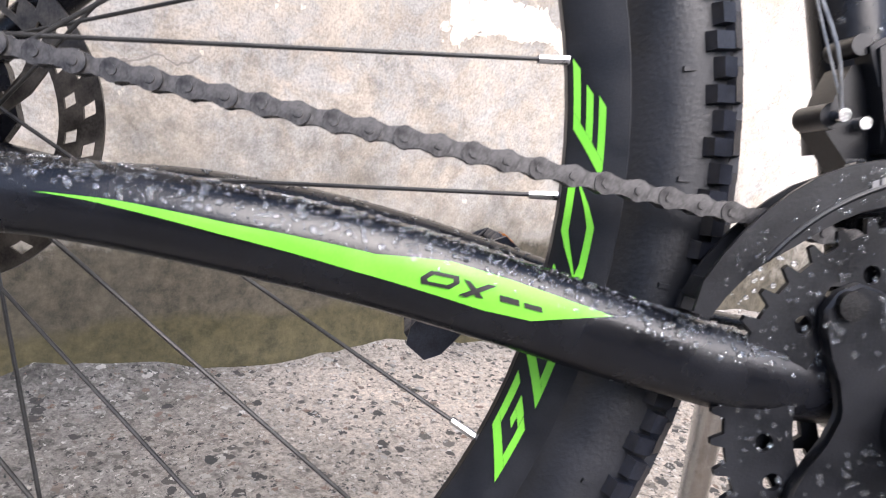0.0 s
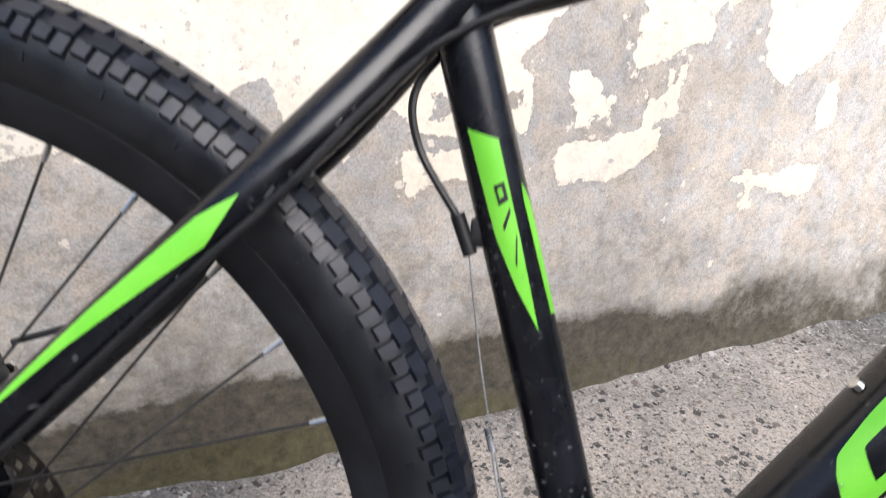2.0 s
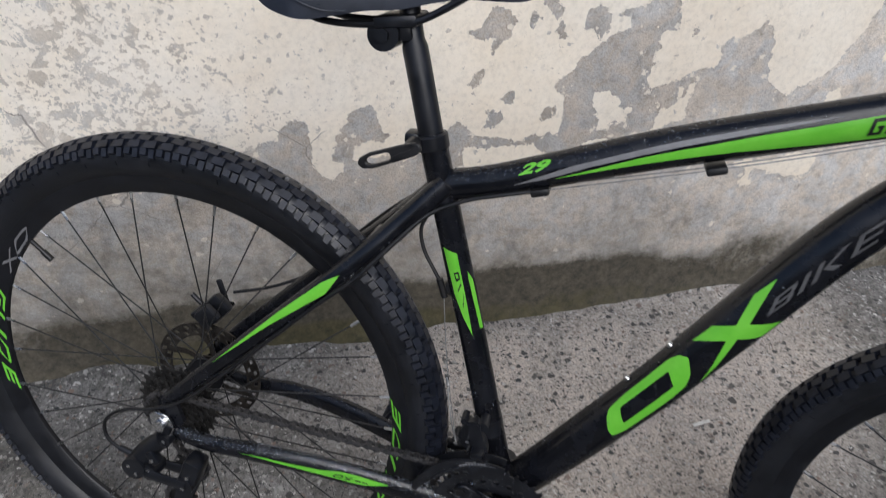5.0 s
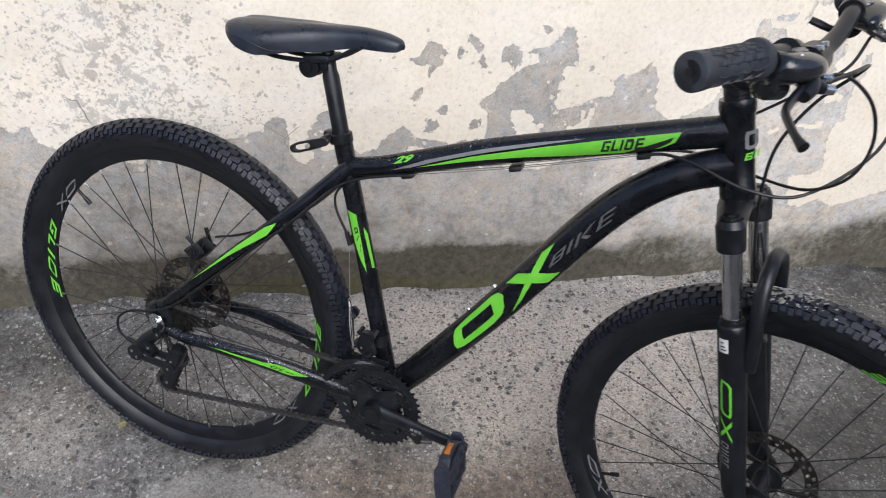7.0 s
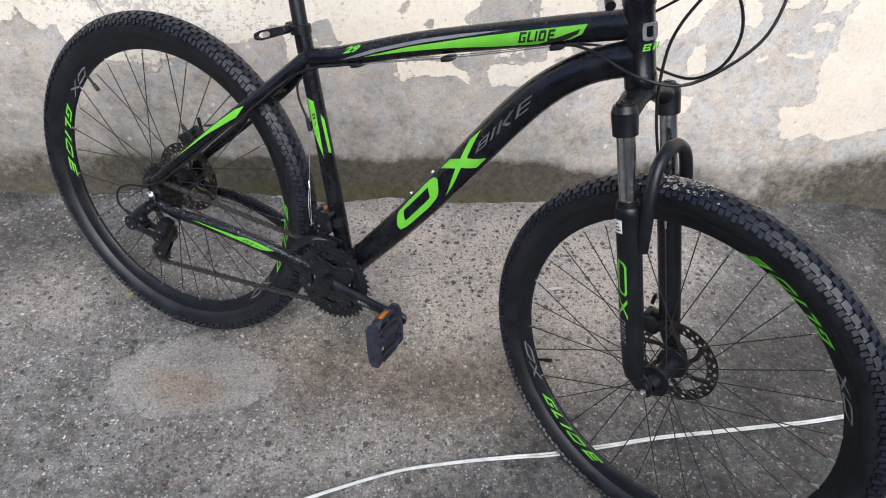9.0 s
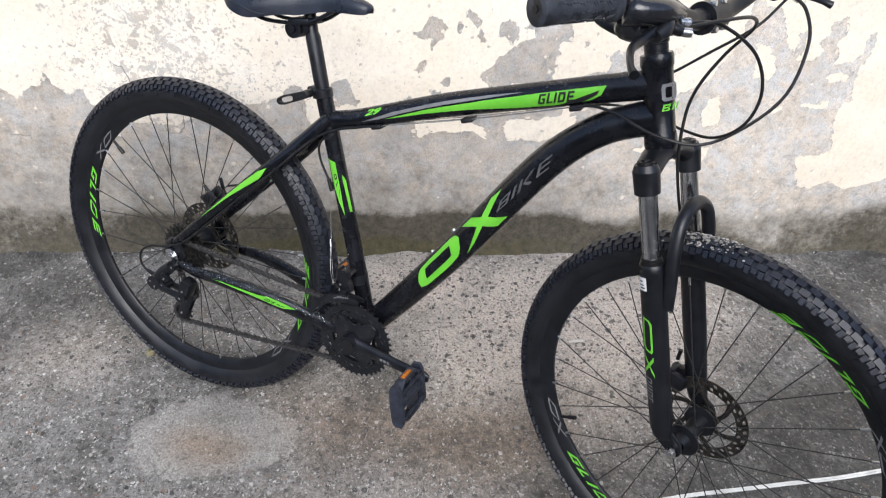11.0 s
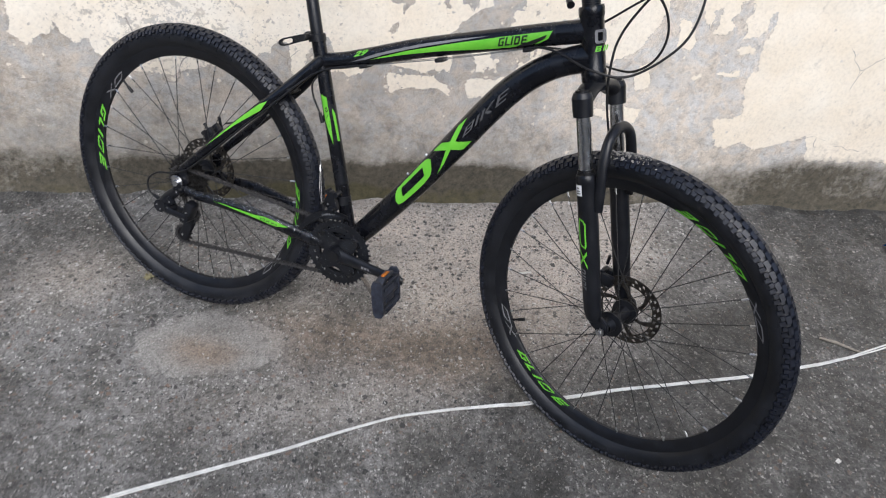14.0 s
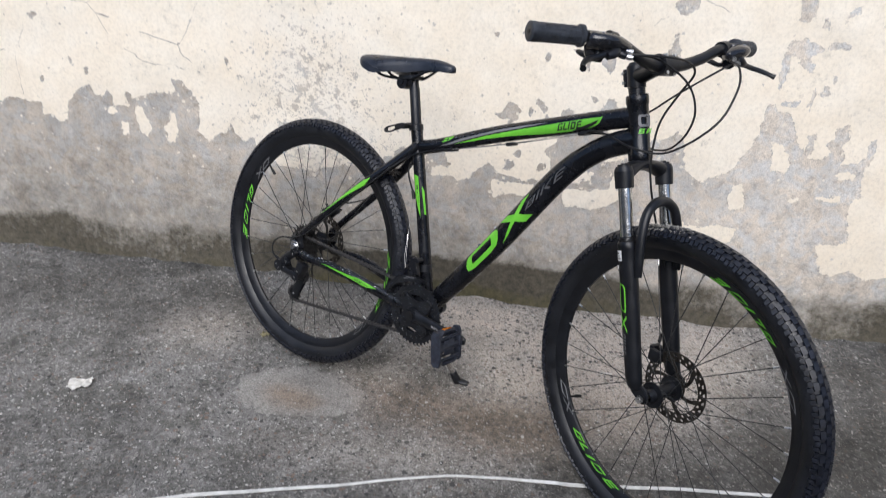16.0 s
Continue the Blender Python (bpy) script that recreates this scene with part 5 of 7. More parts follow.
def wheel(name, place, valve_deg, shapes, freewheel):
    w = part(name, RIM, SATIN, bicycle, "black spoked wheel with green rim decals", place)
    part("tyre", TYRE, RUBBER, w, "black knobbly tyre, bluish sky sheen coloured into the tread")
    bm = revolve(bmesh.new(), [(0.0165, 0.030), (0.0285, 0.031), (0.0285, 0.0345), (0.017, 0.036), (0.012, 0.052), (0.012, -0.052), (0.017, -0.036), (0.0285, -0.0345), (0.0285, -0.031), (0.0165, -0.030), (0.0145, 0.0)], 32)
    part("hub", bm, SATIN, w)
    bm = bmesh.new()
    rod(bm, (0, -0.080, 0), (0, 0.080, 0), 0.0048)
    for s in (-1, 1):
        rod(bm, (0, s * 0.072, 0), (0, s * 0.079, 0), 0.0085, seg=6)
    part("axle", bm, STEEL, w)
    part("brake_disc", rotor_mesh(), ROTOR, w, "slotted steel brake disc", Matrix.Translation((0, 0.046, 0)))
    for k in range(32):
        a = 2 * math.pi * k / 32 + radians(valve_deg - 4.4)
        side = -1 if k % 2 else 1
        turn_a = a + (1 if (k + 3) % 4 < 2 else -1) * 1.12
        p = Vector((0.0262 * math.cos(turn_a), side * 0.0328, 0.0262 * math.sin(turn_a)))
        q = Vector((0.2930 * math.cos(a), side * 0.003, 0.2930 * math.sin(a)))
        m = Matrix.Translation(q) @ (q - p).to_track_quat("Z", "Y").to_matrix().to_4x4() @ Matrix.Translation((0, 0, -0.2925))
        part("spoke", SPOKE_MESH, SPOKE, w, at=m)
    a = radians(valve_deg)
    bm = bmesh.new()
    rod(bm, (0.293 * math.cos(a), 0, 0.293 * math.sin(a)), (0.262 * math.cos(a), 0, 0.262 * math.sin(a)), 0.003)
    rod(bm, (0.272 * math.cos(a), 0, 0.272 * math.sin(a)), (0.256 * math.cos(a), 0, 0.256 * math.sin(a)), 0.0042)
    part("valve", bm, PLASTIC, w)
    for deg, ink in shapes:
        part("decal", rim_shapes(deg, ink), GREY_INK if ink == "grey" else GREEN, w, "grey rim decal" if ink == "grey" else "green rim decal")
    if freewheel:
        for k, (teeth, r) in enumerate(((28, 0.0567), (24, 0.0487), (22, 0.0446), (20, 0.0406), (18, 0.0366), (16, 0.0325), (14, 0.0285))):
            bm = plate(bmesh.new(), gear(teeth, r, 0.006), -0.0325 - 0.005 * k, -0.0345 - 0.005 * k)
            part("sprocket", bm, SPROCKET, w)
    return w


rear_wheel = wheel("rear_wheel", HUB, 141.0, ((136.5, "grey"), (158.9, "green"), (-45.0, "grey"), (-22.8, "green")), True)
# the rim's own turn in the steered frame
front_wheel = wheel("front_wheel", FORK, -146.0 - 20.0, ((-155.0 - 20.0, "grey"), (-132.0 - 20.0, "green"), (24.0 - 20.0, "grey"), (47.5 - 20.0, "green")), False)

# pale dried mud on the front tread under the fork arch
mud_rnd = random.Random(8)
bm = bmesh.new()
for _ in range(420):
    a = radians(mud_rnd.gauss(85, 4.5))
    phi = mud_rnd.uniform(-0.8, 0.8)
    out = Vector((math.cos(phi) * math.cos(a), math.sin(phi), math.cos(phi) * math.sin(a)))
    at_ = Vector((0.3375 * math.cos(a), 0, 0.3375 * math.sin(a))) + out * mud_rnd.uniform(0.0265, 0.0300)
    lump = bmesh.ops.create_icosphere(bm, subdivisions=1, radius=mud_rnd.uniform(0.0007, 0.0026))["verts"]
    bmesh.ops.transform(bm, matrix=Matrix.Translation(at_) @ Matrix.Diagonal((1.3, 1.0, 0.7, 1.0)), verts=lump)
part("dried_mud", bm, STONE, front_wheel, "pale dried mud on the tread")

# fork
LEG_X = -0.0205
for side in (-1, 1):
    y = side * 0.065
    leg = line([(LEG_X + 0.004, y, 0.018, 0.010, 0.012), (LEG_X + 0.002, y, 0.026, 0.016, 0.0165), (LEG_X, y, 0.045, 0.0172, 0.0185), (LEG_X, y, 0.16, 0.0182, 0.0205), (LEG_X, y, 0.29, 0.0188, 0.0205), (LEG_X, y, 0.318, 0.0188, 0.0205), (LEG_X, y, 0.321, 0.0205, 0.0205), (LEG_X, y, 0.334, 0.0205, 0.0205), (LEG_X, y, 0.337, 0.0185, 0.0185)], 1, 24)
    leg.s[:], leg.u[:] = (0, -1, 0), (1, 0, 0)
    lower = on_fork("fork_leg", leg.mesh(), SATIN)
    bm = bmesh.new()
    for k in range(3):
        rod(bm, (LEG_X, y, 0.337 + 0.0035 * k), (LEG_X, y, 0.340 + 0.0035 * k), 0.0178 - 0.0012 * k, seg=22)
    part("dust_seal", bm, PLASTIC, lower)
    bm = plate(bmesh.new(), [(-0.03, 0.045), (-0.012, 0.04), (0.012, 0.014), (0.013, -0.004), (0.006, -0.013), (-0.006, -0.013), (-0.013, 0.0), (-0.03, 0.012)], side * 0.058, side * 0.068)
    bmesh.ops.bevel(bm, geom=list(bm.edges), offset=0.002, segments=2, affect="EDGES")
    part("dropout", bm, SATIN, lower)
    bm = bmesh.new()
    rod(bm, (LEG_X, y, 0.33), (LEG_X, y, 0.462), 0.0142, seg=22)
    on_fork("stanchion", bm, CHROME, "dull chrome fork stanchion")
    if side < 0:
        flat = lambda x, z: Vector((x, y - 0.0182 * math.sqrt(max(0.0, 1 - ((x - LEG_X) / 0.0205) ** 2)) - 0.0012, z))
        spin = lambda pts: [(-0.0245 + v, 0.251 - u) for u, v in pts]
        part("decal", sheet([tuple(spin(o) for o in hoop(0.0, -0.0085, 0.058, 0.0085, 0.4, 0.0035)), spin([(0.064, -0.0085), (0.071, -0.0085), (0.108, 0.0085), (0.101, 0.0085)]), spin([(0.094, -0.0085), (0.102, -0.0085), (0.078, 0.0085), (0.070, 0.0085)])], flat, 0.005), GREEN, lower, "green ring and cross emblem")
        part("lettering_decal", sheet([tuple(spin(o) for o in hoop(0.108, -0.0085, 0.117, 0.0035, 0.3, 0.002)), spin(slab(0.121, -0.0085, 0.1235, 0.0035, 0.3)), spin(slab(0.127, -0.0085, 0.1295, 0.0035, 0.3)), tuple(spin(o) for o in hoop(0.133, -0.0085, 0.142, 0.0035, 0.3, 0.002)), spin(slab(0.146, -0.0085, 0.1485, 0.0035, 0.3)), spin(slab(0.1485, 0.0012, 0.155, 0.0035, 0.3))], flat, 0.004), GREY_INK, lower, "grey bars on the fork leg")
        sticker = part("sticker", sheet([[(-0.0335, 0.297), (-0.0195, 0.297), (-0.0195, 0.319), (-0.0335, 0.319)]], lambda x, z: Vector((x, y - 0.0207 * math.sqrt(max(0.0, 1 - ((x - LEG_X) / 0.0212) ** 2)) - 0.0006, z)), 0.004), WHITE_INK, lower, "small white paper sticker")
        part("print_decal", sheet([[(-0.031, z), (-0.022 - 0.002 * k, z), (-0.022 - 0.002 * k, z + 0.002), (-0.031, z + 0.002)] for k, z in enumerate((0.301, 0.306, 0.312))], lambda x, z: Vector((x, y - 0.0207 * math.sqrt(max(0.0, 1 - ((x - LEG_X) / 0.0212) ** 2)) - 0.0011, z)), 0.004), DARK_INK, lower)
arch = line([(0.000, -0.064, 0.262, 0.011, 0.008), (0.006, -0.063, 0.300, 0.0115, 0.0095), (0.013, -0.058, 0.352, 0.011, 0.0095), (0.018, -0.045, 0.392, 0.0105, 0.010), (0.020, -0.022, 0.411, 0.0105, 0.011), (0.020, 0.0, 0.415, 0.0105, 0.011), (0.020, 0.022, 0.411, 0.0105, 0.011), (0.018, 0.045, 0.392, 0.0105, 0.010), (0.013, 0.058, 0.352, 0.011, 0.0095), (0.006, 0.063, 0.300, 0.0115, 0.0095), (0.000, 0.064, 0.262, 0.011, 0.008)], 5, 16)
on_fork("fork_arch", arch.mesh(), SATIN)
crown = line([(-0.022, -0.066, 0.478, 0.017, 0.018), (-0.024, -0.052, 0.483, 0.020, 0.017), (-0.028, -0.028, 0.492, 0.023, 0.013), (-0.031, 0.0, 0.496, 0.026, 0.013), (-0.028, 0.028, 0.492, 0.023, 0.013), (-0.024, 0.052, 0.483, 0.020, 0.017), (-0.022, 0.066, 0.478, 0.017, 0.018)], 5, 16)
bm = crown.mesh()
for side in (-1, 1):
    rod(bm, (-0.0212, side * 0.065, 0.449), (-0.0212, side * 0.065, 0.484), 0.0192, 0.0202, seg=24)
    rod(bm, (-0.0212, side * 0.065, 0.484), (-0.0212, side * 0.065, 0.494), 0.0202, 0.0165, seg=24)
rod(bm, (-0.0313, 0, 0.488), (-0.0313, 0, 0.508), 0.0255, 0.0235, seg=24)
crown_ob = on_fork("fork_crown", bm, SATIN)
for side in (-1, 1):
    bm = bmesh.new()
    rod(bm, (-0.0212, side * 0.065, 0.494), (-0.0212, side * 0.065, 0.4985), 0.0125, seg=20)
    rod(bm, (-0.0212, side * 0.065, 0.498), (-0.0212, side * 0.065, 0.501), 0.006, seg=6)
    part("top_cap", bm, PLASTIC, crown_ob)
bm = bmesh.new()
rod(bm, (-0.0313, 0, 0.634), (-0.0313, 0, 0.641), 0.0235, 0.021, seg=24)
rod(bm, (-0.0313, 0, 0.641), (-0.0313, 0, 0.648), 0.0175, seg=24)
rod(bm, (-0.0313, 0, 0.6485), (-0.0313, 0, 0.658), 0.0178, seg=24)
on_fork("headset", bm, SATIN)
MID = -0.022
stem = line([(-0.0313, 0, 0.683, 0.0175, 0.0195), (-0.005, -0.006, 0.683, 0.0165, 0.0165), (0.03, -0.016, 0.687, 0.016, 0.0155), (0.052, MID, 0.690, 0.018, 0.017)], 4, 20)
bm = stem.mesh()
rod(bm, (-0.0313, 0, 0.659), (-0.0313, 0, 0.705), 0.0195, seg=24)
rod(bm, (-0.0313, 0, 0.705), (-0.0313, 0, 0.712), 0.017, 0.014, seg=24)
rod(bm, (0.060, MID - 0.023, 0.690), (0.060, MID + 0.023, 0.690), 0.0215, seg=24)
box(bm, (0.012, 0.024, 0.038), (-0.052, 0, 0.682), bevel=0.003)
stem_ob = on_fork("stem", bm, SATIN)
for yy in (MID - 0.014, MID + 0.014):
    for zz in (-0.017, 0.017):
        bm = bmesh.new()
        rod(bm, (0.070, yy, 0.690 + zz), (0.0775, yy, 0.690 + zz), 0.0042, 0.0038, seg=10)
        part("bolt", bm, STEEL, stem_ob)
for zz in (0.672, 0.692):
    bm = bmesh.new()
    rod(bm, (-0.0545, -0.016, zz), (-0.0545, 0.016, zz), 0.0036, seg=8)
    part("bolt", bm, STEEL, stem_ob)
BAR = [(0.034, 0.338, 0.742), (0.062, 0.238, 0.734), (0.074, 0.185, 0.729), (0.077, 0.150, 0.722), (0.072, 0.105, 0.705), (0.063, 0.06, 0.693), (0.060, 0.03, 0.690), (0.060, 0.0, 0.690)]
bar_rows = [(x, MID + s * y, z, 0.0112 + 0.0042 * max(0.0, 1 - y / 0.08)) for s, rows_ in ((-1, BAR), (1, BAR[-2::-1])) for x, y, z in rows_]
on_fork("handlebar", line(bar_rows, 5, 18).mesh(), SATIN)


def bar_at(y):
    """The bar's middle at a distance y from its centre."""
    ys = [p[1] for p in BAR][::-1]
    return Vector((np.interp(y, ys, [p[0] for p in BAR][::-1]), y, np.interp(y, ys, [p[2] for p in BAR][::-1])))


for side in (-1, 1):
    flip = lambda p: Vector((p[0], MID + side * p[1], p[2]))
    a, b_ = bar_at(0.234), bar_at(0.338)
    rows = []
    for f, r in ((0.0, 0.0150), (0.015, 0.0205), (0.07, 0.0205), (0.09, 0.0165), (0.3, 0.0165), (0.5, 0.0168), (0.7, 0.0168), (0.86, 0.0172), (0.88, 0.0182), (0.985, 0.0182), (1.0, 0.0160)):
        rows.append((*flip(a + (b_ - a) * f), r))
    grip = on_fork("grip", line(rows, 1, 26).mesh(), GRIP, "black rubber grip with ribbed tread")
    bm = bmesh.new()
    for k in range(9):
        for j in range(10):
            ang = 2 * math.pi * (j + 0.5 * (k % 2)) / 10
            q = a + (b_ - a) * (0.14 + 0.082 * k)
            o = Vector((math.sin(ang), 0, math.cos(ang)))
            box(bm, (0.0075, 0.0022, 0.0016), flip(q + o * 0.0166), Matrix.Rotation(ang, 4, "Y") @ Matrix.Rotation(0.7 if k % 2 else -0.7, 4, "Z"))
            box(bm, (0.0075, 0.0022, 0.0016), flip(q + o * 0.0166 + (b_ - a) * 0.036), Matrix.Rotation(ang, 4, "Y") @ Matrix.Rotation(0.7 if k % 2 else -0.7, 4, "Z"))
    part("tread", bm, GRIP, grip)
    bm = bmesh.new()
    end_dir = (b_ - a).normalized()
    rod(bm, flip(b_ - end_dir * 0.002), flip(b_ + end_dir * 0.0012), 0.0042, seg=20)
    part("end_plug", bm, PLASTIC, grip)
    # brake lever: clamp and body, blade and its ball end, adjuster
    m = bar_at(0.178)
    bm = bmesh.new()
    rod(bm, flip(bar_at(0.166)), flip(bar_at(0.182)), 0.0165, seg=20)
    body = [(m.x + 0.002, 0.176, m.z - 0.006, 0.011, 0.012), (m.x + 0.018, 0.184, m.z - 0.020, 0.012, 0.012), (m.x + 0.026, 0.196, m.z - 0.030, 0.010, 0.010), (m.x + 0.024, 0.212, m.z - 0.036, 0.007, 0.007)]
    line([(*flip(q), q[3], q[4]) for q in body], 4, 14).into(bm)
    line([(*flip((m.x + 0.016, 0.188, m.z - 0.022)), 0.009, 0.009), (*flip((m.x + 0.028, 0.178, m.z - 0.032)), 0.0075, 0.0075), (*flip((m.x + 0.034, 0.172, m.z - 0.037)), 0.006, 0.006)], 3, 12).into(bm)
    brake = on_fork("brake_lever", bm, SATIN, "black two-finger brake lever")
    blade = [(m.x + 0.022, 0.205, m.z - 0.030, 0.0045, 0.0065), (m.x + 0.018, 0.228, m.z - 0.036, 0.004, 0.006), (m.x + 0.018, 0.2525, m.z - 0.041, 0.004, 0.0058), (m.x + 0.026, 0.272, m.z - 0.048, 0.004, 0.0058), (m.x + 0.036, 0.288, m.z - 0.057, 0.004, 0.0055), (m.x + 0.0436, 0.2956, m.z - 0.0636, 0.0058, 0.0062)]
    blade_ob = part("lever_blade", line([(*flip(q), q[3], q[4]) for q in blade], 5, 12).mesh(), SATIN, brake)
    bm = bmesh.new()
    rod(bm, flip((m.x + 0.034, 0.172, m.z - 0.037)), flip((m.x + 0.041, 0.164, m.z - 0.040)), 0.0055, seg=12)
    part("barrel_adjuster", bm, STEEL, brake, "bare steel barrel adjuster")
    # gear shifter: rounded pod ahead of the bar, its window, thumb lever
    bm = bmesh.new()
    pod = [(m.x - 0.002, 0.231, m.z - 0.003, 0.0165, 0.0165), (m.x + 0.004, 0.224, m.z - 0.006, 0.0245, 0.0158), (m.x + 0.010, 0.207, m.z - 0.009, 0.0295, 0.0160), (m.x + 0.015, 0.188, m.z - 0.012, 0.0275, 0.0158), (m.x + 0.021, 0.170, m.z - 0.016, 0.0185, 0.0130), (m.x + 0.026, 0.157, m.z - 0.020, 0.0095, 0.0090), (m.x + 0.028, 0.153, m.z - 0.022, 0.005, 0.005)]
    line([(*flip(q), q[3], q[4]) for q in pod], 5, 24).into(bm)
    under = [(m.x - 0.004, 0.226, m.z - 0.012, 0.010, 0.012), (m.x - 0.010, 0.212, m.z - 0.024, 0.016, 0.014), (m.x - 0.002, 0.196, m.z - 0.030, 0.014, 0.012)]
    line([(*flip(q), q[3], q[4]) for q in under], 4, 14).into(bm)
    # moulded lip along the front edge of the cover
    line([(*flip(q), 0.0020) for q in ((m.x + 0.004, 0.229, m.z + 0.006), (m.x + 0.022, 0.216, m.z + 0.003), (m.x + 0.034, 0.198, m.z - 0.004), (m.x + 0.036, 0.180, m.z - 0.010), (m.x + 0.033, 0.164, m.z - 0.015))], 4, 8).into(bm)
    shifter = on_fork("gear_shifter", bm, SHINE, "glossy black thumb gear shifter")
    bm = bmesh.new()
    rod(bm, flip((m.x + 0.012, 0.193, m.z + 0.0015)), flip((m.x + 0.0125, 0.193, m.z + 0.0062)), 0.0125, 0.0112, seg=28)
    part("gear_window", bm, SHINE, shifter, "round gear window")
    bm = bmesh.new()
    rod(bm, flip((m.x + 0.0125, 0.193, m.z + 0.0060)), flip((m.x + 0.0126, 0.193, m.z + 0.0068)), 0.0078, seg=28)
    part("gear_dial", bm, CABLE, shifter, "pale round gear dial")
    thumb = [(m.x - 0.010, 0.205, m.z - 0.028, 0.006, 0.005), (m.x - 0.028, 0.202, m.z - 0.028, 0.0055, 0.005), (m.x - 0.046, 0.200, m.z - 0.018, 0.009, 0.0055), (m.x - 0.056, 0.199, m.z - 0.012, 0.008, 0.005)]
    part("thumb_lever", line([(*flip(q), q[3], q[4]) for q in thumb], 4, 12).mesh(), PLASTIC, shifter)
    bm = bmesh.new()
    rod(bm, flip((m.x + 0.030, 0.168, m.z - 0.026)), flip((m.x + 0.037, 0.158, m.z - 0.029)), 0.005, seg=12)
    part("barrel_adjuster", bm, STEEL, shifter, "bare steel barrel adjuster")
    for q in ((m.x + 0.024, 0.218, m.z + 0.002), (m.x + 0.028, 0.176, m.z - 0.007)):
        bm = bmesh.new()
        rod(bm, flip(q), flip((q[0] - 0.001, q[1], q[2] + 0.004)), 0.0028, seg=8)
        part("bolt", bm, STEEL, shifter)

# cranks, rings and pedals
CY = -0.0365


def holed_ring(bm, r0, r1, n, hole, y):
    """A flat ring about the crank's axle, pierced by n round holes."""
    rm, square = (r0 + r1) / 2, []
    for k in range(16):
        a = 2 * math.pi * (k + 0.5) / 16 - math.pi / 16
        f = 1 / max(abs(math.cos(a)), abs(math.sin(a)))
        square.append((math.cos(a) * f, math.sin(a) * f, math.cos(a), math.sin(a)))
    for j in range(n):
        mid_a = 2 * math.pi * j / n
        at_ = lambda u, r: (BB.x + r * math.cos(mid_a + u), BB.z + r * math.sin(mid_a + u))
        outer = [at_(u * math.pi / n, rm + v * (r1 - r0) / 2) for u, v, _, _ in square]
        inner = [at_(p * hole / rm, rm + q * hole) for _, _, p, q in square]
        rows = [[bm.verts.new((x, yy, z)) for x, z in o] for o, yy in ((outer, y - 0.0013), (inner, y - 0.0013), (inner, y + 0.0013), (outer, y + 0.0013))]
        for k in range(16):
            for a, b_ in ((0, 1), (1, 2), (2, 3)):
                bm.faces.new((rows[a][k - 1], rows[a][k], rows[b_][k], rows[b_][k - 1]))
    bmesh.ops.remove_doubles(bm, verts=bm.verts, dist=2e-5)


for teeth, r, y in ((42, 0.0822, -0.0425), (32, 0.0650, -0.0365), (22, 0.0447, -0.0305)):
    outer = gear(teeth, r, 0.0056)
    bound = 0.86 if teeth == 42 else 0.78
    inner = [(bound * r * math.cos(math.atan2(z, x)), bound * r * math.sin(math.atan2(z, x))) for x, z in outer]
    bm = band(bmesh.new(), [(BB.x + x, BB.z + z) for x, z in outer], [(BB.x + x, BB.z + z) for x, z in inner], y - 0.0013, y + 0.0013)
    if teeth == 42:
        holed_ring(bm, 0.0565, bound * r, 24, 0.0037, y)
        band(bm, [(BB.x + px, BB.z + pz) for px, pz in circle(0.0566, 64)], [(BB.x + px, BB.z + pz) for px, pz in circle(0.052, 64)], y - 0.0013, y + 0.0013)
    on_bike("chainring", bm, SATIN, "black steel chainring")
star = []
for k in range(4):
    a = radians(45 + 90 * k)
    tip, n = Vector((math.cos(a), 0, math.sin(a))), Vector((-math.sin(a), 0, math.cos(a)))
    star += [tip * u + n * w for u, w in ((0.0265, -0.0235), (0.036, -0.0185), (0.047, -0.0165), (0.057, -0.0135), (0.064, -0.0085), (0.0665, 0.0), (0.064, 0.0085), (0.057, 0.0135), (0.047, 0.0165), (0.036, 0.0185), (0.0265, 0.0235))]
bm = plate(bmesh.new(), [(BB.x + p.x, BB.z + p.z) for p in star], -0.0500, -0.0438)
bmesh.ops.bevel(bm, geom=[e for e in bm.edges if abs(e.verts[0].co.y - e.verts[1].co.y) < 1e-6], offset=0.0012, segments=1, affect="EDGES")
spider = on_bike("spider", bm, SATIN, "black four-arm chainring spider")
for k in range(4):
    a = radians(45 + 90 * k)
    bm = bmesh.new()
    c = BB + Vector((math.cos(a), 0, math.sin(a))) * 0.060
    rod(bm, c + Vector((0, -0.0530, 0)), c + Vector((0, -0.0495, 0)), 0.0058, seg=12)
    part("bolt", bm, PLASTIC, spider)
bm = bmesh.new()
crank_deg = -0.5
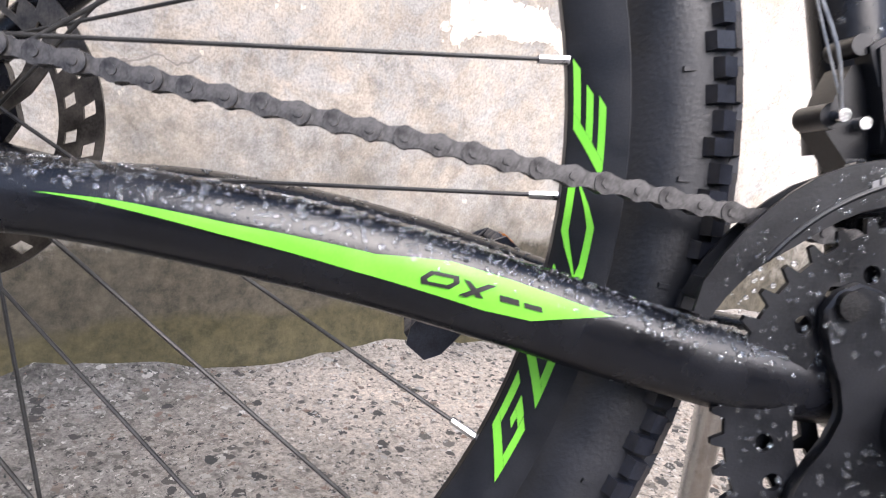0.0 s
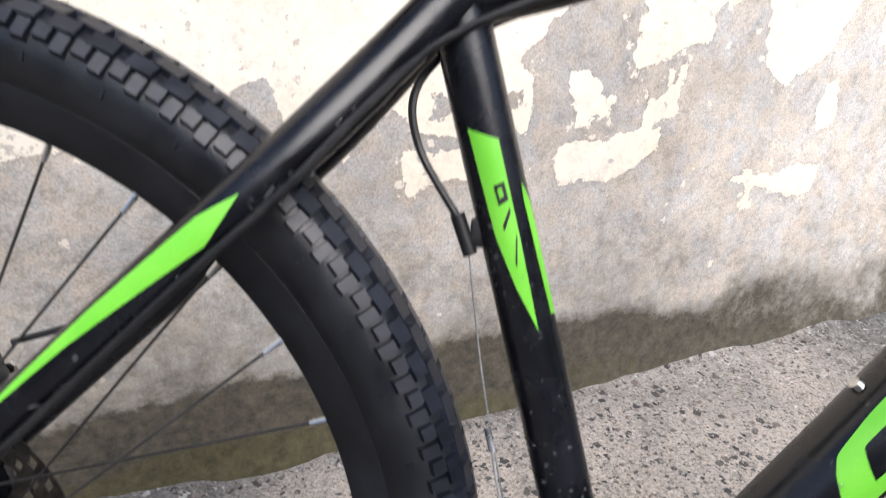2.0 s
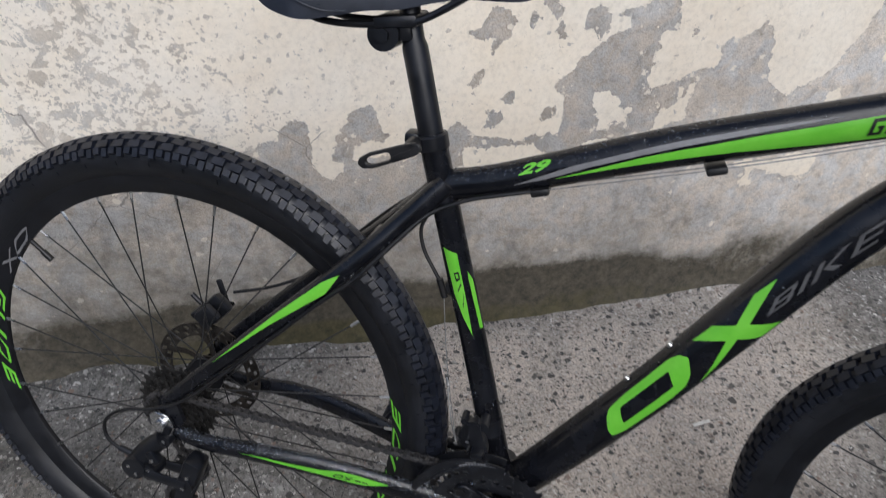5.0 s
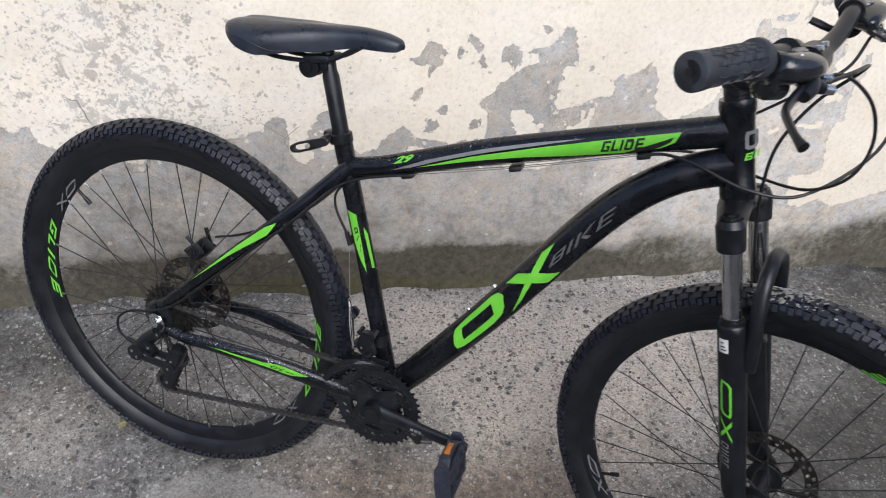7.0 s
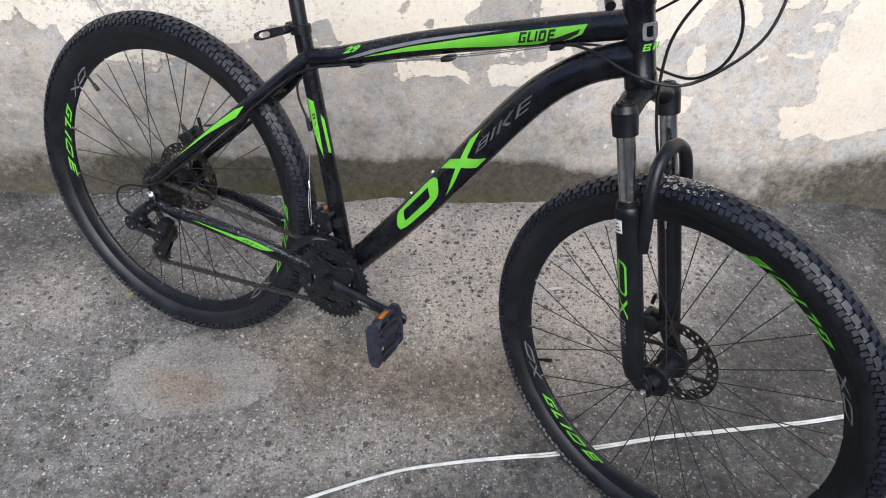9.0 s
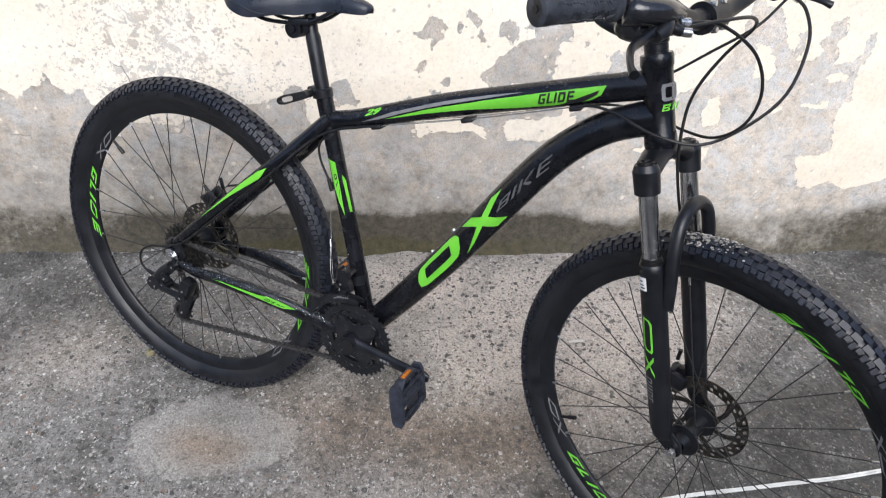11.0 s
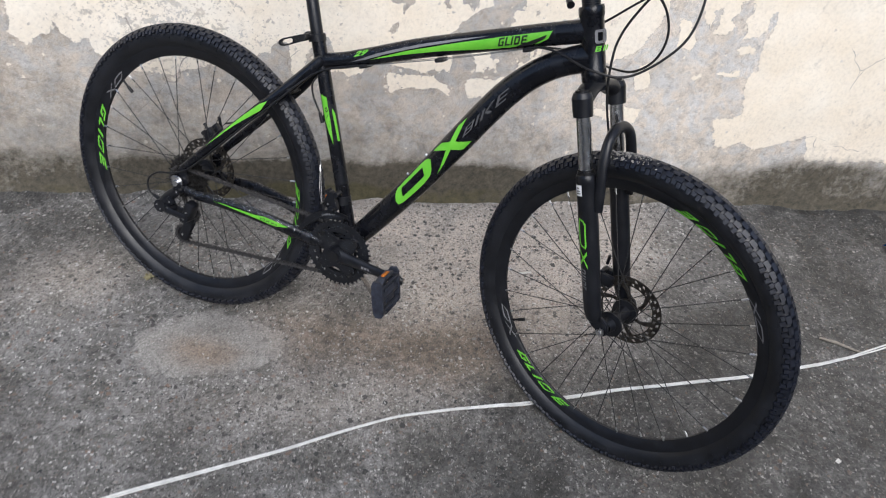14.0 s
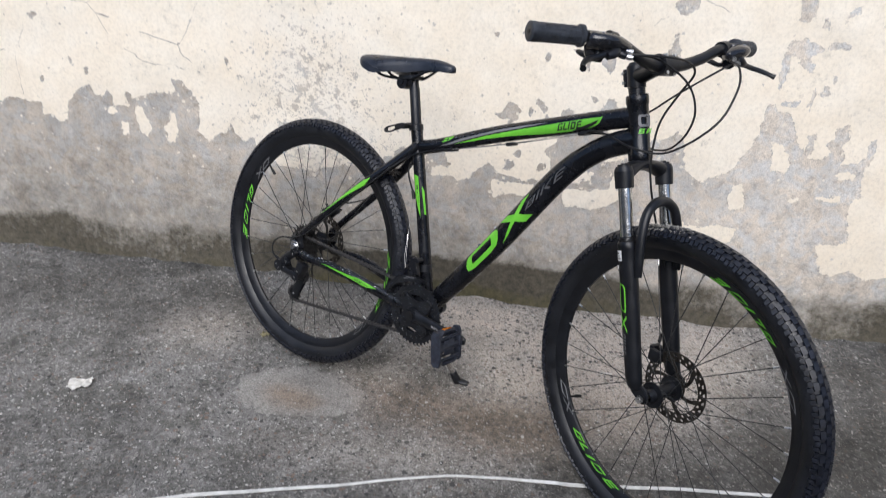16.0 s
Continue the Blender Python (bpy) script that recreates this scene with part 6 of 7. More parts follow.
for side in (-1, 1):
    way = Vector((math.cos(radians(crank_deg)), 0, math.sin(radians(crank_deg)))) * (1 if side < 0 else -1)
    y0, y1 = (-0.0570, -0.0715) if side < 0 else (0.066, 0.086)
    if side > 0:
        bm = bmesh.new()
    arm = [BB + way * s + Vector((0, y0 + (y1 - y0) * f, 0)) for s, f in ((-0.012, 0.0), (0.0, 0.0), (0.03, 0.08), (0.09, 0.5), (0.15, 0.92), (0.17, 1.0), (0.182, 1.0))]
    sizes = ((0.006, 0.012), (0.0105, 0.0185), (0.009, 0.0155), (0.0075, 0.0125), (0.0072, 0.0122), (0.0078, 0.0135), (0.004, 0.008))
    line([(*p, *s) for p, s in zip(arm, sizes)], 3, 16).into(bm)
    rod(bm, BB + Vector((0, y0 - 0.0105 * (1 if side < 0 else -1), 0)), BB + Vector((0, y0 + 0.010 * (1 if side < 0 else -1), 0)), 0.0185, 0.021, seg=32)
    crank = on_bike("crank_arm", bm, SATIN, "black crank arm")
    bm = bmesh.new()
    rod(bm, BB + Vector((0, y0 - 0.0135 * (1 if side < 0 else -1), 0)), BB + Vector((0, y0, 0)), 0.0125, 0.0135, seg=28)
    part("crank_bolt", bm, PLASTIC, crank)
    if side < 0:
        part("print_decal", sheet([[(BB.x + 0.075 + 0.008 * k, BB.z + 0.001 - 0.026 * (0.075 + 0.008 * k) - 0.0035), (BB.x + 0.081 + 0.008 * k, BB.z + 0.001 - 0.026 * (0.081 + 0.008 * k) - 0.0035), (BB.x + 0.081 + 0.008 * k, BB.z - 0.026 * (0.081 + 0.008 * k) + 0.0035), (BB.x + 0.075 + 0.008 * k, BB.z - 0.026 * (0.075 + 0.008 * k) + 0.0035)] for k in range(5)], lambda x, z: Vector((x, -0.0712 - 0.0030 * (x - 0.5115) / 0.03 * 0.4, z))), GREY_INK, crank)
    # pedal hangs on end, its plate upright
    end = BB + way * 0.170 + Vector((0, y1, 0))
    out = -1 if side < 0 else 1
    tilt = Matrix.Translation(end) @ Matrix.Rotation(radians(-12 if side < 0 else 34), 4, "Y")
    bm = bmesh.new()
    rod(bm, (0, 0, 0), (0, out * 0.105, 0), 0.0065, seg=12)
    rod(bm, (0, out * 0.008, 0), (0, out * 0.016, 0), 0.0095, seg=12)
    rod(bm, (0, out * 0.018, 0), (0, out * 0.106, 0), 0.0115, seg=14)
    for yy in (0.020, 0.106):
        outline = [(-0.012, -0.034), (-0.007, -0.043), (0.007, -0.043), (0.012, -0.034), (0.0135, 0.0), (0.012, 0.034), (0.007, 0.043), (-0.007, 0.043), (-0.012, 0.034), (-0.0135, 0.0)]
        plate(bm, outline, out * (yy - 0.0035), out * (yy + 0.0035))
    for zz in (-0.0395, 0.0395):
        box(bm, (0.018, 0.050, 0.007), (0, out * 0.063, zz), bevel=0.0015)
        for yy, turn_x in ((0.030, 38), (0.096, -38)):
            box(bm, (0.020, 0.030, 0.006), (0, out * yy, zz * 0.80), Matrix.Rotation(radians(turn_x * (1 if zz > 0 else -1) * out), 4, "X"), 0.0015)
    for xx in (-0.010, 0.010):
        for zz in (-0.026, 0.026):
            box(bm, (0.004, 0.086, 0.005), (xx, out * 0.063, zz))
        box(bm, (0.004, 0.040, 0.036), (xx * 0.8, out * 0.063, 0), bevel=0.001)
    bmesh.ops.transform(bm, matrix=tilt, verts=bm.verts)
    pedal = on_bike("pedal", bm, PEDAL, "scuffed black plastic pedal with orange reflectors")
    for zz in (-0.0437, 0.0437):
        bm = bmesh.new()
        box(bm, (0.009, 0.028, 0.003), (0, out * 0.063, zz), bevel=0.001)
        bmesh.ops.transform(bm, matrix=tilt, verts=bm.verts)
        part("reflector", bm, ORANGE, pedal, "orange reflector")


# chain: one link after the other along its loop
def arc(cx, cz, r, a0, a1, y, n=24):
    return [(cx + r * math.cos(radians(a0 + (a1 - a0) * k / n)), y, cz + r * math.sin(radians(a0 + (a1 - a0) * k / n))) for k in range(n + 1)]


UPPER_PULLEY, LOWER_PULLEY = (0.026, -0.086), (0.007, -0.149)
loop = arc(BB.x, BB.z, 0.0650, 93, -97, CY) + arc(*LOWER_PULLEY, 0.0222, -85, -262, -0.0545) + arc(*UPPER_PULLEY, 0.0222, -50, 120, -0.0545, 10) + arc(0, 0, 0.0325, 262, 86, -0.0565)
loop.append(loop[0])
loop = np.array(loop)
dist = np.r_[0, np.cumsum(np.linalg.norm(np.diff(loop, axis=0), axis=1))]
COUNT = int(round(dist[-1] / 0.0127 / 2)) * 2
pins = [np.array([np.interp(d, dist, loop[:, k]) for k in range(3)]) for d in np.linspace(0, dist[-1], COUNT + 1)]


def link_mesh(outer):
    bm = bmesh.new()
    side_a = [(0.00635 + 0.0043 * math.cos(radians(d)), 0.0043 * math.sin(radians(d))) for d in range(-125, 126, 25)]
    outline = side_a + [(0.0, 0.0027)] + [(-x, -z) for x, z in side_a] + [(0.0, -0.0027)]
    y = 0.0036 if outer else 0.0025
    for s in (-1, 1):
        plate(bm, outline, s * y, s * (y + 0.001))
    for x in (-0.00635, 0.00635):
        if outer:
            rod(bm, (x, -0.0053, 0), (x, 0.0053, 0), 0.0017, seg=10)
        else:
            rod(bm, (x, -0.0026, 0), (x, 0.0026, 0), 0.0039, seg=10)
    return finish(bm, "chain_link", angle=30)


LINKS = (link_mesh(False), link_mesh(True))
chain = None
for k in range(COUNT):
    a, b_ = Vector(pins[k]), Vector(pins[k + 1])
    m = Matrix.Translation((a + b_) / 2) @ Matrix.Rotation(math.atan2(-(b_.z - a.z), b_.x - a.x), 4, "Y")
    if chain is None:
        chain = on_bike("chain", LINKS[k % 2], CHAIN_STEEL, "grimy grey steel chain")
        chain.matrix_basis = HUB @ m
        inverse = m.inverted()
    else:
        part("chain_link", LINKS[k % 2], CHAIN_STEEL, chain, at=inverse @ m)

# rear gear mechanism
bm = bmesh.new()
rod(bm, (0.008, -0.070, -0.022), (0.008, -0.088, -0.022), 0.0095, seg=16)
box(bm, (0.018, 0.012, 0.034), (0.004, -0.076, -0.016), Matrix.Rotation(radians(15), 4, "Y"), 0.003)
line([(0.006, -0.082, -0.020, 0.012, 0.012), (-0.014, -0.084, -0.040, 0.013, 0.014), (-0.030, -0.087, -0.064, 0.014, 0.016)], 4, 14).into(bm)
rod(bm, (-0.030, -0.103, -0.066), (-0.030, -0.071, -0.066), 0.0165, 0.0175, seg=24)
rod(bm, (-0.010, -0.100, -0.070), (-0.010, -0.074, -0.070), 0.0120, seg=20)
for dy in (-0.099, -0.075):
    line([(-0.026, dy, -0.070, 0.0035, 0.009), (0.008, dy, -0.074, 0.0035, 0.0085), (0.044, dy, -0.076, 0.0035, 0.009)], 3, 10).into(bm)
box(bm, (0.026, 0.030, 0.046), (0.047, -0.084, -0.060), Matrix.Rotation(radians(18), 4, "Y"), 0.006)
rod(bm, (0.040, -0.101, -0.078), (0.040, -0.060, -0.078), 0.0135, 0.0145, seg=20)
box(bm, (0.012, 0.014, 0.022), (-0.004, -0.092, -0.046), Matrix.Rotation(radians(-35), 4, "Y"), 0.003)
rod(bm, (-0.036, -0.088, -0.056), (-0.058, -0.088, -0.050), 0.0048, 0.0042, seg=12)
mech = on_bike("rear_derailleur", bm, SATIN, "black rear derailleur")
for y in (-0.0605, -0.0485):
    bm = bmesh.new()
    line([(0.034, y, -0.068, 0.0014, 0.0125), (0.030, y, -0.090, 0.0014, 0.0135), (0.018, y, -0.126, 0.0014, 0.0125), (0.005, y, -0.160, 0.0014, 0.0105)], 4, 12).into(bm)
    part("cage_plate", bm, SATIN, mech)
for x, z in (UPPER_PULLEY, LOWER_PULLEY):
    bm = plate(bmesh.new(), [(x + p, z + q) for p, q in gear(11, 0.0222, 0.006)], -0.0563, -0.0528)
    part("jockey_wheel", bm, PLASTIC, mech)
for x, y, z in ((0.008, -0.089, -0.022), (-0.036, -0.1045, -0.062), (-0.026, -0.1045, -0.074), (-0.010, -0.1015, -0.066), (0.040, -0.1025, -0.080), (0.046, -0.1005, -0.062), (0.007, -0.0640, -0.149), (-0.004, -0.1005, -0.048)):
    bm = bmesh.new()
    rod(bm, (x, y, z), (x, y + 0.004, z), 0.0028, seg=10)
    part("bolt", bm, STEEL, mech)
bm = bmesh.new()
rod(bm, (-0.016, -0.066, -0.118), (-0.017, -0.066, -0.142), 0.0010, seg=8)
rod(bm, (-0.017, -0.066, -0.138), (-0.018, -0.066, -0.156), 0.0020, seg=8)
part("cable_end", bm, STEEL, mech)

# the bare alloy hanger that carries it
bm = plate(bmesh.new(), [(-0.016, 0.010), (-0.006, 0.016), (0.010, 0.014), (0.018, 0.002), (0.016, -0.018), (0.006, -0.028), (-0.006, -0.024), (-0.014, -0.006)], -0.0735, -0.0785)
bmesh.ops.bevel(bm, geom=list(bm.edges), offset=0.0012, segments=2, affect="EDGES")
rod(bm, (0.001, -0.078, -0.002), (0.001, -0.085, -0.002), 0.0085, 0.0075, seg=18)
rod(bm, (0.010, -0.078, -0.020), (0.010, -0.083, -0.020), 0.0055, seg=12)
part("hanger", bm, CHROME, mech, "bare alloy derailleur hanger")

# front gear mechanism
bm = bmesh.new()
axis = (Vector((0.314, 0, 0.421)) - BB).normalized()
c = Vector((0.4175, 0, 0.068))
rod(bm, c - axis * 0.010, c + axis * 0.010, 0.0195, seg=24)
arm = plate(bmesh.new(), [(0.3935, 0.0925), (0.3985, 0.0965), (0.4085, 0.0975), (0.4125, 0.0945), (0.4135, 0.088), (0.4150, 0.079), (0.4200, 0.0735), (0.4225, 0.068), (0.4260, 0.056), (0.4060, 0.055), (0.4035, 0.066), (0.4000, 0.078)], -0.0430, -0.0300)
bmesh.ops.bevel(arm, geom=[e for e in arm.edges if e.verts[0].co.y < -0.04 and e.verts[1].co.y < -0.04], offset=0.0022, segments=2, affect="EDGES")
arm_mesh = bpy.data.meshes.new("arm")
arm.to_mesh(arm_mesh)
arm.free()
bm.from_mesh(arm_mesh)
inner = plate(bmesh.new(), [(0.3860, 0.060), (0.3880, 0.074), (0.3920, 0.086), (0.4060, 0.090), (0.4140, 0.070), (0.4150, 0.044), (0.4020, 0.044)], -0.0340, -0.0160)
inner.to_mesh(arm_mesh)
inner.free()
bm.from_mesh(arm_mesh)
rod(bm, (0.4155, -0.040, 0.0915), (0.4155, -0.018, 0.0915), 0.0062, seg=20)
rod(bm, (0.3915, -0.039, 0.0930), (0.3915, -0.020, 0.0930), 0.0042, seg=16)
rod(bm, (0.3850, -0.040, 0.0645), (0.3850, -0.020, 0.0645), 0.0052, seg=16)
box(bm, (0.016, 0.026, 0.010), (0.414, -0.043, 0.0575), bevel=0.003)
bmesh.ops.translate(bm, verts=bm.verts, vec=(-0.002, 0, -0.0105))
fd = on_bike("front_derailleur", bm, SATIN, "black front derailleur")
for y, drop_by in ((-0.0540, 0.0), (-0.0330, 0.004)):
    sweep = [163 - 6.0 * k for k in range(14)]
    low_r = lambda a: np.interp(a, (85, 105, 120, 138, 152, 163), (0.0945, 0.0938, 0.0972, 0.0992, 0.1055, 0.1085)) - drop_by - 0.006
    high_r = lambda a: np.interp(a, (85, 98, 110, 125, 160, 163), (0.1040, 0.1075, 0.1120, 0.1165, 0.1175, 0.1150)) - drop_by - 0.006
    pts = [(BB.x + low_r(a) * math.cos(radians(a)), BB.z + low_r(a) * math.sin(radians(a))) for a in sweep]
    pts += [(BB.x + high_r(a) * math.cos(radians(a)), BB.z + high_r(a) * math.sin(radians(a))) for a in sweep[::-1]]
    part("cage_plate", plate(bmesh.new(), pts, y - 0.0009, y + 0.0009), SATIN, fd)
rib = [(BB.x + 0.0975 * math.cos(radians(a)), -0.0550, BB.z + 0.0975 * math.sin(radians(a))) for a in range(146, 88, -6)]
part("cage_rib", wire(rib, 0.0011, 2, 6).mesh(), SATIN, fd)
bm = bmesh.new()
a = radians(158)
box(bm, (0.009, 0.021, 0.0035), (BB.x + 0.106 * math.cos(a), -0.0435, BB.z + 0.106 * math.sin(a)), Matrix.Rotation(radians(-68), 4, "Y"), 0.001)
part("cage_bridge", bm, SATIN, fd)
def ring_bar(a0, a1, r0, r1):
    return [(BB.x + rr * math.cos(radians(aa)), BB.z + rr * math.sin(radians(aa))) for rr, aa in ((r0, a0), (r0, a1), (r1, a1 - 0.5), (r1, a0 - 0.5))]


part("print_decal", sheet([ring_bar(118.5 - 2.2 * k, 116.9 - 2.2 * k, 0.0975, 0.1008) for k in range(9)] + [ring_bar(113.5, 106.0, 0.1018, 0.1030)], lambda x, z: Vector((x, -0.0556, z))), GREY_INK, fd, "pale print bars")
for x, y, z in ((0.3837, -0.0435, 0.0539), (0.3995, -0.0300, 0.0835), (0.3970, -0.0365, 0.0535), (0.3985, -0.0365, 0.0375)):
    bm = bmesh.new()
    rod(bm, (x, y - 0.003, z), (x, y + 0.004, z), 0.0026, seg=10)
    part("bolt", bm, CHROME, fd)
part("cable", wire([(0.3405, -0.004, 0.238), (0.354, -0.018, 0.165), (0.369, -0.032, 0.105), (0.3837, -0.0445, 0.0555)], 0.0006, 4, 6).mesh(), CABLE, fd, "bare steel cable")
part("cable_tail", wire([(0.3835, -0.0445, 0.0535), (0.3765, -0.045, 0.078), (0.3665, -0.034, 0.108), (0.362, -0.027, 0.127)], 0.0008, 4, 6).mesh(), CABLE, fd)
bm = bmesh.new()
rod(bm, (0.3632, -0.0280, 0.123), (0.3590, -0.0250, 0.136), 0.0020, seg=8)
part("cable_end", bm, STEEL, fd, "crimped steel cable end")

# cables and their housings
for label, pts, r, mat in (
    ("black brake cable housing arching past the head tube", [(1.026, 0.090, 0.703), (1.052, 0.055, 0.688), (1.068, 0.020, 0.645), (1.055, -0.020, 0.572), (0.986, -0.046, 0.502), (0.916, -0.052, 0.494), (0.845, -0.036, 0.508), (0.805, -0.021, 0.508), (0.775, -0.016, 0.499)], 0.0024, PLASTIC),
    ("black gear cable housing", [(0.920, -0.205, 0.672), (0.958, -0.155, 0.672), (1.006, -0.105, 0.640), (1.028, -0.086, 0.592), (1.020, -0.078, 0.545), (0.987, -0.046, 0.510), (0.940, 0.012, 0.496), (0.905, 0.040, 0.497), (0.84, 0.030, 0.506), (0.78, 0.012, 0.499)], 0.0022, PLASTIC),
    ("black front brake cable housing", [(0.928, -0.215, 0.670), (0.964, -0.156, 0.679), (0.990, -0.090, 0.680), (0.994, -0.040, 0.662), (0.968, -0.016, 0.620), (0.945, -0.012, 0.568), (0.939, -0.010, 0.519), (0.950, -0.008, 0.44), (0.985, 0.020, 0.33), (1.04, 0.052, 0.20), (1.065, 0.060, 0.10), (1.062, 0.062, 0.075)], 0.0024, PLASTIC),
    ("black gear cable housing", [(1.024, 0.090, 0.697), (0.996, 0.030, 0.658), (0.945, 0.024, 0.612), (0.903, 0.032, 0.574), (0.865, 0.030, 0.545), (0.83, 0.026, 0.520), (0.78, 0.0, 0.499)], 0.0022, PLASTIC),
    ("black cable housing under the top tube", [(0.437, -0.014, 0.384), (0.39, -0.0165, 0.370), (0.354, -0.0175, 0.357), (0.317, -0.024, 0.336), (0.285, -0.046, 0.302), (0.249, -0.062, 0.260), (0.20, -0.066, 0.212), (0.10, -0.074, 0.108), (0.035, -0.076, 0.045), (-0.010, -0.080, 0.022), (-0.050, -0.084, 0.012), (-0.076, -0.086, -0.010), (-0.075, -0.088, -0.038), (-0.052, -0.088, -0.055), (-0.036, -0.088, -0.060)], 0.0024, PLASTIC),
    ("black cable housing behind the seat tube", [(0.43, 0.004, 0.381), (0.38, 0.014, 0.366), (0.345, 0.018, 0.352), (0.318, 0.010, 0.332), (0.306, 0.002, 0.310), (0.311, 0.0, 0.284), (0.326, -0.002, 0.260), (0.339, -0.003, 0.242)], 0.0023, PLASTIC),
    ("black brake cable housing on the far stay", [(0.43, 0.014, 0.381), (0.37, 0.018, 0.366), (0.33, 0.022, 0.366), (0.27, 0.044, 0.318), (0.2, 0.066, 0.245), (0.15, 0.070, 0.185), (0.09, 0.070, 0.148), (0.03, 0.070, 0.125)], 0.0024, PLASTIC),
    ("bare steel brake cable under the top tube", [(0.775, -0.016, 0.4985), (0.62, -0.013, 0.442), (0.437, -0.013, 0.3835)], 0.0007, CABLE),
    ("bare steel gear cable under the top tube", [(0.78, 0.002, 0.498), (0.62, 0.002, 0.4405), (0.43, 0.003, 0.381)], 0.0007, CABLE),
    ("bare steel gear cable under the top tube", [(0.78, 0.012, 0.499), (0.62, 0.012, 0.442), (0.43, 0.014, 0.382)], 0.0007, CABLE),
):
    on_bike("cable", wire(pts, r, 6, 8).mesh(), mat, label)
for x, z, w in ((0.777, 0.4965, 0.034), (0.60, 0.4335, 0.03), (0.433, 0.381, 0.036)):
    bm = bmesh.new()
    box(bm, (0.02, w, 0.0085), (x, -0.001, z), Matrix.Rotation(radians(-19), 4, "Y"), 0.0025)
    on_bike("cable_stop", bm, PLASTIC)
bm = bmesh.new()
rod(bm, (0.334, -0.003, 0.25), (0.343, -0.004, 0.228), 0.0042, seg=12)
box(bm, (0.012, 0.008, 0.016), (0.348, -0.002, 0.24), bevel=0.002)
on_bike("cable_stop", bm, PLASTIC)

# brake calipers
for name, put, m in (("rear_caliper", on_bike, Matrix.Translation((0.004, 0.052, 0.096)) @ Matrix.Rotation(radians(-48), 4, "Y") @ Matrix.Scale(0.82, 4)), ("front_caliper", on_fork, Matrix.Translation((-0.044, 0.050, 0.066)) @ Matrix.Rotation(radians(20), 4, "Y") @ Matrix.Scale(0.84, 4))):
    bm = bmesh.new()
    box(bm, (0.058, 0.020, 0.040), (0, 0.013, 0), None, 0.008)
    box(bm, (0.040, 0.016, 0.034), (0, -0.014, 0), None, 0.006)
    rod(bm, (0.0, 0.015, 0), (0.0, 0.034, 0), 0.016, seg=18)
    box(bm, (0.010, 0.006, 0.050), (0.018, 0.036, 0.012), Matrix.Rotation(radians(30), 4, "Y"), 0.002)
    box(bm, (0.012, 0.034, 0.012), (-0.018, 0, 0.016), None, 0.003)
    rod(bm, (-0.026, 0.026, 0.020), (-0.026, 0.026, 0.046), 0.0045, seg=10)
    bmesh.ops.transform(bm, matrix=m, verts=bm.verts)
    cal = put(name, bm, SATIN, "black disc brake caliper")
    for q in ((0.024, 0.025, -0.012), (-0.024, 0.025, -0.012)):
        bm = bmesh.new()
        rod(bm, m @ Vector(q), m @ (Vector(q) + Vector((0, 0.004, 0))), 0.0045, seg=6)
        part("bolt", bm, STEEL, cal)

# kickstand
bm = bmesh.new()
foot = Vector((0.4735, 0.197, -0.318))
hinge = Vector((0.395, 0.034, -0.058))
box(bm, (0.042, 0.034, 0.022), (0.392, 0.022, -0.060), None, 0.004)
rod(bm, (0.395, 0.030, -0.060), (0.395, 0.046, -0.060), 0.013, seg=16)
stand = on_bike("kickstand", bm, SATIN)
part("stand_leg", line([(*hinge, 0.0085), (*(hinge + (foot - hinge) * 0.5), 0.0085), (*(hinge + (foot - hinge) * 0.93), 0.008)], 1, 14).mesh(), CHROME, stand, "bare aluminium leg")
tip = hinge + (foot - hinge) * 0.86
down = BIKE.to_3x3().inverted() @ Vector((0, 0, -1))
flat_foot = bmesh.new()
line([(*tip, 0.0105), (*(foot + (tip - foot) * 0.3), 0.0115), (*(foot + (tip - foot) * 0.1), 0.012)], 1, 14).into(flat_foot)
line([(*(foot + Vector((-0.010, 0, 0)) - down * 0.007), 0.012, 0.007), (*(foot + Vector((0.012, 0.004, 0)) - down * 0.007), 0.014, 0.007), (*(foot + Vector((0.030, 0.008, 0)) - down * 0.007), 0.010, 0.006)], 3, 14).into(flat_foot)
part("rubber_foot", flat_foot, RUBBER, stand)

# rain drops that still cling to the bike
random.seed(4)
FINE_MIST = 700
verts, faces = [], []
ball = bmesh.new()
bmesh.ops.create_icosphere(ball, subdivisions=1, radius=1.0)
ball.verts.ensure_lookup_table()
ball_v, ball_f = [v.co.copy() for v in ball.verts], [tuple(v.index for v in f.verts) for f in ball.faces]
ball.free()
BODY = BIKE.copy()


def drop(p, out, r):
    q = out.to_track_quat("Z", "Y").to_matrix()
    k = len(verts)
    for v in ball_v:
        w = Vector((v.x * r * 1.1, v.y * r, v.z * r * 0.5))
        verts.append(BODY @ (p + q @ w))
    faces.extend(tuple(k + i for i in f) for f in ball_f)


for tube, amount, f0, f1, a0, a1 in ((stays["chain", -1], 1150, 0.03, 0.97, 0.25, 2.2), (stays["chain", 1], 300, 0.1, 0.9, 0.9, 2.6), (seat_tube, 120, 0.05, 0.6, -0.9, 0.9), (top_tube, 620, 0.02, 0.95, 0.45, 1.7), (down_tube, 60, 0.0, 0.5, 0.3, 1.6), (stays["seat", -1], 160, 0.1, 0.9, 0.3, 1.7)):
    for _ in range(amount):
        p, out = tube.place(random.uniform(f0, f1), random.uniform(a0, a1))
        drop(p, out, random.choice((0.0005, 0.0007, 0.0009, 0.0012, 0.0016)) * random.uniform(0.7, 1.2))
for _ in range(FINE_MIST):
    p, out = stays["chain", -1].place(random.uniform(0.03, 0.95), random.gauss(1.0, 0.28))
    drop(p, out, random.uniform(0.0003, 0.0007))
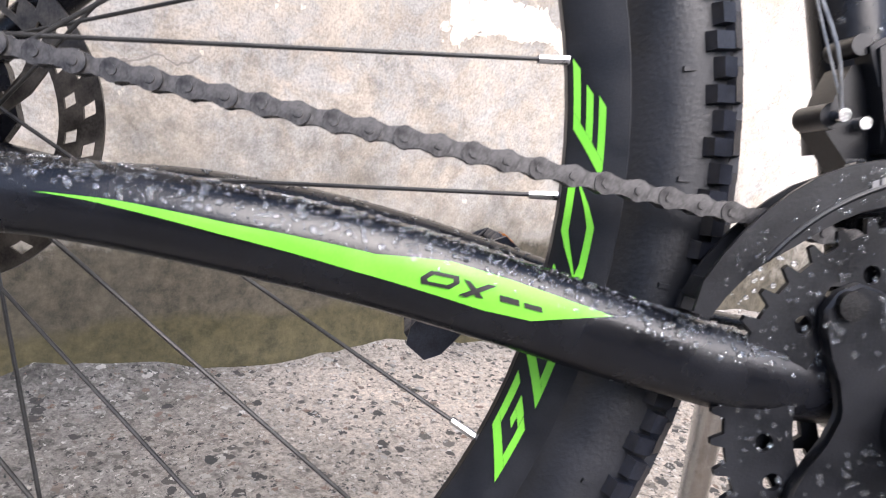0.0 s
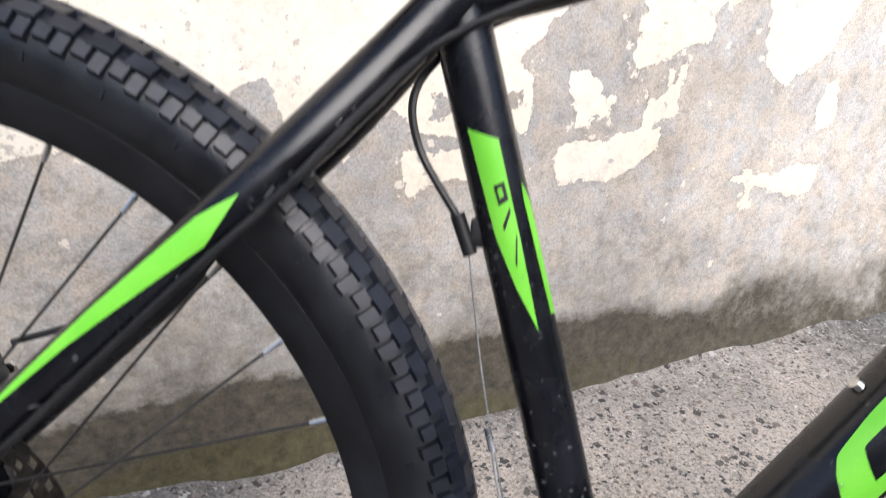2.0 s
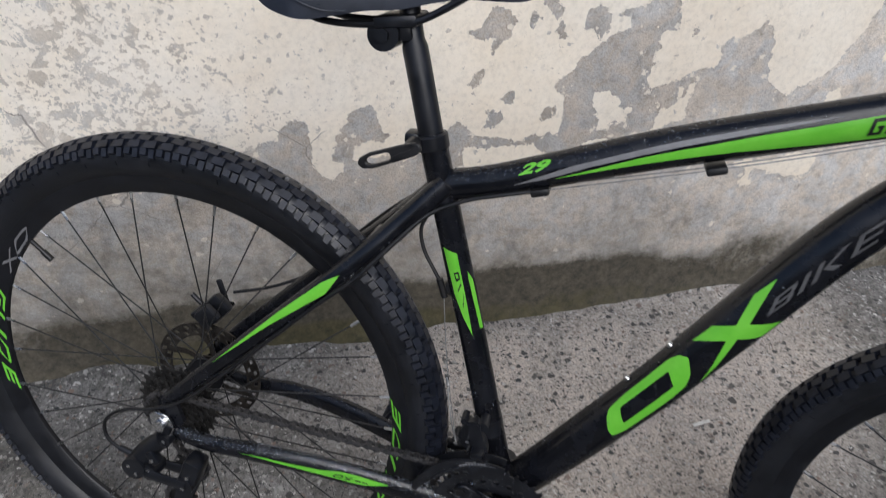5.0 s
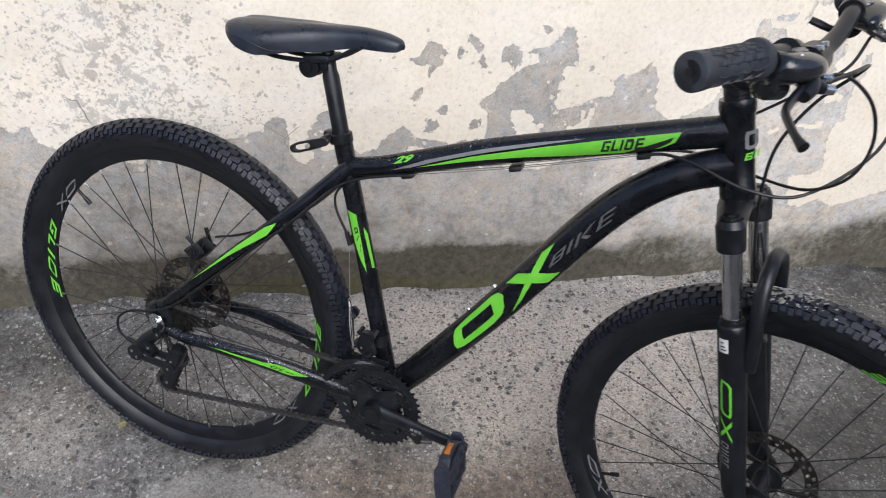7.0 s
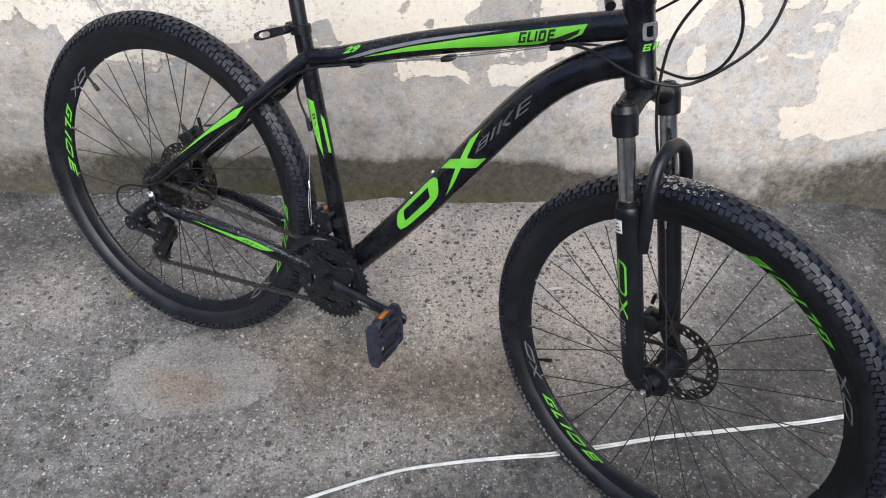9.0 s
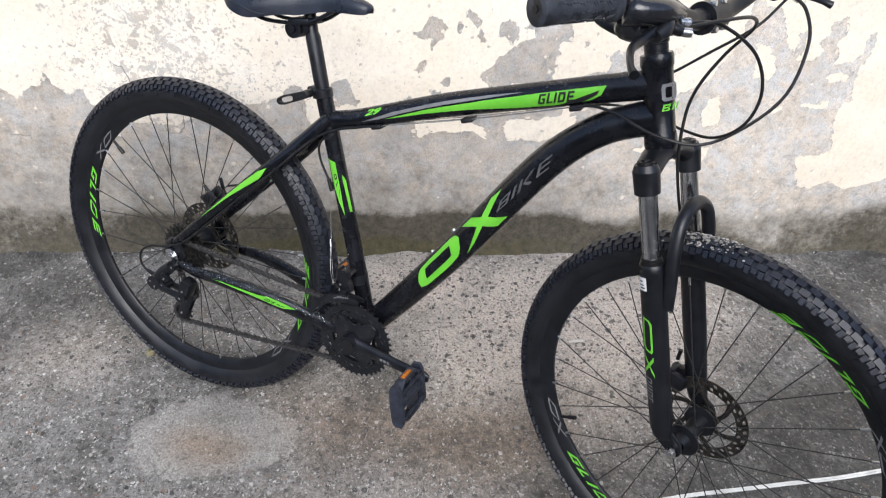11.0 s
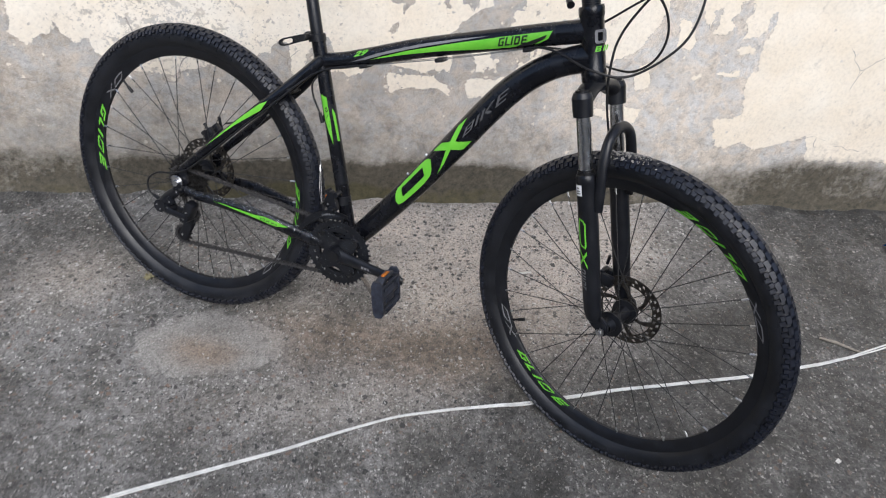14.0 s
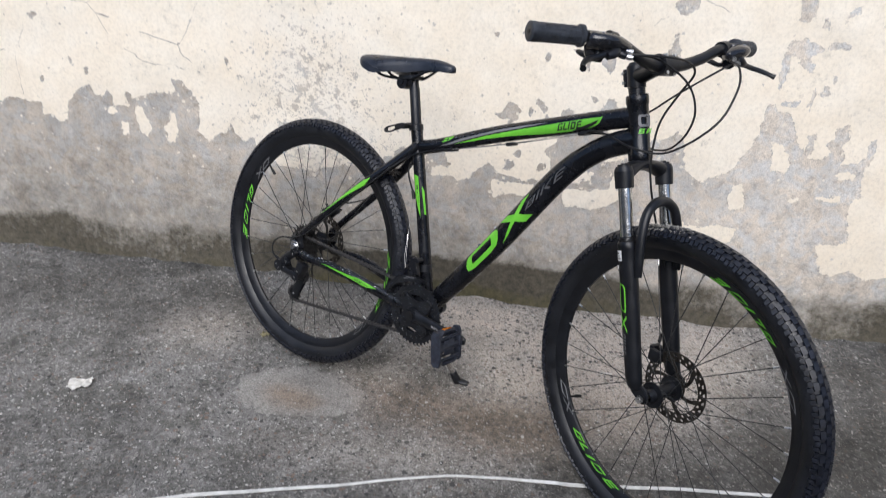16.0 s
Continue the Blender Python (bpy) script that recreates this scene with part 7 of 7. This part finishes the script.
for _ in range(420):
    a, rr = random.uniform(0, 6.28), random.uniform(0.052, 0.084)
    drop(BB + Vector((rr * math.cos(a), -0.0439, rr * math.sin(a))), Vector((0, -1, 0)), random.uniform(0.0006, 0.0014))
for _ in range(150):
    a, u, w = radians(45 + 90 * random.randrange(4)), random.uniform(0.022, 0.062), random.uniform(-0.013, 0.013)
    drop(BB + Vector((u * math.cos(a) - w * math.sin(a), -0.0501, u * math.sin(a) + w * math.cos(a))), Vector((0, -1, 0)), random.uniform(0.0008, 0.0019))
for _ in range(110):
    a, rr = radians(random.uniform(95, 158)), random.uniform(0.093, 0.108)
    drop(BB + Vector((rr * math.cos(a), -0.0550, rr * math.sin(a))), Vector((0, -1, 0)), random.uniform(0.0005, 0.0011))
for _ in range(70):
    x = random.uniform(0.12, 0.39)
    zt, ze, w = [np.interp(x, [s[0] for s in SADDLE], [s[k] for s in SADDLE]) for k in (1, 2, 3)]
    a = random.uniform(-1.25, -0.3)
    p = Vector((x, w * math.sin(a) * (1 - 0.06 * (1 - abs(math.cos(a)))), ze + (zt - ze) * math.cos(a) ** 0.55))
    drop(p, Vector((0, math.sin(a), 0.7 * math.cos(a))).normalized(), random.uniform(0.0006, 0.0014))
tagged(new("rain_drops", from_lists("rain_drops", verts, faces, WATER, True)), "clear rain drops on the black paint", "water", kind="stuff")

# ---- small things on the ground ----
CORD_LINE = [(-2.6, -1.42), (-1.7, -1.17), (-0.9, -0.97), (-0.55, -0.855), (-0.297, -0.757), (-0.06, -0.662), (0.25, -0.566), (0.516, -0.478), (0.703, -0.448), (0.874, -0.432), (1.117, -0.394), (1.461, -0.358), (1.659, -0.323), (1.811, -0.29), (1.952, -0.247), (2.25, -0.16), (2.7, -0.08), (3.4, -0.02)]
bm = bmesh.new()
for shift in (-0.0025, 0.0025):
    rows = smooth_path([(x + random.uniform(-0.004, 0.004), y + shift + random.uniform(-0.0022, 0.0022), 0.0052, 0.0025) for x, y in CORD_LINE], 10)
    Tube([(r[0], r[1] , r[2] + 0.0008 * math.sin(k * 0.9), r[3]) for k, r in enumerate(rows)], 8).into(bm)
tagged(new("twin_cord", finish(bm, "twin_cord")), "white two-strand cord lying across the concrete", "cord").data.materials.append(CORD)


def scrap(name, x, y, size, mat, label, category, crumple, turn_deg, long=1.5, seed=1):
    rnd = random.Random(seed)
    bm = bmesh.new()
    bmesh.ops.create_grid(bm, x_segments=9, y_segments=7, size=0.5)
    for v in bm.verts:
        u, w = v.co.x, v.co.y
        edge = 1 - 0.25 * abs(u) ** 2 * 4 * (1 if "leaf" in name else 0.3)
        v.co = Vector((u * size * long, w * size * edge, crumple * (0.5 + 0.5 * noise.noise(Vector((u * 4, w * 4, seed * 3.7)))) + 0.004 + crumple * 0.4 * rnd.random()))
    made = bmesh.ops.solidify(bm, geom=list(bm.faces), thickness=0.0012)
    ob = new(name, finish(bm, name))
    low = min(v.co.z for v in ob.data.vertices)
    ob.data.materials.append(mat)
    ob.matrix_world = pose(x, y, -low + 0.0005, 0, 0, turn_deg)
    tagged(ob, label, category)
    return ob


scrap("paper_scrap", -0.559, -0.333, 0.042, PAPER, "crumpled pale paper scrap on the concrete", "litter", 0.016, 20, 1.5, 2)
scrap("dry_leaf", -0.145, 0.030, 0.022, LEAF, "small dry yellow leaf beside the tyre", "leaf", 0.012, 50, 1.6, 3)
scrap("paper_scrap", 0.945, 0.06, 0.007, PAPER, "thin torn white paper sliver on the concrete", "litter", 0.004, 5, 5.5, 4)
scrap("paper_scrap", 1.602, -0.618, 0.010, PAPER, "tiny white paper scrap on wet concrete", "litter", 0.005, 35, 1.3, 5)
scrap("wrapper", 2.285, 0.165, 0.075, BLUE, "crumpled shiny blue plastic wrapper on the ground", "litter", 0.035, -12, 2.0, 6)
bm = bmesh.new()
Tube(smooth_path([(1.762, -0.214, 0.005, 0.003), (1.80, -0.232, 0.006, 0.0045), (1.845, -0.262, 0.005, 0.0035), (1.868, -0.27, 0.004, 0.002)], 5), 8).into(bm)
tagged(new("twig", finish(bm, "twig")), "pale dry twig on wet concrete", "twig").data.materials.append(WOOD)

# grit and flecks lying loose on the concrete
random.seed(11)
verts, faces = [], []
for _ in range(1500):
    x, y = random.uniform(-1.6, 2.6), random.uniform(-1.6, 0.4)
    r = random.choice((0.0015, 0.002, 0.0025, 0.003, 0.004)) * random.uniform(0.7, 1.3)
    k, turn_a = len(verts), random.uniform(0, 6.28)
    sx, sy, sz = random.uniform(0.8, 1.8), random.uniform(0.6, 1.2), random.uniform(0.4, 0.8)
    for v in ball_v:
        u, w = v.x * r * sx, v.y * r * sy
        verts.append((x + u * math.cos(turn_a) - w * math.sin(turn_a), y + u * math.sin(turn_a) + w * math.cos(turn_a), v.z * r * sz + r * 0.25))
    faces.extend(tuple(k + i for i in f) for f in ball_f)
tagged(new("loose_grit", from_lists("loose_grit", verts, faces, STONE)), "pale loose grit scattered on the concrete", "gravel", kind="stuff")
